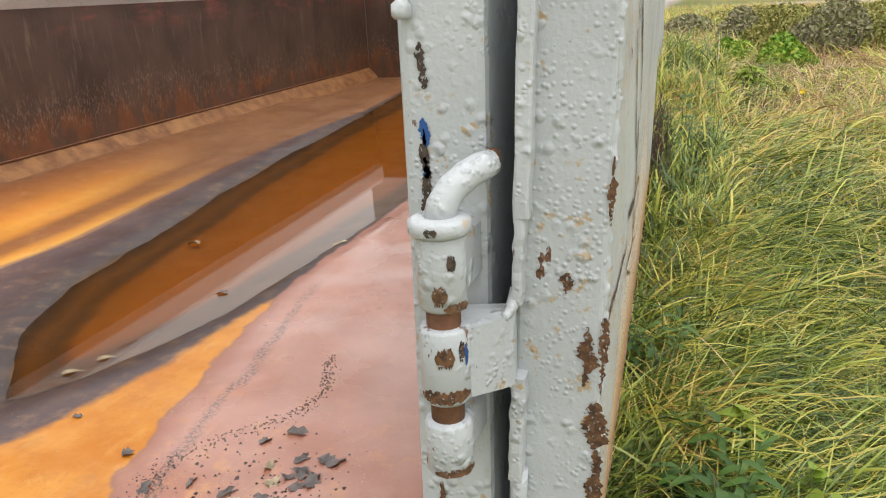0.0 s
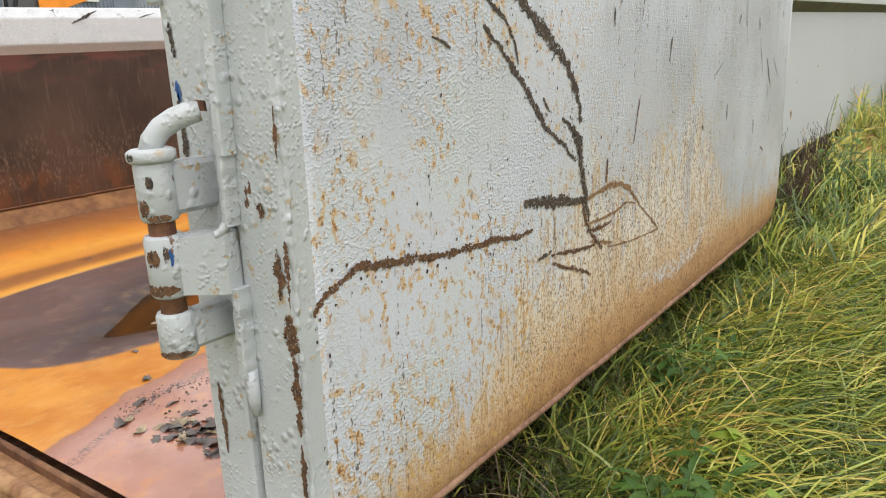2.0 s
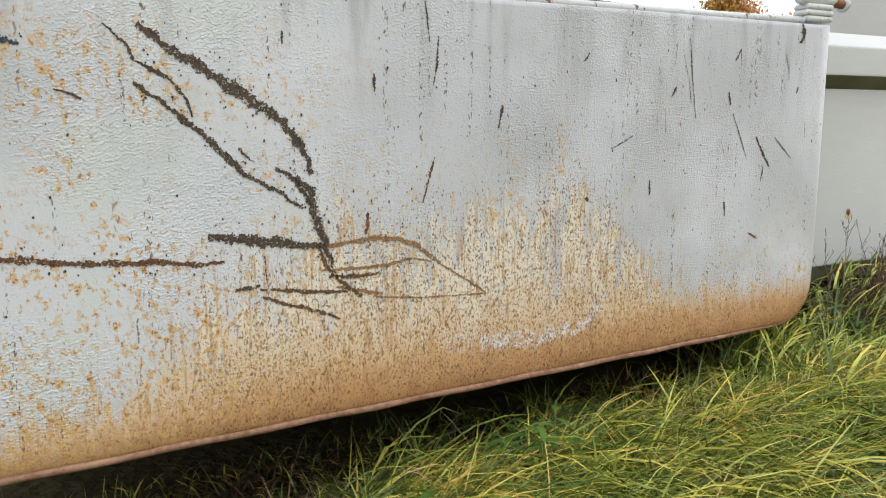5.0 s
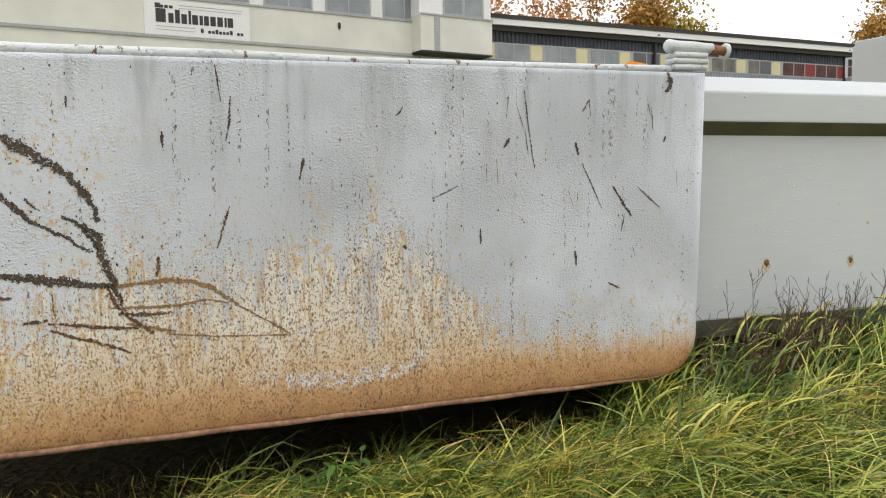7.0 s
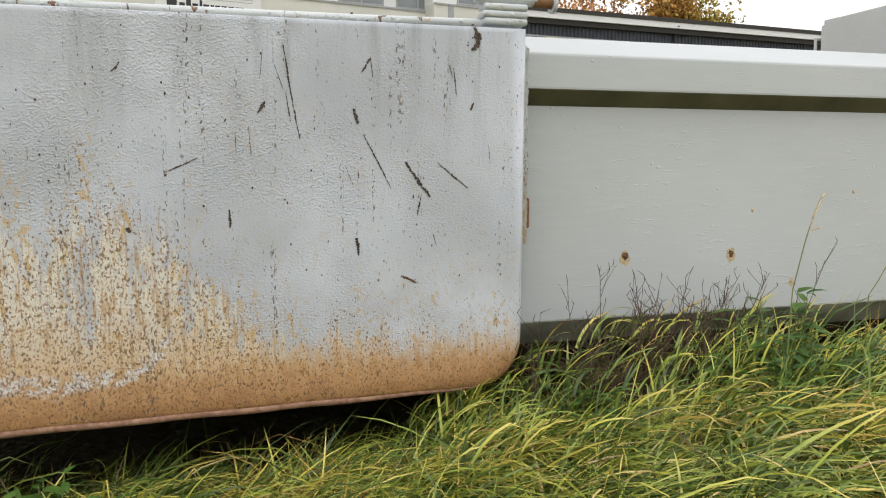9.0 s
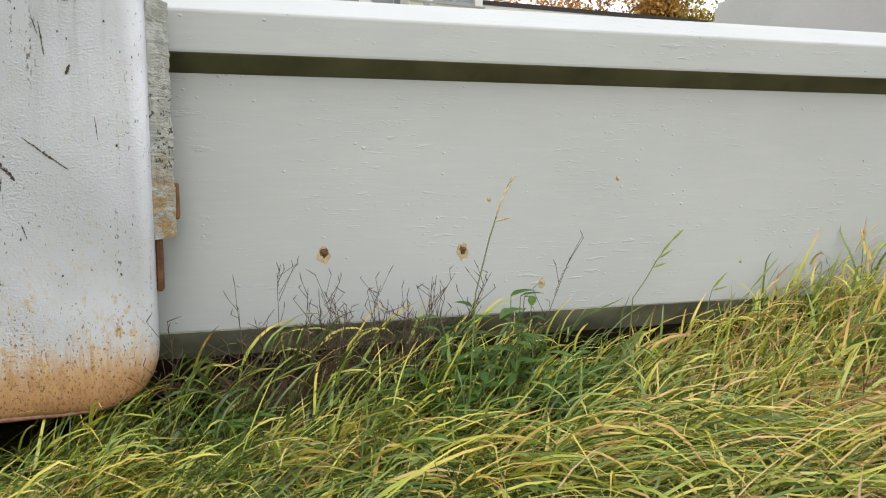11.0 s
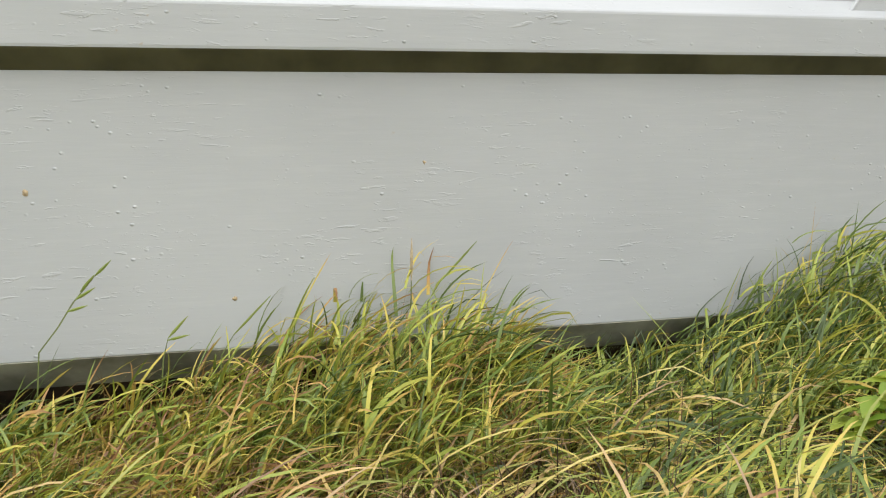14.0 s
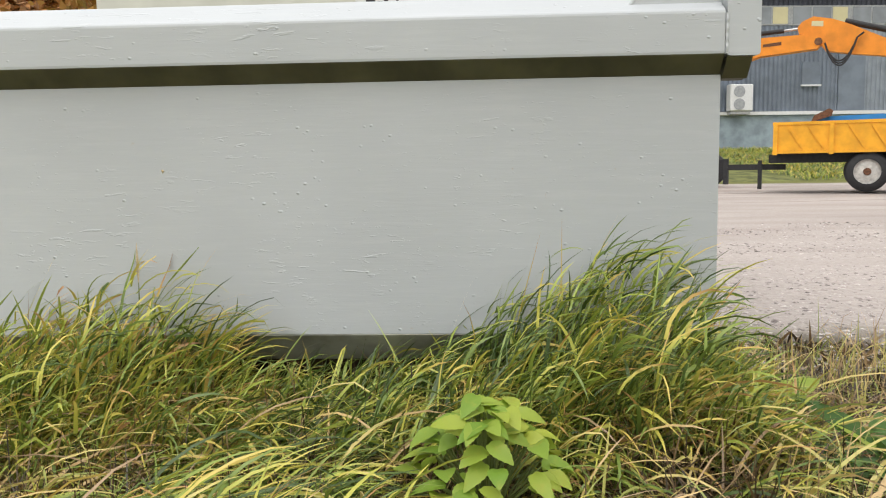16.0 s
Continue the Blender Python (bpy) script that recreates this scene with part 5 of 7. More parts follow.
FINE_TICKS = [
    (0.005, "d", [(0.756, 0.787), (0.756, 0.749)]), (0.004, "d", [(0.909, 0.868), (0.905, 0.810), (0.896, 0.765)]),
    (0.003, "d", [(0.877, 0.938), (0.887, 0.855)]), (0.004, "d", [(1.327, 0.851), (1.320, 0.836), (1.309, 0.830)]),
    (0.005, "d", [(1.541, 0.538), (1.542, 0.497)]), (0.006, "d", [(1.828, 0.465), (1.835, 0.424)]),
    (0.003, "d", [(1.477, 0.651), (1.414, 0.623)]), (0.005, "r", [(1.937, 0.370), (1.979, 0.351)]),
    (0.008, "r", [(0.737, 0.500), (0.732, 0.455)]), (0.010, "d", [(1.327, 0.503), (1.336, 0.494)]),
    (0.004, "d", [(0.563, 0.860), (0.563, 0.836)]),
]


CRUMBS = []


def ribbon(pts, width):
    """A scrape through the paint along pts (u, z on the gate); "rim" runs from 0 along its middle to 1 at either side."""
    k = bmesh.new()
    rim = k.verts.layers.float.new("rim")
    dense = []
    for (u0, z0), (u1, z1) in zip(pts, pts[1:]):
        n = max(2, int(math.hypot(u1 - u0, z1 - z0) / 0.0024))
        dense += [(u0 + (u1 - u0) * i / n, z0 + (z1 - z0) * i / n) for i in range(n)]
    dense.append(pts[-1])
    for _ in range(8):
        dense = [dense[0]] + [((a[0] + 2 * b[0] + c[0]) / 4, (a[1] + 2 * b[1] + c[1]) / 4) for a, b, c in zip(dense, dense[1:], dense[2:])] + [dense[-1]]
    prev = None
    for i, (u, z) in enumerate(dense):
        a, b = dense[max(0, i - 1)], dense[min(len(dense) - 1, i + 1)]
        d = Vector((b[0] - a[0], b[1] - a[1]))
        d = d.normalized() if d.length else Vector((1, 0))
        nrm = Vector((-d.y, d.x))
        s = i / max(1, len(dense) - 1)
        e = width * 1.15 * (0.40 + 0.60 * math.sin(math.pi * (0.08 + 0.84 * s))) * (0.80 + 0.45 * noise.noise((u * 38, z * 38, 3.0)) + 0.22 * noise.noise((u * 150, z * 150, 5.0)))
        o = 0.35 * width * noise.noise((u * 50, z * 50, 8.0))
        row = []
        for q, v in ((1, 1.0), (0.3, 0.0), (-0.3, 0.0), (-1, 1.0)):
            p = k.verts.new(gp(u + nrm.x * (e * q + o), -0.0012, z + nrm.y * (e * q + o)))
            p[rim] = v
            row.append(p)
        if prev:
            for j in range(3):
                k.faces.new((prev[j], row[j], row[j + 1], prev[j + 1]))
        prev = row
        if width > 0.008 and random.random() < 0.16:
            # crumbs of missing paint beside the scrape
            q = random.uniform(1.1, 2.2) * width * random.choice((-1, 1))
            cu, cz, r = u + nrm.x * q, z + nrm.y * q, random.uniform(0.0010, 0.0028)
            CRUMBS.append([gp(cu + r * math.cos(a) * random.uniform(0.5, 1.3), -0.0012, cz + r * math.sin(a) * random.uniform(0.5, 1.6)) for a in (0, 1.2, 2.4, 3.8, 5.0)])
    return k


def gate():
    g = thing("container_gate", (1.1, -0.16, 0.07), "grey hammered-paint steel gate, scratched, rust-stained low, swung wide open", "gate")
    part("gate_panel", gate_panel(), M_GATE, g, "hammered grey sheet with brown rust grime along its lower edge", True)
    # back sheet and rim tube
    part("back_sheet", b_prism([(u, z) for u, z in gate_outline(-0.10, 2.25, 0.085, 0.945, 0.11)], lambda p, s: gp(p[0], 0.070 + 0.012 * s, p[1])), M_FRAME, g)
    low = [gp(u, 0.007 + 0.001 * math.sin(u * 31), 0.071 + 0.0012 * math.sin(u * 23) + 0.012 * smooth01((u - 2.10) / 0.06)) for u in np.linspace(0.0, 2.17, 44)]
    part("bottom_bead", b_tube(low, [0.0085 - 0.005 * smooth01((i - 34) / 9) for i in range(44)], 8), M_BEAD, g, "rusty rolled lower edge", True)
    part("top_tube", b_tube([gp(u, 0.018, 0.958 + 0.004 * u + 0.010 * float(smooth01((u - 1.5) / 0.6)) + 0.0015 * math.sin(u * 9)) for u in np.linspace(-0.10, 2.14, 60)], [0.0150 - 0.0022 * u for u in np.linspace(-0.10, 2.14, 60)], 12), M_TUBE, g, "lumpy white-grey top tube", True)
    # hinge stile: its end face and the strip welded to it
    part("stile", b_prism(rounded([(-0.128, -0.004), (-0.118, -0.006), (-0.060, 0.004), (-0.060, 0.078), (-0.128, 0.076)], 0.006), lambda p, s: gp(p[0], p[1], 0.150 + 0.800 * s)), M_FRAME, g, "blistered grey hinge stile")
    part("corner_weld", b_tube([gp(-0.119 + 0.002 * math.sin(z * 55), -0.003, z) for z in np.linspace(0.17, 0.945, 90)], [0.0055 + 0.0018 * math.sin(i * 2.3) for i in range(90)], 8), M_FRAME, g, "", True)
    part("stile_foot", b_prism([(-0.126, 0.152), (-0.02, 0.075), (-0.02, 0.152)], lambda p, s: gp(p[0], 0.004 + 0.078 * s, p[1])), M_FRAME, g)
    for z0, z1, o in ((0.628, 0.945, 0.0), (0.548, 0.630, 0.010), (0.365, 0.475, 0.002)):
        part("hinge_strip", b_prism(rounded([(-0.148, 0.060 + o * 0.5), (-0.127, 0.060 + o * 0.5), (-0.127, 0.074), (-0.148, 0.075)], 0.003), lambda p, s: gp(p[0] + 0.0015 * noise.noise((s * 9, z0, 1.0)), p[1] + 0.0022 * noise.noise((s * 7, z0, 4.0)), z0 + (z1 - z0) * s), 24), M_FRAME, g, "ragged welded strip with rust showing at its edge")
    part("strip_tail", b_tube([gp(-0.137, 0.066, 0.372), gp(-0.135, 0.066, 0.335), gp(-0.134, 0.066, 0.312)], [0.009, 0.008, 0.005], 10), M_FRAME, g, "", True)
    hx, hy = -0.1925, -0.1520
    part("hinge_knuckle", b_tube([(hx, hy, 0.474), (hx, hy, 0.478), (hx, hy, 0.541), (hx, hy, 0.545)], [0.0190, 0.0222, 0.0222, 0.0200], 24), M_HINGE, g, "thick-painted hinge barrel", True)
    for z0, z1, a0, a1, m in ((0.512, 0.531, -185, -140, M_CHIPB), (0.517, 0.535, -130, -114, M_CHIP), (0.478, 0.491, -230, -95, M_CHIPB)):
        part("paint_chip", ring_chip((hx, hy), z0, z1, a0, a1, 0.0222), m, g)
    part("hinge_leaf", b_prism(rounded([(-0.200, -0.150), (-0.140, -0.150), (-0.126, -0.200), (-0.150, -0.204), (-0.195, -0.172)], 0.006), lambda p, s: Vector((p[0], p[1], 0.477 - 0.16 * (p[0] + 0.195) * (1 - s) + 0.064 * s)), 1), M_HINGE, g, "painted block joining barrel to stile")
    part("leaf_weld", b_tube([(-0.158 + 0.020 * s, -0.196 - 0.008 * s, 0.540 + 0.020 * s * s) for s in np.linspace(0, 1, 12)], [0.004 + 0.003 * s for s in np.linspace(0, 1, 12)], 8), M_FRAME, g, "", True)
    # latch edge
    part("latch_plate", b_prism(rounded([(2.255, 0.030), (2.262, 0.024), (2.306, 0.092), (2.300, 0.098)], 0.002), lambda p, s: gp(p[0] + 0.006 * noise.noise((s * 14, 2.0, p[1] * 30)) + 0.003 * noise.noise((s * 40, 5.0, p[1] * 30)), p[1], 0.43 + 0.505 * s), 60), M_LATCH, g, "bent flaking latch plate, rusty low down")
    part("latch_tongue", b_box(gp(2.262, 0.05, 0.315), gp(2.276, 0.11, 0.445), 0.003), M_RUST, g, "rusty stub below the latch plate")
    part("latch_bracket", b_box(gp(2.300, 0.09, 0.47), gp(2.314, 0.12, 0.55), 0.003), M_RUST, g)
    # bolt on the top corner
    stack = None
    for i, (z0, dx) in enumerate(((0.975, 0.0), (0.992, 0.004), (1.009, 0.001))):
        stack = b_box(gp(2.150 - dx, 0.004, z0), gp(2.262 + dx * 0.5, 0.052, z0 + 0.017), 0.006, stack, 2)
    part("bolt_seat", stack, M_FRAME, g, "stack of welded grey plates", True)
    part("bolt_sleeve", b_tube([gp(u, 0.026, 1.042 + 0.001 * math.sin(u * 80)) for u in (2.130, 2.138, 2.17, 2.22, 2.262, 2.290)], [0.014, 0.020, 0.0185, 0.0175, 0.0165, 0.0155], 16), M_FRAME, g, "thick painted bolt sleeve", True)
    part("bolt_pin", b_tube([gp(2.285, 0.026, 1.0405), gp(2.336, 0.026, 1.037)], [0.0150, 0.0135], 16), M_RUST, g, "bare rusty bolt end", True)
    part("bolt_flange", b_tube([gp(2.335, 0.026, 1.037), gp(2.337, 0.026, 1.037), gp(2.343, 0.026, 1.036), gp(2.345, 0.026, 1.036)], [0.019, 0.024, 0.024, 0.020], 20), M_HINGE, g, "chipped painted end disc", True)
    mats = {"d": M_CHIP, "r": M_CHIPB, "o": M_CHIPO, "b": M_BLUECHIP}
    for w, kind, pts in GASH + CLAW + EDGE_CHIPS + TICKS + FINE_TICKS:
        part("scratch", ribbon(pts, w), mats[kind], g)
    # small nicks over the upper half
    rn = random.Random(9)
    for i in range(12):
        u, z = rn.uniform(1.5, 2.22), rn.uniform(0.45, 0.92)
        L, a = rn.uniform(0.008, 0.045) * (1.6 if u > 1.5 else 1), rn.gauss(0.05, 0.30)
        part("scratch", ribbon([(u, z), (u + L * math.sin(a), z - L * math.cos(a))], rn.uniform(0.0010, 0.0022)), rn.choice((M_CHIP, M_CHIP, M_CHIPB)), g)
    # specks of missing paint beside the scrapes and scattered over the sheet
    for i in range(220):
        u, z, r = rn.uniform(-0.08, 2.24), rn.uniform(0.35, 0.93), rn.uniform(0.0010, 0.0028)
        CRUMBS.append([gp(u + r * math.cos(a) * rn.uniform(0.6, 1.2), -0.0012, z + r * math.sin(a) * rn.uniform(0.7, 2.0)) for a in (0, 1.2, 2.4, 3.8, 5.0)])
    k = bmesh.new()
    for c in CRUMBS:
        k.faces.new([k.verts.new(p) for p in c])
    tagged(part("paint_specks", k, M_CHIP, g), "tiny dark specks of missing paint", kind="stuff")
    # flakes off the stile's end face
    for y0, z0, z1, w in ((-0.262, 0.465, 0.525, 0.012), (-0.270, 0.40, 0.45, 0.018), (-0.278, 0.455, 0.535, 0.007), (-0.272, 0.30, 0.40, 0.010), (-0.268, 0.20, 0.29, 0.008), (-0.245, 0.555, 0.575, 0.010), (-0.283, 0.62, 0.68, 0.004)):
        part("paint_chip", chip_strip((-0.1295, y0, z0), (-0.1295, y0 - 0.003, z1), (0, 1, 0), w, 44, 0.5), M_CHIPB, g)
    for a, z0, z1 in ((-1.95, 0.512, 0.532),):
        p = (hx + 0.0228 * math.cos(a), hy + 0.0228 * math.sin(a))
        part("paint_chip", chip_strip((*p, z0), (*p, z1), (-math.sin(a), math.cos(a), 0), 0.004, 30, 0.4), M_BLUE, g)
    return g


M_BLUECHIP = scrape("blue_grey_chip", (0.03, 0.035, 0.05), (0.07, 0.085, 0.12))


def latch_mat():
    k = Mat("flaking_latch_paint")
    z = k.axis(2)
    n = k.noise(0.03, 4, 0.65)
    base = k.mix(k.step(n, 0.4, 0.6), (0.44, 0.45, 0.44), (0.60, 0.61, 0.60))
    e = k.op("ADD", z, k.op("MULTIPLY", k.op("SUBTRACT", k.noise(0.05, 4, off=3), 0.5), 0.35))
    base = k.mix(k.op("MULTIPLY", k.step(e, 0.66, 0.48), k.step(k.noise(0.035, 4, 0.65, stretch=(1, 1, 1.6), off=5), 0.42, 0.58, 0.1, 0.95)), base, k.mix(k.noise(0.012, 3), (0.36, 0.20, 0.06), (0.50, 0.38, 0.20)))
    dk = k.op("MULTIPLY", k.step(k.noise(0.018, 4, 0.65, stretch=(1, 1, 1.5), off=8), 0.55, 0.60), k.step(k.op("ABSOLUTE", k.op("SUBTRACT", z, 0.66)), 0.14, 0.05))
    base = k.mix(dk, base, (0.05, 0.055, 0.05))
    k.set(base=base, rough=0.6, normal=k.bump(k.noise(0.014, 4, 0.7, stretch=(1, 1, 2.6)), 0.010, 1.0))
    return k.m


M_LATCH = latch_mat()
gate()


# ---- far surroundings: buildings ----
class Facade:
    """A front between two places on the ground: s runs along it, o stands out from it towards the yard, z is height."""

    def __init__(self, a, b):
        self.a = Vector((a[0], a[1], 0))
        self.d = Vector((b[0] - a[0], b[1] - a[1], 0)).normalized()
        self.n = Vector((self.d.y, -self.d.x, 0))

    def at(self, s, o, z):
        return self.a + self.d * s + self.n * o + Vector((0, 0, z))

    def box(self, s0, s1, o0, o1, z0, z1, bevel=0.0, bm=None):
        k = b_box((0, 0, 0), (1, 1, 1)) if not bevel else b_box((0, 0, 0), (s1 - s0, o1 - o0, z1 - z0), bevel)
        for v in k.verts:
            c = v.co if bevel else Vector((v.co.x * (s1 - s0), v.co.y * (o1 - o0), v.co.z * (z1 - z0)))
            v.co = self.at(s0 + c.x, o0 + c.y, z0 + c.z)
        return joined(bm, k)

    def ribs(self, s0, s1, o, z0, z1, pitch, depth):
        """Trapezoid-profiled sheet."""
        k = bmesh.new()
        prof, s = [], s0
        while s < s1:
            prof += [(s, o), (s + pitch * 0.35, o), (s + pitch * 0.5, o + depth), (s + pitch * 0.85, o + depth)]
            s += pitch
        lo = [k.verts.new(self.at(min(a, s1), b, z0)) for a, b in prof]
        hi = [k.verts.new(self.at(min(a, s1), b, z1)) for a, b in prof]
        for i in range(len(prof) - 1):
            if prof[i + 1][0] <= s1 + pitch:
                k.faces.new((lo[i], lo[i + 1], hi[i + 1], hi[i]))
        return k


M_RENDER = plain("cream_render", (0.62, 0.615, 0.57), 0.8, 0, 0.05, 1.5)
M_TRIM = plain("grey_trim", (0.33, 0.34, 0.35), 0.5)
M_WHITE = plain("white_paint", (0.70, 0.70, 0.71), 0.5, 0, 0.04)
M_PANE = plain("window_pane", (0.20, 0.22, 0.24), 0.12, 0, 0.15, 1.2, spec=0.8)
M_PANED = plain("dark_pane", (0.05, 0.055, 0.06), 0.15, 0, 0.2, 1.2, spec=0.7)
M_PANEB = plain("brownish_pane", (0.11, 0.10, 0.085), 0.2, 0, 0.3, 0.5, spec=0.6)
M_PANER = plain("dark_red_panel", (0.075, 0.024, 0.022), 0.5, 0, 0.3, 0.6)
M_YELLOW = plain("cream_yellow_panel", (0.60, 0.545, 0.33), 0.6, 0, 0.05, 0.8)
M_REDP = plain("red_panel", (0.22, 0.03, 0.03), 0.6)
M_CORR = plain("blue_black_sheet", (0.045, 0.050, 0.070), 0.5, 0, 0.2, 0.6)
M_CORRG = plain("blue_grey_sheet", (0.17, 0.20, 0.245), 0.5, 0, 0.14, 0.9)
M_CORRL = plain("pale_grey_sheet", (0.25, 0.28, 0.32), 0.5, 0, 0.12, 0.9)
M_ROOF_AND_SHADE = plain("dark_roof_felt_and_eaves_shade", (0.04, 0.036, 0.034), 0.8)
M_BASE = plain("pale_blue_plinth", (0.28, 0.34, 0.38), 0.8, 0, 0.15, 0.5)
M_INK = plain("black_lettering", (0.03, 0.03, 0.035), 0.5)
M_INKG = plain("grey_lettering", (0.35, 0.36, 0.38), 0.5)
M_ORANGE = plain("excavator_orange", (0.78, 0.26, 0.02), 0.4, 0, 0.10, 0.3)
M_BLACK = plain("black_rubber", (0.022, 0.022, 0.024), 0.6, 0, 0.2, 0.05)
M_YTRAIL = plain("trailer_yellow", (0.78, 0.37, 0.02), 0.45, 0, 0.10, 0.25)
M_STEEL = plain("dull_steel", (0.42, 0.42, 0.42), 0.35, 0.7)
M_RIM = plain("pale_rim", (0.58, 0.56, 0.52), 0.5, 0, 0.15, 0.06)
M_BLUEP = plain("bright_blue_plastic", (0.03, 0.22, 0.55), 0.5, 0, 0.1, 0.3)
M_BARK = plain("brown_bark", (0.10, 0.075, 0.055), 0.9, 0, 0.25, 0.2)
M_STONE = plain("dark_field_stone", (0.15, 0.125, 0.115), 0.9, 0, 0.35, 0.25, 0.01)


def office():
    f = Facade((-12, 30.7), (14, 36.0))
    h = thing("office_building", f.at(14, -5, 0), "cream rendered two-storey office with ribbon windows and a white sign", "building")
    part("wall", f.box(1.0, 24.2, -9, 0, 0, 8.50), M_RENDER, h)
    part("wall", f.box(1.0, 24.2, -9, -0.12, 8.50, 11.4), M_WHITE, h, "white pillars and wall between the windows")
    part("roof", f.box(0.5, 28.9, -9.5, 0.7, 11.4, 11.8), M_ROOF_AND_SHADE, h)
    part("bay", f.box(24.2, 28.3, -9, 0.95, 7.0, 8.72), M_RENDER, h, "bay standing out on the upper floor")
    part("bay_wall", f.box(24.2, 28.3, -9, 0.83, 8.72, 11.4), M_WHITE, h)
    part("bay_soffit", f.box(24.25, 28.3, -0.5, 0.98, 6.92, 6.999), M_ROOF_AND_SHADE, h)
    part("bay_base", f.box(24.2, 28.1, -9, -0.3, 0, 6.92), M_RENDER, h)
    part("moulding", f.box(1.0, 24.2, 0.002, 0.06, 6.80, 6.93), M_TRIM, h, "grey moulding line")
    part("drip_edge", f.box(1.0, 24.2, 0.002, 0.05, 8.46, 8.54), M_TRIM, h)
    part("drip_edge", f.box(24.2, 28.35, 0.952, 1.0, 8.68, 8.76), M_TRIM, h)
    part("corner_trim", f.box(24.95, 25.25, 0.952, 0.99, 7.0, 8.68), M_TRIM, h)
    part("downpipe", b_tube([f.at(24.6, 0.06, 0.2), f.at(24.6, 0.06, 6.9)], 0.06, 8), M_TRIM, h)
    s = 2.2
    while s < 23.9:
        w = part("window", f.box(s, s + 2.28, -0.118, -0.06, 8.56, 10.6), M_TRIM, h)
        for a, b in ((0.08, 1.10), (1.18, 2.20)):
            part("pane", f.box(s + a, s + b, -0.062, -0.055, 8.64, 10.5), M_PANE, w)
        s += 2.93
    w = part("window", f.box(25.5, 27.85, 0.832, 0.87, 8.80, 10.6), M_TRIM, h)
    for a, b in ((25.6, 26.6), (26.75, 27.75)):
        part("pane", f.box(a, b, 0.866, 0.875, 8.88, 10.5), M_PANE, w)
    w = part("window", f.box(1.35, 2.85, 0.002, 0.03, 6.3, 7.15), M_TRIM, h)
    part("pane", f.box(1.45, 2.75, 0.028, 0.035, 6.35, 7.08), M_PANED, w)
    part("wall_bracket", f.box(20.33, 20.43, 0.002, 0.10, 7.84, 8.10), M_BLACK, h)
    # company sign: its lettering as plain bars
    g = thing("company_sign", f.at(13.95, 0.05, 6.87), "white wall sign with black lettering bars and thin grey rules", "sign")
    part("board", f.box(11.75, 16.15, 0.005, 0.06, 6.90, 8.36), M_WHITE, g)
    x = 12.20
    for w in (0.46, 0.24, 0.22, 0.26, 0.12, 0.27, 0.16, 0.23, 0.26, 0.27, 0.11, 0.27):
        part("letter_bar", f.box(x, x + w * 0.88, 0.062, 0.070, 7.44, 7.84 if w not in (0.46, 0.22, 0.12) else 8.0), M_INK, g)
        x += w * 1.06 + 0.02
    for i, w in enumerate((0.22, 0.15, 0.15, 0.15)):
        part("letter_bar", f.box(12.18 + i * 0.19, 12.18 + i * 0.19 + w, 0.062, 0.070, 8.03, 8.15 if i else 8.22), M_INK, g)
    for i in range(12):
        if i != 1 and i != 9:
            part("letter_bar", f.box(14.02 + i * 0.155, 14.14 + i * 0.155, 0.062, 0.070, 7.12, 7.24 if i % 4 else 7.30), M_INK, g)
    for a, b, z in ((13.15, 15.80, 8.17), (13.15, 15.80, 8.05), (12.20, 13.80, 7.27), (12.20, 13.80, 7.13)):
        part("rule", f.box(a, b, 0.062, 0.068, z, z + 0.025), M_INKG, g)


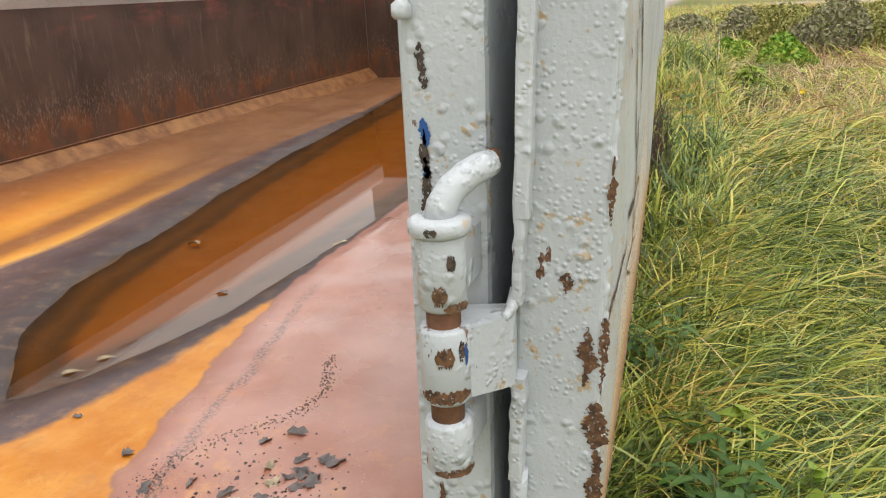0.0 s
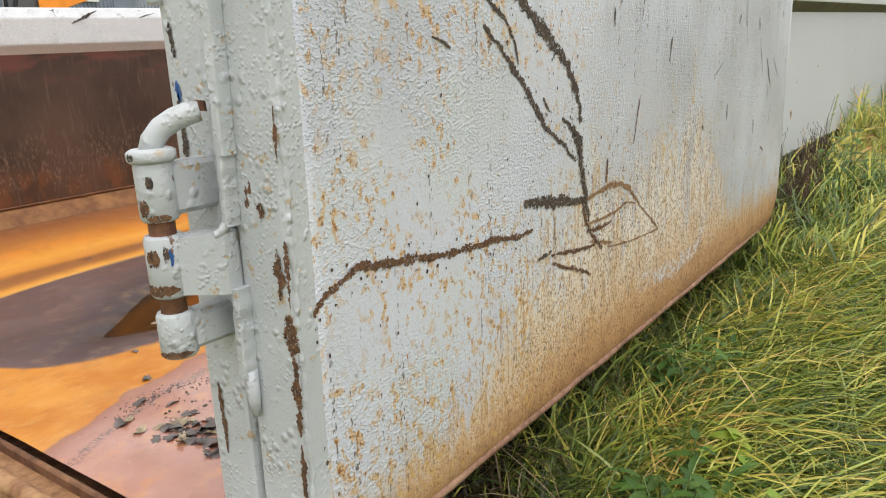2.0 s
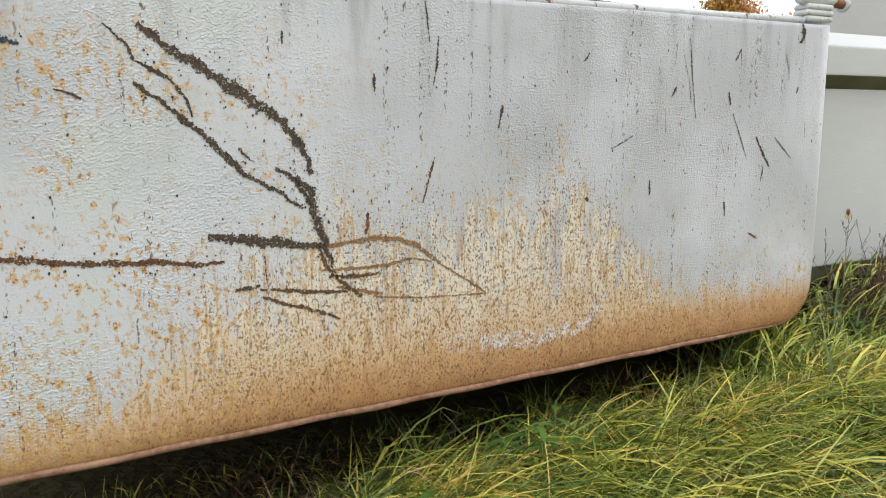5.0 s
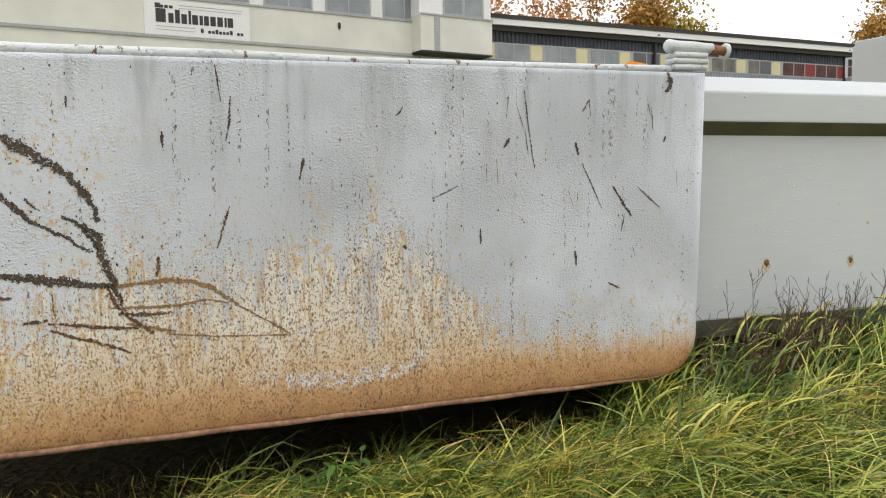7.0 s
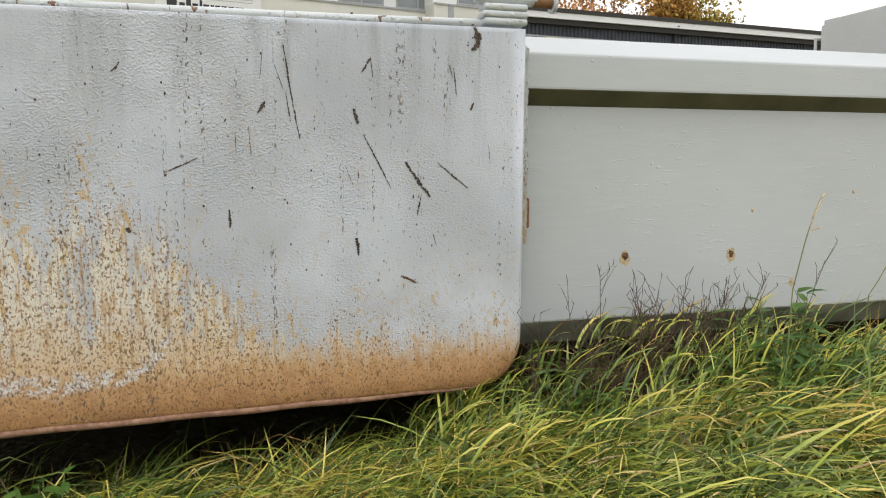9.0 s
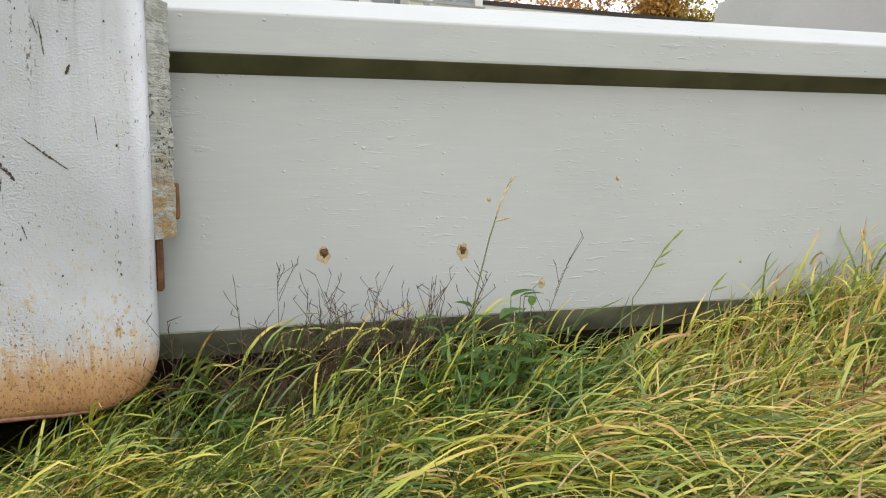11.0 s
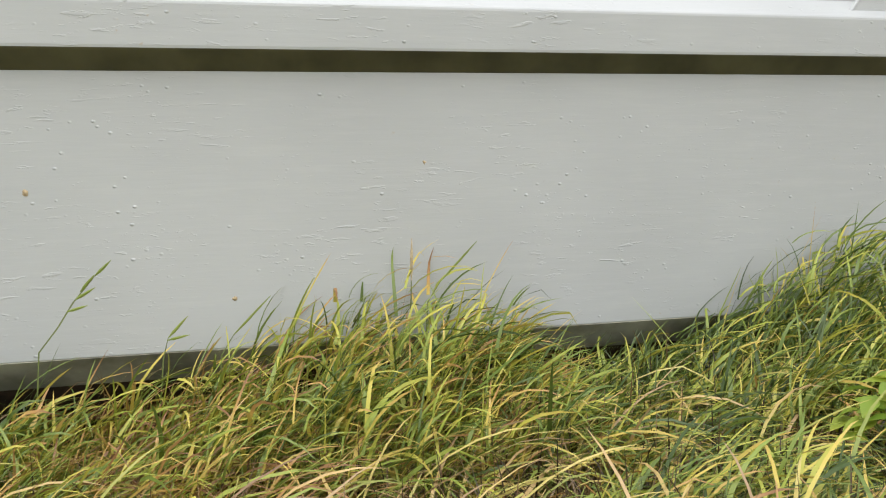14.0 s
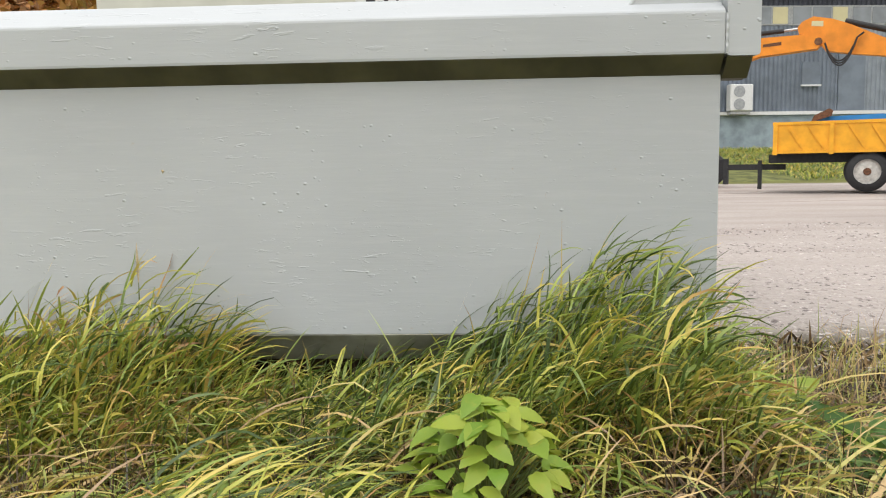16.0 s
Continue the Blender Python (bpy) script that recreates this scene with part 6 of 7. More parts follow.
def workshop():
    f = Facade((16, 37), (44, 40))
    h = thing("workshop_building", f.at(15, -6, 0), "long ribbed steel workshop, yellow-striped window band, pale blue plinth", "building")
    part("wall", f.box(-1.5, 34, -12, 0, 0, 8.9), M_CORRL, h)
    part("roof", f.box(-2.0, 34.5, -12.5, 0.55, 9.12, 9.34), M_ROOF_AND_SHADE, h)
    part("fascia", f.box(-2.0, 34.5, 0.1, 0.50, 8.80, 9.118), M_WHITE, h)
    # dark strip standing in for the shadow gap under the fascia
    part("eaves_shade_strip", f.box(-2.0, 34.5, 0.1, 0.36, 8.52, 8.798), M_ROOF_AND_SHADE, h)
    part("cladding", f.ribs(-1.5, 34, 0.02, 7.98, 8.518, 0.24, 0.05), M_CORR, h, "dark blue ribbed cladding")
    part("cladding", f.ribs(-1.5, 6.2, 0.02, 3.0, 7.04, 0.22, 0.05), M_CORRG, h, "blue-grey ribbed cladding")
    part("cladding", f.box(6.22, 7.55, 0.004, 0.05, 3.0, 7.04), M_CORRG, h, "flat blue-grey panel")
    part("cladding", f.ribs(7.57, 34, 0.02, 3.0, 7.04, 0.22, 0.05), M_CORRL, h, "paler ribbed cladding")
    part("plinth", f.box(-1.5, 34, -11.9, 0.08, 0.0, 2.82), M_BASE, h, "pale blue plinth")
    part("sill_flashing", f.box(-1.5, 34, 0.082, 0.22, 2.82, 2.98), M_WHITE, h)
    for s in (11.2, 27.0):
        part("downpipe", b_tube([f.at(s, 0.5, 8.95), f.at(s, 0.18, 8.7), f.at(s, 0.16, 1.5)], 0.08, 8), M_BLACK, h)
    hat = part("hatch", f.box(4.38, 5.25, 0.08, 0.13, 4.24, 5.33), M_CORRG, h, "small sheet-metal hatch")
    part("hatch_sill", f.box(4.32, 5.31, 0.132, 0.20, 4.16, 4.24), M_WHITE, hat)
    door = part("door", f.box(13.0, 13.9, 0.082, 0.13, 1.2, 2.6), M_BASE, h, "pale plinth hatch with a dark vent")
    part("vent", f.box(13.15, 13.75, 0.132, 0.15, 1.5, 2.4), M_CORRG, door)
    band = part("window_band", f.box(-0.6, 30, 0.004, 0.06, 7.05, 7.97), M_TRIM, h)
    dark, mixed = (10, 11, 13, 14, 20), (16, 17, 19)
    for i in range(30):
        s = -0.10 + 0.98 * i
        if i <= 21:
            m = M_YELLOW if i % 3 == 0 else M_PANED if i in dark else M_PANEB if i in mixed else M_PANE
        else:
            m = M_REDP if i in (24, 27) else M_PANER
        part("pane", f.box(s + 0.05, s + (0.78 if m == M_YELLOW else 0.95), 0.062, 0.07, 7.12, 7.90), m, band)
    ac = thing("heat_pump", f.at(1.2, 0.3, 2.84), "white outdoor heat pump with two fans", "heat pump")
    part("case", f.box(0.62, 1.72, 0.24, 0.75, 2.99, 4.24, 0.04), M_WHITE, ac)
    for z in (3.30, 3.90):
        c = f.at(1.05, 0.752, z)
        part("fan_grille", b_tube([c, c + f.n * 0.02], 0.27, 20), M_INKG, ac)
    part("bracket", f.box(0.7, 1.65, 0.224, 0.6, 2.84, 2.986), M_STEEL, ac)
    rng = random.Random(4)
    pile = None
    for i in range(60):
        s, o = rng.uniform(14.2, 19.5), rng.uniform(0.6, 2.0)
        z = 1.15 + 1.3 * (1 - abs(s - 17) / 3.6) * rng.random()
        k = bmesh.new()
        bmesh.ops.create_icosphere(k, subdivisions=1, radius=1)
        c = f.at(s, o, z)
        sc = Vector((rng.uniform(0.25, 0.5), rng.uniform(0.2, 0.4), rng.uniform(0.15, 0.3)))
        for v in k.verts:
            v.co = c + Vector([v.co[j] * sc[j] * rng.uniform(0.8, 1.15) for j in range(3)])
        pile = joined(pile, k)
    tagged(part("stone_pile", pile, M_STONE), "heap of dark field stones by the plinth", "stones", kind="stuff")
    # grassy bank below the plinth
    k = bmesh.new()
    rows, oo, zo = [], (0.05, 3.0, 8.0, 12.0, 14.0), (1.15, 1.05, 0.45, 0.05, -0.25)
    for o, z in zip(oo, zo):
        rows.append([k.verts.new(f.at(s, o + 0.3 * math.sin(s * 0.9), z + 0.06 * math.sin(s * 1.3 + o))) for s in np.linspace(-6, 34, 80)])
    for a, b in zip(rows, rows[1:]):
        for i in range(79):
            k.faces.new((a[i], a[i + 1], b[i + 1], b[i]))
    solo("grass_bank", k, M_BANK, "low mown grass bank below the workshop", "bank", kind="structure", smooth=True)
    rg = np.random.default_rng(8)
    n = 30000
    s, o = rg.uniform(-2, 24, n), rg.uniform(0.3, 12.5, n)
    zz = np.interp(o, oo, zo)
    px, py = f.a.x + f.d.x * s + f.n.x * o, f.a.y + f.d.y * s + f.n.y * o
    blades("bank_grass", M_GRASS, "short grass on the bank", px, py, rg.uniform(0.12, 0.35, n), rg.uniform(0.015, 0.035, n), np.clip(rg.normal(0.9, 0.3, n), 0.1, 1.6), rg.uniform(-3, 3, n), zz)


M_BANK = plain("bank_turf", (0.14, 0.15, 0.045), 0.9, 0, 0.35, 0.5)


def wheel(parent, c, d, n, r, w):
    """A wheel with tyre, rim and hub; d along the vehicle, n outwards."""
    k = bmesh.new()
    prof = [(0.62 * r, -w / 2), (0.93 * r, -w / 2), (r, -w * 0.32), (r, w * 0.32), (0.93 * r, w / 2), (0.62 * r, w / 2)]
    rings = []
    for i in range(28):
        a = 2 * math.pi * i / 28
        rings.append([k.verts.new(c + (d * math.cos(a) + Vector((0, 0, 1)) * math.sin(a)) * p + n * q) for p, q in prof])
    for i in range(28):
        A, B = rings[i], rings[(i + 1) % 28]
        for j in range(len(prof) - 1):
            k.faces.new((A[j], A[j + 1], B[j + 1], B[j]))
    wh = part("wheel", k, M_BLACK, parent, "black tyre on a pale rim", True)
    part("rim", b_tube([c - n * w * 0.3, c + n * w * 0.30], 0.62 * r, 24), M_RIM, wh)
    part("rim_dish", b_tube([c + n * w * 0.30, c + n * w * 0.36], [0.50 * r, 0.34 * r], 20), M_RIM, wh)
    part("hub", b_tube([c + n * w * 0.30, c + n * w * 0.55], [0.20 * r, 0.15 * r], 12), M_RUST, wh)


def trailer():
    f = Facade((10.78, 14.15), (12.58, 13.38))
    t = thing("tipping_trailer", f.at(2, -0.9, 0.0), "yellow twin-axle tipping trailer, ribbed sides, parked on gravel", "trailer")
    part("bed_floor", f.box(0, 3.12, -1.9, 0, 0.74, 0.80), M_RUST, t)
    for o0, o1 in ((-0.05, 0.0), (-1.9, -1.85)):
        part("side_panel", f.box(0.0, 3.12, o0, o1, 0.80, 1.30), M_YTRAIL, t)
        part("side_rim", f.box(-0.01, 3.13, o0 - 0.015, o1 + 0.02, 1.301, 1.36), M_YTRAIL, t)
        part("side_rim", f.box(-0.01, 3.13, o0 - 0.015, o1 + 0.02, 0.745, 0.799), M_YTRAIL, t)
    for s0, s1 in ((0.0, 0.05), (3.07, 3.12)):
        part("end_panel", f.box(s0, s1, -1.85, -0.05, 0.80, 1.34), M_YTRAIL, t)
    for s in (0.02, 1.02, 2.05, 3.02):
        part("post", f.box(s - 0.02, s + 0.06, 0.002, 0.05, 0.72, 1.33), M_YTRAIL, t)
    for s in (0.25, 0.62, 1.32, 1.70, 2.35, 2.72):
        part("brace", b_prism([(0, 0), (0.04, 0), (0.30, -0.42), (0.26, -0.42)], lambda p, q: f.at(s + p[0], 0.002 + 0.03 * q, 1.27 + p[1])), M_YTRAIL, t)
    part("chassis", f.box(-0.1, 3.0, -1.35, -0.45, 0.56, 0.735), M_BLACK, t)
    part("drawbar", f.box(-1.0, 0.2, -1.02, -0.88, 0.42, 0.54), M_BLACK, t)
    part("jack_leg", f.box(-0.33, -0.25, -0.86, -0.78, 0.02, 0.62), M_BLACK, t)
    part("drawbar_eye", f.box(-1.03, -0.93, -1.04, -0.86, 0.12, 0.66), M_BLACK, t)
    part("axle", b_tube([f.at(1.67, -0.1, 0.36), f.at(1.67, -1.8, 0.36)], 0.06, 10), M_BLACK, t)
    part("axle", b_tube([f.at(2.51, -0.1, 0.36), f.at(2.51, -1.8, 0.36)], 0.06, 10), M_BLACK, t)
    part("mudguard", f.box(2.85, 2.95, -0.45, -0.05, 0.40, 0.70), M_BLACK, t)
    for s in (1.67, 2.51):
        wheel(t, f.at(s, -0.18, 0.375), f.d, f.n, 0.385, 0.30)
        wheel(t, f.at(s, -1.72, 0.375), f.d, -f.n, 0.385, 0.30)
    # load
    k = b_prism([(0.62, 1.18), (0.80, 1.45), (1.9, 1.47), (2.2, 1.44), (2.2, 1.18)], lambda p, q: f.at(p[0], -0.25 - 0.9 * q, p[1]), 4)
    solo("blue_tank", k, M_BLUEP, "bright blue plastic tank lying in the trailer bed", "tank")
    k = b_prism([(0.66, 1.34), (0.72, 1.47), (0.98, 1.60), (1.05, 1.56), (1.03, 1.46)], lambda p, q: f.at(p[0], -0.08 - 0.12 * q, p[1]))
    solo("steel_bracket", k, M_RUST, "dark bent steel bracket on the load", "bracket")


class Stretched(Facade):
    """A front whose lengths and heights are those of a machine one eighth larger."""

    def at(self, s, o, z):
        return Facade.at(self, s * 1.118, o, 0.60 + 1.118 * (z - 0.60))


def excavator():
    f = Stretched((11.87, 17.08), (13.67, 16.31))
    e = thing("excavator", f.at(-2.6, -0.8, 0.0), "orange crawler excavator with its bucket over the trailer", "excavator")
    part("track", f.box(-4.4, -1.2, -0.3, 0.3, 0.0, 0.85, 0.2), M_BLACK, e)
    part("track", f.box(-4.4, -1.2, -2.3, -1.7, 0.0, 0.85, 0.2), M_BLACK, e)
    part("counterweight", f.box(-4.80, -3.72, -2.0, -0.25, 0.95, 2.85, 0.10), M_CORR, e, "dark blue-black counterweight")
    for i in range(4):
        for z in (2.42, 2.52):
            part("letter_bar", f.box(-4.45 + 0.12 * i, -4.37 + 0.12 * i, -0.248, -0.240, z, z + 0.07), M_WHITE, e)
    part("house", f.box(-3.70, -2.55, -2.0, -0.35, 0.95, 1.95, 0.06), M_ORANGE, e, "orange machine house")
    part("cab", f.box(-3.55, -2.65, -1.9, -0.9, 1.951, 3.1, 0.08), M_PANED, e, "dark glazed cab")
    part("hose_guard", b_tube([f.at(-3.4, -0.3, 1.9), f.at(-3.3, -0.28, 2.5), f.at(-3.0, -0.3, 2.75), f.at(-2.6, -0.35, 2.4)], 0.05, 8), M_BLACK, e)
    boom = [(-2.9, 2.55), (-0.50, 3.19), (0.39, 3.19), (0.73, 3.18), (0.84, 3.01), (0.74, 2.89), (-0.36, 2.81), (-2.9, 1.95)]
    part("boom", b_prism(boom, lambda p, q: f.at(p[0], -0.58 + 0.36 * q, p[1])), M_ORANGE, e, "orange boom with a dark faded mark")
    part("boom_mark", b_prism([(-0.30, 2.99), (0.06, 3.01), (0.06, 3.08), (-0.30, 3.05)], lambda p, q: f.at(p[0], -0.219 + 0.004 * q, p[1])), M_RUST, e)
    stick = [(0.39, 3.21), (0.36, 3.35), (0.44, 3.46), (0.65, 3.55), (0.98, 3.48), (1.19, 3.40), (1.39, 3.31), (1.97, 3.01), (2.60, 2.88), (2.88, 2.76), (2.86, 2.60), (1.98, 2.66), (1.31, 2.76), (0.91, 2.84), (0.76, 3.02), (0.68, 3.16)]
    part("stick", b_prism(stick, lambda p, q: f.at(p[0], -0.52 + 0.24 * q, p[1])), M_ORANGE, e, "humped orange dipper arm")
    part("stick_sticker", b_prism([(0.62, 3.36), (0.84, 3.33), (0.84, 3.44), (0.62, 3.46)], lambda p, q: f.at(p[0], -0.279 + 0.004 * q, p[1])), M_YELLOW, e)
    part("pivot_boss", b_tube([f.at(0.76, -0.60, 3.03), f.at(0.76, -0.20, 3.03)], 0.085, 14), M_RUST, e, "greasy pivot boss")
    part("cylinder", b_tube([f.at(1.24, -0.40, 3.42), f.at(2.0, -0.40, 3.18)], 0.065, 12), M_BLACK, e)
    part("piston_rod", b_tube([f.at(2.0, -0.40, 3.18), f.at(2.72, -0.40, 2.95)], 0.035, 8), M_STEEL, e)
    part("cylinder", b_tube([f.at(-1.4, -0.40, 3.26), f.at(0.10, -0.40, 3.32)], 0.055, 10), M_BLACK, e)
    part("piston_rod", b_tube([f.at(0.10, -0.40, 3.32), f.at(0.42, -0.40, 3.34)], 0.03, 8), M_STEEL, e)
    for i in range(3):
        hose = [f.at(0.88 + 0.68 * s, -0.20 + 0.03 * i, 2.98 - (0.42 + 0.05 * i) * math.sin(math.pi * min(1, s * 1.15)) ** 0.8 + 0.12 * s) for s in np.linspace(0, 0.86, 12)]
        hose.append(f.at(1.58, -0.20 + 0.03 * i, 3.14))
        part("hose", b_tube(hose, 0.020, 6), M_BLACK, e)
    part("link", b_prism([(2.60, 2.95), (2.95, 3.0), (3.10, 2.70), (3.02, 2.25), (2.78, 2.22), (2.72, 2.60)], lambda p, q: f.at(p[0], -0.56 + 0.34 * q, p[1])), M_BLACK, e, "black bucket linkage")
    part("coupler", b_prism([(2.70, 2.26), (3.15, 2.26), (3.12, 2.05), (2.74, 2.05)], lambda p, q: f.at(p[0], -0.66 + 0.5 * q, p[1])), M_REDP, e)
    k = bmesh.new()
    prof = [(2.30, 1.98), (3.30, 2.02), (3.32, 1.85), (3.20, 1.46), (2.55, 1.38), (2.22, 1.44)]
    a = [k.verts.new(f.at(p[0], 0.05, p[1])) for p in prof]
    b = [k.verts.new(f.at(p[0], -1.15, p[1])) for p in prof]
    for i in range(len(prof) - 1):
        k.faces.new((a[i], a[i + 1], b[i + 1], b[i]))
    k.faces.new(b)
    bmesh.ops.solidify(k, geom=list(k.faces), thickness=0.03)
    part("bucket", k, M_RUST, e, "open rusty bucket")


def autumn_tree(x, y, h, crown, tint, seed, bare=0.0):
    rng = random.Random(seed)
    t = thing("autumn_tree", (x, y, 0), tint[1], "tree", "trees behind the workshop")
    pts = [(x + 0.3 * math.sin(i), y, h * 0.75 * i / 6) for i in range(7)]
    part("trunk", b_tube(pts, [0.35 * (1 - i / 8) for i in range(7)], 7), M_BARK, t)
    limbs = None
    tips = []
    for i in range(15):
        z0 = h * rng.uniform(0.25, 0.72)
        a = rng.uniform(0, 6.28)
        L = crown * rng.uniform(0.5, 1.0) * (1.15 - z0 / h)
        p0 = Vector((x, y, z0))
        p1 = p0 + Vector((math.cos(a) * L * 0.5, math.sin(a) * L * 0.5, L * 0.55))
        p2 = p0 + Vector((math.cos(a) * L, math.sin(a) * L, L * 1.15))
        limbs = b_tube([p0, p1, p2], [0.10, 0.06, 0.02], 5, limbs, False)
        tips += [p1, p2, (p1 + p2) / 2]
    tips.append(Vector((x, y, h * 0.95)))
    part("limb", limbs, M_BARK, t)
    n = int(17000 * (1 - bare * 0.8))
    rg = np.random.default_rng(seed)
    T = np.array([tuple(v) for v in tips])
    c = T[rg.integers(0, len(T), n)] + rg.normal(0, crown * 0.19, (n, 3)) * np.array([1, 1, 1.15])
    u = rg.normal(0, 1, (n, 3))
    u /= np.linalg.norm(u, axis=1)[:, None]
    v = np.cross(u, rg.normal(0, 1, (n, 3)))
    v /= np.linalg.norm(v, axis=1)[:, None]
    s = rg.uniform(0.15, 0.34, n)[:, None]
    V = np.stack([c - u * s, c + v * s * 0.6, c + u * s, c - v * s * 0.6], 1).reshape(-1, 3) - np.array([x, y, 0])
    me = bpy.data.meshes.new("crown")
    me.from_pydata(V.tolist(), [], np.arange(4 * n).reshape(n, 4).tolist())
    me.materials.append(tint[0])
    ob = new("crown", me)
    ob.parent = t
    return t


def leaf_mat(name, a, b, c):
    k = Mat(name)
    base = k.ramp(k.island(), [(0.0, a), (0.5, b), (1.0, c)])
    k.set(base=base, rough=0.6, spec=0.2)
    return k.m


def trees():
    gold = (leaf_mat("gold_leaves", (0.36, 0.17, 0.05), (0.44, 0.25, 0.06), (0.30, 0.20, 0.06)), "broad autumn tree in gold and ochre leaf")
    green = (leaf_mat("yellow_green_leaves", (0.24, 0.22, 0.04), (0.38, 0.31, 0.05), (0.42, 0.25, 0.05)), "tall autumn tree turning yellow-green")
    russet = (leaf_mat("russet_leaves", (0.46, 0.20, 0.07), (0.55, 0.30, 0.11), (0.42, 0.24, 0.14)), "half-bare autumn tree with russet leaves")
    for x, y, h, c, t, s, b in ((59, 82, 24.0, 6.5, green, 1, 0), (54, 83, 24.5, 6.5, gold, 2, 0), (49, 84, 23, 5.5, gold, 3, 0.2), (45, 85, 22.5, 5.0, russet, 4, 0.25), (41, 84, 22.0, 5.0, russet, 5, 0.35), (36, 84, 22.0, 4.5, russet, 6, 0.4), (31, 86, 22.0, 5, russet, 7, 0.4), (98, 88, 27, 6, gold, 8, 0.2), (105, 92, 26, 7, russet, 9, 0.3), (-17, 44, 13, 6, gold, 10, 0.0), (-22, 42, 13, 6, russet, 11, 0.0), (88, 70, 15, 4, russet, 12, 0.3)):
        autumn_tree(x, y, h, c, t, s, b)


M_SHRUB = leaf_mat("scrub_leaves", (0.14, 0.16, 0.04), (0.28, 0.27, 0.07), (0.38, 0.32, 0.12))
M_BRIGHT = leaf_mat("bright_herb_leaves", (0.10, 0.22, 0.02), (0.20, 0.33, 0.04), (0.33, 0.34, 0.05))


def scrub(name, cx, cy, rx, ry, h, n, material, label, seed, size=0.05):
    """A low thicket: many small leaves on crossing stems."""
    rg = np.random.default_rng(seed)
    a, r = rg.uniform(0, 2 * np.pi, n), np.sqrt(rg.uniform(0, 1, n))
    px, py = cx + rx * r * np.cos(a), cy + ry * r * np.sin(a)
    top = h * (0.55 + 0.45 * np.sin(px * 2.1 / rx + seed) * np.cos(py * 1.7 / ry)) * np.sqrt(np.maximum(0.05, 1 - r * r * 0.8))
    pz = ground_z(px, py) + top * rg.uniform(0.05, 1, n) ** 0.7
    c = np.stack([px, py, pz], -1)
    u = rg.normal(0, 1, (n, 3))
    u /= np.linalg.norm(u, axis=1)[:, None]
    v = np.cross(u, rg.normal(0, 1, (n, 3)))
    v /= np.linalg.norm(v, axis=1)[:, None]
    s = (size * rg.uniform(0.5, 1.3, n))[:, None]
    V = np.stack([c - u * s, c + v * s * 0.5, c + u * s, c - v * s * 0.5], 1).reshape(-1, 3)
    me = bpy.data.meshes.new(name)
    me.from_pydata(V.tolist(), [], np.arange(4 * n).reshape(n, 4).tolist())
    me.materials.append(material)
    return tagged(new(name, me), label, "scrub", kind="stuff")


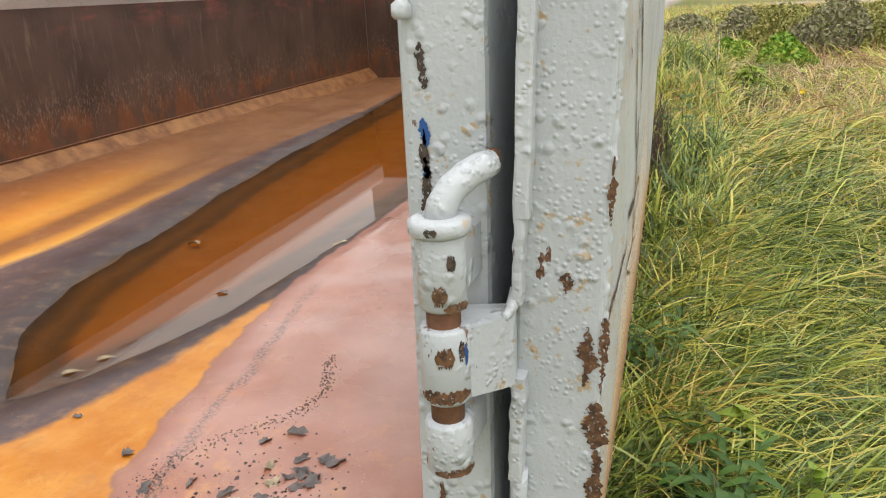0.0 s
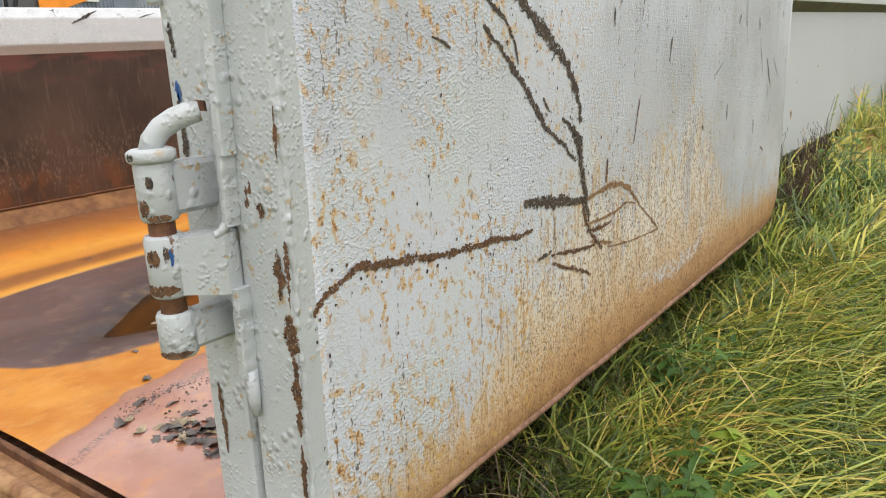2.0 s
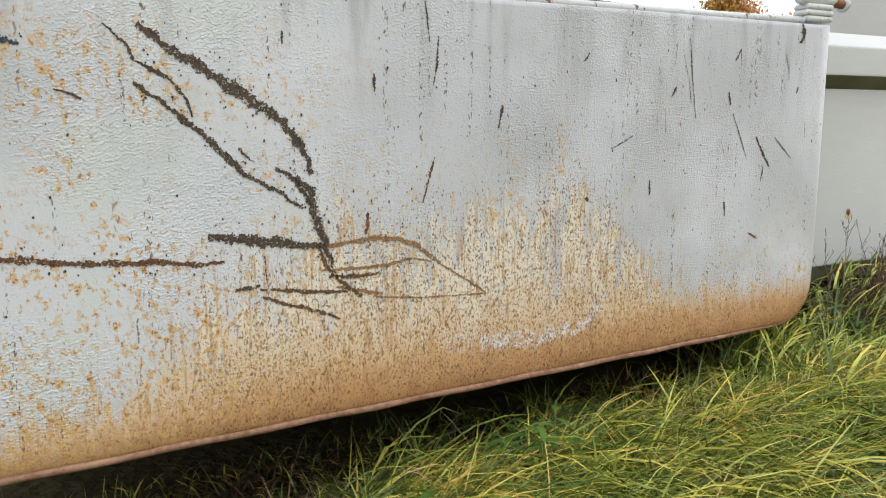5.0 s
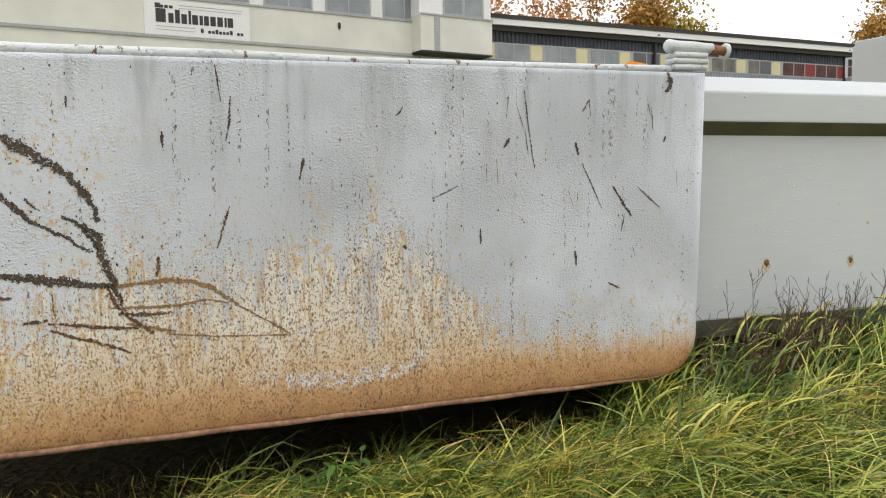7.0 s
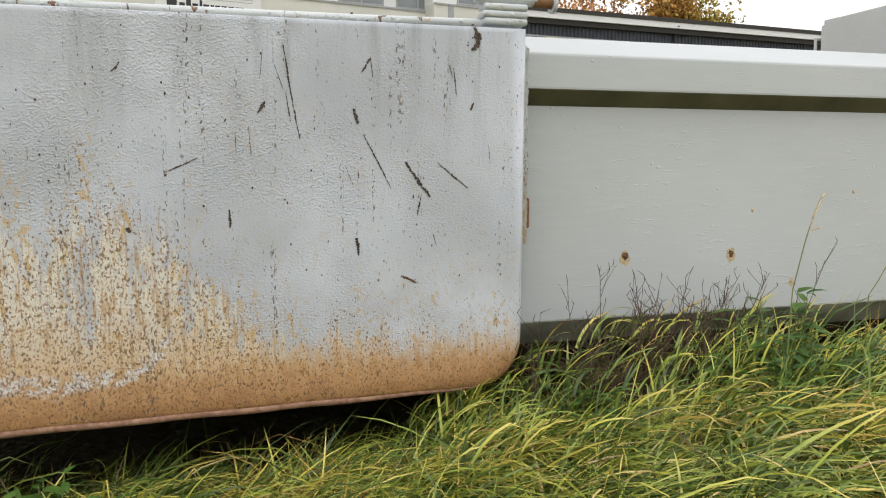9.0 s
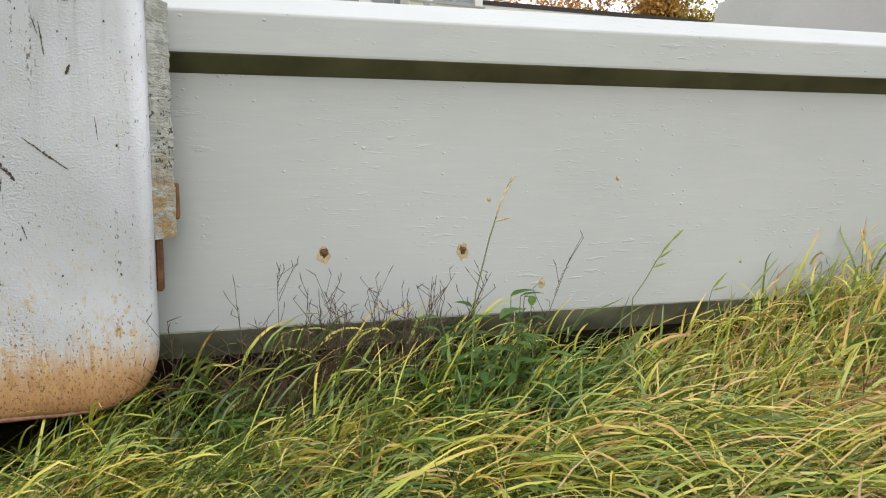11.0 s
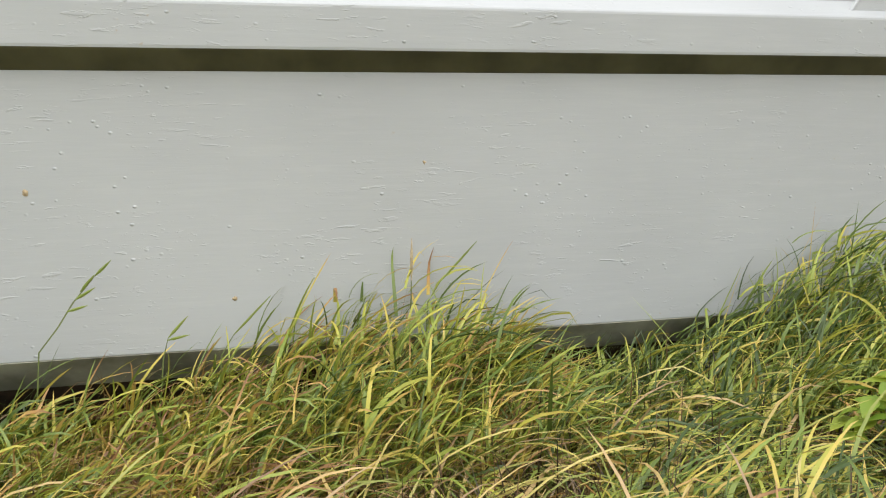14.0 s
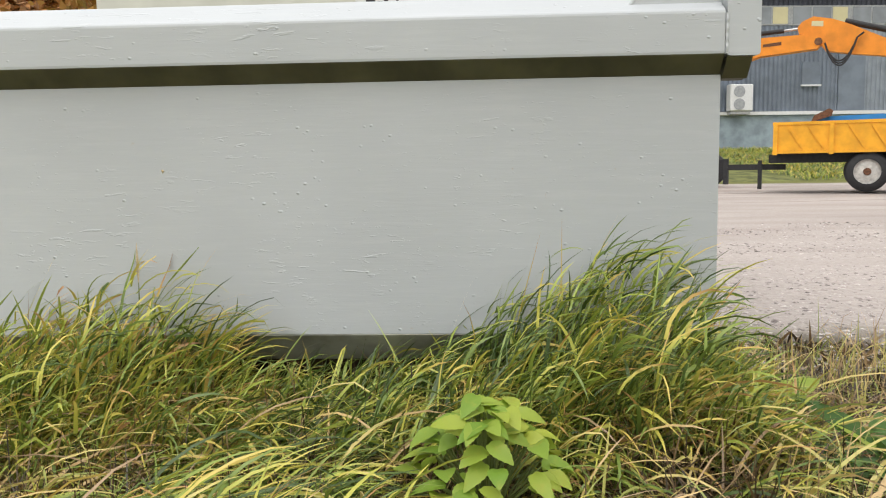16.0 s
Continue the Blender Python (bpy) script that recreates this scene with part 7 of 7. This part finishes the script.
def far_meadow():
    # straight ahead of the first view: nettles, scrub and bushes on the rise
    scrub("herb_patch", 8.3, -0.58, 0.8, 0.22, 0.34, 6000, M_BRIGHT, "bright green nettle patch in the meadow", 3, 0.030)
    scrub("herb_patch", 7.3, -1.02, 0.7, 0.26, 0.34, 6000, M_BRIGHT, "bright green nettle patch in the meadow", 4, 0.030)
    scrub("herb_patch", 4.7, -1.50, 0.55, 0.28, 0.20, 3500, M_DEEPHERB, "deep green leafy patch in the meadow", 8, 0.024)
    for i, (x, y, rx, ry, h) in enumerate(((9.4, -0.95, 0.7, 0.30, 0.60), (8.9, -1.55, 0.8, 0.45, 0.72), (8.3, -2.30, 0.9, 0.55, 0.76), (10.6, -0.75, 0.8, 0.36, 0.62), (10.0, -1.65, 0.9, 0.5, 0.80))):
        scrub("thicket", x, y, rx, ry, h, 7000, M_GREYB if i % 2 else M_SHRUB, "grey-brown and olive low scrub", 60 + i, 0.026)
    scrub("herb_patch", 5.9, -1.5, 0.8, 0.5, 0.16, 1500, M_BRIGHT, "bright green nettle patch in the meadow", 6, 0.03)
    for i, (x, y, rx, ry, h) in enumerate(((12.4, 0.0, 0.9, 0.5, 0.32), (12.0, -1.1, 1.3, 0.8, 0.50), (10.9, -2.2, 1.3, 0.8, 0.50), (13.8, -2.9, 1.6, 1.0, 0.60), (9.6, -2.9, 1.0, 0.8, 0.45), (15.5, -0.8, 1.5, 0.8, 0.40), (12.4, -4.6, 2.0, 1.4, 0.7), (17, -5.5, 3.0, 2.0, 0.9))):
        scrub("thicket", x, y, rx, ry, h, 6000, M_SHRUB if i % 2 else M_GREYB, "olive and grey-brown low scrub", 10 + i, 0.035)
    for i, (x, y, h, c) in enumerate(((38, -3.5, 3.2, 1.6), (44, -9, 4.0, 2.2), (36, -13, 3.6, 2.0), (52, 1.0, 4.4, 2.4), (58, -5, 5.0, 2.6))):
        scrub("thicket", x, y, c * 1.6, c * 1.6, h, 5000, M_SHRUB, "olive and brown roadside thicket", 30 + i, 0.16)
    # blue and grey roll container beyond
    c = thing("blue_skip", (27.0, 3.2, 0.0), "blue and grey steel skip standing in the meadow", "skip")
    part("body", b_prism([(24.9, -0.05), (30.4, -0.05), (30.6, 0.57), (24.7, 0.57)], along_y(1.85, 4.6)), M_BLUEP, c, "bright blue lower half")
    part("upper_body", b_box((24.75, 1.95, 0.571), (30.5, 4.55, 2.1), 0.05), M_CORRL, c, "grey upper half")
    part("ledge", b_box((24.62, 1.80, 0.56), (24.74, 4.65, 0.64), 0.02), M_WHITE, c)
    for y in (2.5, 3.3, 4.1):
        part("rib", b_box((24.66, y, 0.65), (24.745, y + 0.10, 2.05), 0.01), M_CORRG, c)
    b = thing("meter_cabinet", (24.2, 1.55, -0.05), "white meter cabinet on bent white pipe legs", "cabinet")
    part("case", b_box((24.1, 1.30, 0.55), (24.3, 1.78, 1.35), 0.03), M_WHITE, b)
    for y in (1.44, 1.64):
        part("dial", b_tube([(24.098, y, 0.67), (24.08, y, 0.67)], 0.06, 12), M_INK, b)
    part("leg", b_tube([(24.2, 1.52, 0.55), (24.15, 1.45, 0.25), (24.2, 1.35, -0.08)], 0.045, 8), M_WHITE, b)
    part("leg", b_tube([(24.2, 1.78, -0.08), (24.2, 1.78, 0.20), (24.2, 1.62, 0.24)], 0.035, 8), M_WHITE, b)


M_DEEPHERB = leaf_mat("deep_green_leaves", (0.05, 0.12, 0.02), (0.10, 0.20, 0.035), (0.17, 0.27, 0.05))
M_GREYB = leaf_mat("grey_brown_scrub", (0.20, 0.17, 0.12), (0.30, 0.27, 0.16), (0.23, 0.26, 0.09))


# ---- plants by the container ----
def leaf_shape(bm, base, out, up, length, width, fold=0.25, mid=6, teeth=0.10):
    """One serrate leaf with a folded blade."""
    out, up = out.normalized(), up.normalized()
    side = out.cross(up).normalized()
    up = side.cross(out)
    c, l, r = [], [], []
    for i in range(mid + 1):
        s = i / mid
        w = width * 0.5 * math.sin(math.pi * min(1, s * 0.93 + 0.07)) ** 0.75 * (1.15 - 0.4 * s)
        w *= 1 + (teeth if i % 2 else -teeth)
        drop = -0.35 * length * s * s
        p = base + out * length * s + up * drop
        c.append(bm.verts.new(p))
        l.append(bm.verts.new(p + side * w + up * w * fold))
        r.append(bm.verts.new(p - side * w + up * w * fold))
    for i in range(mid):
        bm.faces.new((c[i], c[i + 1], l[i + 1], l[i]))
        bm.faces.new((c[i], r[i], r[i + 1], c[i + 1]))


def leaf_green(name, a, b, yellow=0.4):
    k = Mat(name)
    base = k.mix(k.objrand(), a, b)
    base = k.mix(k.op("MULTIPLY", k.step(k.noise(0.02, 3), 0.5, 0.75), yellow), base, (0.42, 0.38, 0.06))
    k.set(base=base, rough=0.45, spec=0.35, normal=k.bump(k.noise(0.006, 2), 0.001, 0.6))
    tr = k.t.nodes.new("ShaderNodeBsdfTranslucent")
    k.put(tr.inputs["Color"], base)
    mx = k.t.nodes.new("ShaderNodeMixShader")
    mx.inputs[0].default_value = 0.35
    k.t.links.new(k.b.outputs[0], mx.inputs[1])
    k.t.links.new(tr.outputs[0], mx.inputs[2])
    k.t.links.new(mx.outputs[0], k.out.inputs[0])
    return k.m


M_LEAF = leaf_green("raspberry_leaf", (0.19, 0.32, 0.04), (0.42, 0.48, 0.07))
M_HERB = leaf_green("dark_herb_leaf", (0.045, 0.105, 0.022), (0.095, 0.19, 0.035), 0.15)
M_STEM = plain("green_stem", (0.16, 0.20, 0.06), 0.6)
M_DRY = plain("dry_brown_stalk", (0.10, 0.065, 0.045), 0.9, 0, 0.3, 0.05)
M_FLOWER = plain("yellow_petals", (0.75, 0.55, 0.02), 0.6)


def raspberry(x, y, h, seed, n=26, spread=0.17, size=0.046):
    rng = random.Random(seed)
    z = float(ground_z(x, y))
    p = thing("raspberry_plant", (x, y, z), "low raspberry plant with light yellow-green toothed leaves", "plant")
    for i in range(n):
        a = rng.uniform(0, 6.28)
        rr = spread * math.sqrt(rng.random()) * (1.0 if i > 2 else 0.3)
        hz = h * (1 - 0.55 * (rr / spread) ** 1.5) * rng.uniform(0.75, 1.0)
        b = Vector((x + rr * math.cos(a), y + rr * math.sin(a), z + hz))
        o = Vector((math.cos(a + rng.uniform(-0.9, 0.9)), math.sin(a + rng.uniform(-0.9, 0.9)), rng.uniform(-0.25, 0.35)))
        foot = b - o * 0.025 - Vector((0, 0, 0.002))
        part("stalk", b_tube([(x, y, z), ((x + foot.x) / 2, (y + foot.y) / 2, z + (foot.z - z) * 0.62), tuple(foot)], 0.0018, 5), M_STEM, p)
        k = bmesh.new()
        leaf_shape(k, b - o * 0.025, o, Vector((rng.uniform(-0.4, 0.4), -0.3 + rng.uniform(-0.3, 0.3), 1)), size * rng.uniform(0.75, 1.25), size * rng.uniform(0.55, 0.75), 0.28, 14, 0.05)
        part("leaf", k, M_LEAF, p, "", True)


def herb(x, y, h, n, seed, label="dark green leafy weed by the container", r0=0.16, size=1.0):
    """Sprigs of narrow leaves: each sprig one part, stem and leaves in two materials."""
    rng = random.Random(seed)
    z = float(ground_z(x, y))
    p = thing("leafy_weed", (x, y, z), label, "weed")
    for i in range(n):
        a = rng.uniform(0, 6.28)
        r = r0 * math.sqrt(rng.random())
        hh = h * rng.uniform(0.5, 1) * (1 - 0.5 * (r / r0) ** 2)
        foot = Vector((x + 0.6 * r * math.cos(a), y + 0.4 * r * math.sin(a), z))
        tip = Vector((x + 1.2 * r * math.cos(a), y + 0.8 * r * math.sin(a), z + hh))
        stem = part("stem", b_tube([foot, foot.lerp(tip, 0.6) + Vector((0, 0, 0.02)), tip], [0.0022, 0.0018, 0.001], 4, None, False), M_STEM, p)
        for j in range(9):
            q = 0.35 + 0.65 * j / 8
            b = foot.lerp(tip, q)
            aa = j * 2.4 + a
            o = Vector((math.cos(aa), math.sin(aa), rng.uniform(0.0, 0.6)))
            k = bmesh.new()
            leaf_shape(k, b, o, Vector((0, -0.15, 1)), size * rng.uniform(0.045, 0.075) * (1.15 - 0.4 * q), size * rng.uniform(0.012, 0.020), 0.2, 4)
            part("leaf", k, M_HERB, stem, "", True)


def dock(x, y, n, seed, size=0.13):
    """A rosette of broad leaves, green to yellow."""
    rng = random.Random(seed)
    z = float(ground_z(x, y))
    p = thing("dock_plant", (x, y, z), "broad-leaved dock rosette, green going yellow", "weed", "dock plants")
    for i in range(n):
        a = 6.283 * i / n + rng.uniform(-0.4, 0.4)
        k = bmesh.new()
        o = Vector((math.cos(a), math.sin(a), rng.uniform(0.25, 1.1)))
        leaf_shape(k, Vector((x + 0.02 * math.cos(a), y + 0.02 * math.sin(a), z + rng.uniform(0.02, 0.08))), o, Vector((rng.uniform(-0.3, 0.3), -0.3, 1)), size * rng.uniform(0.6, 1.2), size * rng.uniform(0.35, 0.55), 0.2, 8, 0.04)
        part("leaf", k, M_LEAF if rng.random() < 0.6 else M_HERB, p, "", True)


def pebbles():
    """Loose stones on the near edge of the yard."""
    rg = np.random.default_rng(41)
    n = 22000
    x = 5.3 + 7.0 * rg.random(n) ** 1.5
    y = 0.55 + 6.0 * rg.random(n) ** 2.0
    r = 0.004 + 0.013 * rg.random(n) ** 2.5
    z = ground_z(x, y)
    base = np.array([(1, 0, 0.1), (0, 1, 0), (-1, 0, 0.15), (0, -1, 0.05), (0.2, 0.1, 0.42), (0, 0, -0.5)], float)
    V = base[None] * (r[:, None] * rg.uniform(0.6, 1.3, (n, 6)))[:, :, None]
    a = rg.uniform(0, 6.28, n)
    c, s = np.cos(a)[:, None], np.sin(a)[:, None]
    V = np.stack([V[:, :, 0] * c - V[:, :, 1] * s, V[:, :, 0] * s + V[:, :, 1] * c, V[:, :, 2]], -1) + np.stack([x, y, z], -1)[:, None]
    F = np.array([(0, 1, 4), (1, 2, 4), (2, 3, 4), (3, 0, 4), (1, 0, 5), (2, 1, 5), (3, 2, 5), (0, 3, 5)])
    me = bpy.data.meshes.new("pebbles")
    me.from_pydata(V.reshape(-1, 3).tolist(), [], (np.arange(n)[:, None, None] * 6 + F[None]).reshape(-1, 3).tolist())
    me.materials.append(M_PEBBLE)
    tagged(new("pebbles", me), "loose grey and pink stones on the gravel", "pebbles", kind="stuff")


M_PEBBLE = leaf_mat("mixed_pebbles", (0.17, 0.145, 0.135), (0.42, 0.37, 0.35), (0.62, 0.57, 0.54))


def dry_weed(x, y, h, n, seed):
    rng = random.Random(seed)
    z = float(ground_z(x, y))
    p = thing("dry_weed", (x, y, z), "dead brown branching weed against the steel side", "weed")
    for i in range(n):
        bx, a = x + rng.gauss(0, 0.13), rng.gauss(0, 0.45)
        hh = h * (0.45 + 0.75 * rng.random() ** 1.6)
        base = Vector((bx, y + rng.uniform(-0.05, 0.03), z))
        tip = base + Vector((math.sin(a) * hh * 0.7, rng.uniform(-0.05, 0.04), hh))
        k = b_tube([base, base.lerp(tip, 0.5) + Vector((rng.uniform(-0.02, 0.02), 0, 0)), tip], [0.0017, 0.0012, 0.0007], 4)
        for j in range(14):
            q = base.lerp(tip, rng.uniform(0.3, 0.98))
            w = q + Vector((rng.gauss(0, 0.032), rng.uniform(-0.03, 0.03), rng.uniform(0.01, 0.08)))
            b_tube([q, w], [0.0009, 0.0006], 3, k, False)
            b_tube([w, w + Vector((rng.gauss(0, 0.010), 0, rng.uniform(0.004, 0.022)))], [0.0013, 0.0006], 3, k, False)
        part("stalk", k, M_DRY, p)


def tall_blades():
    """Single long blades standing against the paint."""
    rg = np.random.default_rng(77)
    spots = [(2.32, 0.36), (2.45, 0.30), (2.72, 0.46), (2.86, 0.44), (2.93, 0.48), (3.06, 0.50), (3.15, 0.42), (3.62, 0.38), (3.68, 0.34), (3.85, 0.33), (4.05, 0.50), (4.18, 0.52), (4.32, 0.46), (4.42, 0.38), (4.96, 0.48), (5.08, 0.56), (5.16, 0.66), (5.24, 0.60), (5.32, 0.56), (5.40, 0.64), (5.46, 0.52), (5.50, 0.44)]
    for i, (x, L) in enumerate(spots):
        m = 2
        L *= 0.85
        px = x + rg.normal(0, 0.03, m) - 0.08
        py = -0.10 + rg.normal(0, 0.03, m)
        blades("tall_grass_blade", M_GRASS, "single tall grass blade before grey steel", px, py, L * rg.uniform(0.75, 1.05, m), rg.uniform(0.0025, 0.0048, m), np.abs(rg.normal(0.40, 0.22, m)) + 0.05, rg.normal(0.2, 0.9, m), segs=6)


def seed_grass(name, label, rows, y, heads, material, width=0.0075):
    """One flowering culm standing against the paint, its seed heads parts of it."""
    p = thing(name, (rows[0][0], y, float(ground_z(rows[0][0], y))), label, "grass")
    foot = (rows[0][0] - 0.03, y - 0.01, float(ground_z(rows[0][0], y)) - 0.01)
    part("culm", b_tube([foot] + [(x, y, z) for x, z in rows], [0.0016] * len(rows) + [0.0008], 5), M_STEM, p)
    for x, z, dx, dz in heads:
        a, b = Vector((x, y - 0.001, z)), Vector((x + dx, y - 0.006, z + dz))
        part("seed_head", b_tube([a, a.lerp(b, 0.3), a.lerp(b, 0.65), b], [0.001, width * 0.45, width * 0.38, 0.0006], 6), material, p)


def seed_grasses():
    green = "green flowering grass stem before grey steel"
    tan = "dry grass stem with a pale tan seed head"
    seed_grass("seed_grass", green, [(3.464, 0.231), (3.502, 0.279), (3.535, 0.330), (3.579, 0.382)], -0.06, [(3.579, 0.382, 0.034, 0.032), (3.540, 0.336, 0.040, 0.024), (3.522, 0.312, 0.042, 0.012), (3.550, 0.352, 0.030, 0.034)], M_TUFT)
    seed_grass("seed_grass", green, [(3.702, 0.200), (3.714, 0.245)], -0.06, [(3.714, 0.245, 0.042, 0.045), (3.712, 0.240, 0.046, 0.010)], M_TUFT)
    seed_grass("seed_grass", tan, [(2.903, 0.318), (2.934, 0.434), (2.959, 0.509), (2.982, 0.558)], -0.38, [(2.948, 0.478, 0.008, 0.028), (2.956, 0.502, 0.010, 0.024), (2.966, 0.524, 0.013, 0.021), (2.976, 0.546, 0.014, 0.016), (2.945, 0.468, 0.036, 0.008)], M_TAN, 0.006)
    seed_grass("seed_grass", tan, [(4.232, 0.300), (4.233, 0.350)], -0.06, [(4.233, 0.340, 0.002, 0.095)], M_TAN, 0.008)
    seed_grass("seed_grass", green, [(4.270, 0.290), (4.300, 0.335)], -0.06, [(4.300, 0.335, 0.084, 0.088)], M_TUFT, 0.006)
    seed_grass("seed_grass", green, [(3.820, 0.200), (3.846, 0.242)], -0.06, [(3.846, 0.242, 0.081, 0.082)], M_TUFT, 0.006)


M_TAN = plain("tan_seed_husk", (0.55, 0.45, 0.30), 0.8, 0, 0.2, 0.01)
seed_grasses()


def flowers():
    rng = random.Random(12)
    for x, y in ((4.24, -0.86), (4.27, -0.88)):
        z = float(ground_z(x, y)) + 0.16
        p = thing("tansy", (x, y, z - 0.16), "small yellow tansy flower in the grass", "flower")
        part("stem", b_tube([(x, y, z - 0.16), (x + 0.01, y, z)], 0.0018, 5), M_STEM, p)
        for i in range(5):
            c = Vector((x + rng.uniform(-0.014, 0.014), y + rng.uniform(-0.014, 0.014), z + rng.uniform(-0.006, 0.008)))
            part("flower_head", b_tube([c, c + Vector((0, 0, 0.008))], [0.008, 0.0065], 8), M_FLOWER, p)


def litter():
    """Leaves and flakes lying on the container floor."""
    rng = random.Random(21)
    mats = (M_SOGGY, M_SOGGY, M_SOGGY, M_SOGGY, M_PALELEAF)
    for i in range(84):
        if i < 76:
            x, y = 0.01 + abs(rng.gauss(0, 0.09)), 0.23 + rng.gauss(0, 0.07)
        else:
            x, y = rng.uniform(0.1, 1.6), rng.uniform(0.2, 1.9)
        if y < 0.15 or y > 2.2:
            continue
        z = max(floor_z(x, y), pool_level(x, y)) + 0.0015
        k = bmesh.new()
        a = rng.uniform(0, 6.28)
        leaf_shape(k, Vector((x, y, z)), Vector((math.cos(a), math.sin(a), 0.12)), Vector((rng.uniform(-0.2, 0.2), rng.uniform(-0.2, 0.2), 1)), rng.uniform(0.014, 0.058), rng.uniform(0.010, 0.030), rng.uniform(0.2, 0.8), 6, 0.3)
        solo("fallen_leaf", k, rng.choice(mats), "sodden grey-brown fallen leaf on the rusty floor", "leaf", "leaves on the floor", smooth=True)
    for x, y in ((0.40, 0.935), (0.475, 0.905)):
        k = bmesh.new()
        leaf_shape(k, Vector((x, y, pool_level(x) + 0.003)), Vector((0.9, -0.4, 0.05)), Vector((0, 0, 1)), 0.05, 0.022, 0.1, 5)
        solo("fallen_leaf", k, M_PALELEAF, "pale leaf floating at the pool's edge", "leaf", "leaves on the floor", smooth=True)
    V, F = [], []
    for i in range(760):
        s = rng.random()
        if i < 560:
            x, y = 0.02 + 0.55 * s + rng.gauss(0, 0.012), 0.44 - 0.10 * s + 0.05 * math.sin(s * 7) + rng.gauss(0, 0.006 + 0.016 * (1 - s) ** 2)
        else:
            x, y = 0.05 + abs(rng.gauss(0, 0.10)), 0.26 + rng.gauss(0, 0.09)
        if y < 0.14:
            continue
        z = max(floor_z(x, y), pool_level(x, y))
        r = rng.uniform(0.0008, 0.0030) * (1.6 if i > 560 else 1)
        a = rng.uniform(0, 6.28)
        n = len(V)
        V += [(x + r * math.cos(a + q), y + r * math.sin(a + q), z) for q in (0, 2.1, 4.2)] + [(x, y, z + r * 0.8)]
        F += [(n, n + 1, n + 3), (n + 1, n + 2, n + 3), (n + 2, n, n + 3)]
    me = bpy.data.meshes.new("debris")
    me.from_pydata(V, [], F)
    me.materials.append(M_SOGGY)
    tagged(new("debris", me), "dark crumbs of rust and soil on the wet floor", "debris", kind="stuff")


M_SOGGY = plain("sodden_leaf", (0.115, 0.092, 0.084), 0.35, 0, 0.35, 0.02, 0.001, 0.5)
M_PALELEAF = plain("pale_dead_leaf", (0.38, 0.30, 0.19), 0.5, 0, 0.3, 0.02)


def rust_spots():
    """Small burst rust blisters on the container side."""
    rng = random.Random(5)
    for x, z, r in ((2.643, 0.375, 0.014), (3.0, 0.373, 0.014), (3.223, 0.279, 0.0085), (3.446, 0.553, 0.008), (3.073, 0.50, 0.008), (4.28, 0.60, 0.006), (3.85, 0.31, 0.007)):
        k = bmesh.new()
        c = k.verts.new((x, -0.0035, z))
        ring = [k.verts.new((x + r * rng.uniform(0.45, 1.0) * math.cos(a), -0.0008, z + r * rng.uniform(0.45, 1.1) * math.sin(a))) for a in [6.283 * i / 12 for i in range(12)]]
        for i in range(12):
            k.faces.new((c, ring[i], ring[(i + 1) % 12]))
        solo("rust_blister", k, M_CHIPB if r > 0.01 else M_STAIN, "burst rust blister on grey paint", "rust spot", "rust blisters")
        if r > 0.008:
            k = bmesh.new()
            ring = [k.verts.new((x + r * 1.5 * rng.uniform(0.6, 1.0) * math.cos(a), -0.0005, z - r * 0.5 + r * 1.9 * rng.uniform(0.6, 1.0) * math.sin(a))) for a in [6.283 * i / 14 for i in range(14)]]
            k.faces.new(ring)
            solo("rust_stain", k, M_STAIN, "ochre rust run on grey paint", "rust spot", "rust blisters")


M_STAIN = plain("ochre_stain", (0.47, 0.37, 0.23), 0.6, 0, 0.15, 0.01)
office()
workshop()
trailer()
excavator()
trees()
far_meadow()
raspberry(5.05, -0.62, 0.262, 2, 80, 0.135, 0.050)
raspberry(0.84, -0.46, 0.20, 6, 12, 0.07)
raspberry(0.28, -0.24, 0.23, 8, 12, 0.05, 0.036)
raspberry(0.68, -0.60, 0.18, 7, 12, 0.08)
herb(3.02, -0.24, 0.42, 46, 1, r0=0.20, size=1.25)
herb(3.14, -0.34, 0.22, 9, 9, r0=0.14)
herb(2.75, -0.38, 0.26, 14, 7, r0=0.18)
herb(2.42, -0.28, 0.26, 16, 2)
herb(1.55, -0.34, 0.17, 14, 3)
herb(0.75, -0.44, 0.17, 14, 4, r0=0.2)
herb(0.40, -0.50, 0.15, 10, 8, r0=0.2)
herb(0.16, -0.44, 0.26, 16, 14, r0=0.16, size=1.35)
herb(0.42, -0.42, 0.25, 20, 15, r0=0.18, size=1.35)
herb(0.66, -0.42, 0.22, 14, 17, r0=0.16, size=1.25)
herb(1.15, -0.30, 0.24, 14, 16, r0=0.18)
herb(5.80, -0.45, 0.16, 12, 5)
dry_weed(2.68, -0.12, 0.38, 70, 3)
dry_weed(2.47, -0.14, 0.34, 20, 4)
dry_weed(2.92, -0.10, 0.40, 12, 5)
for i, (x, y, n) in enumerate(((5.78, -0.42, 9), (6.05, -0.62, 8), (6.30, -0.25, 8), (5.72, -0.85, 8), (6.60, -0.70, 7), (6.15, -1.05, 7), (5.66, -0.15, 6), (6.7, -0.1, 6))):
    dock(x, y, n, 50 + i)
pebbles()
tall_blades()
flowers()
litter()
rust_spots()
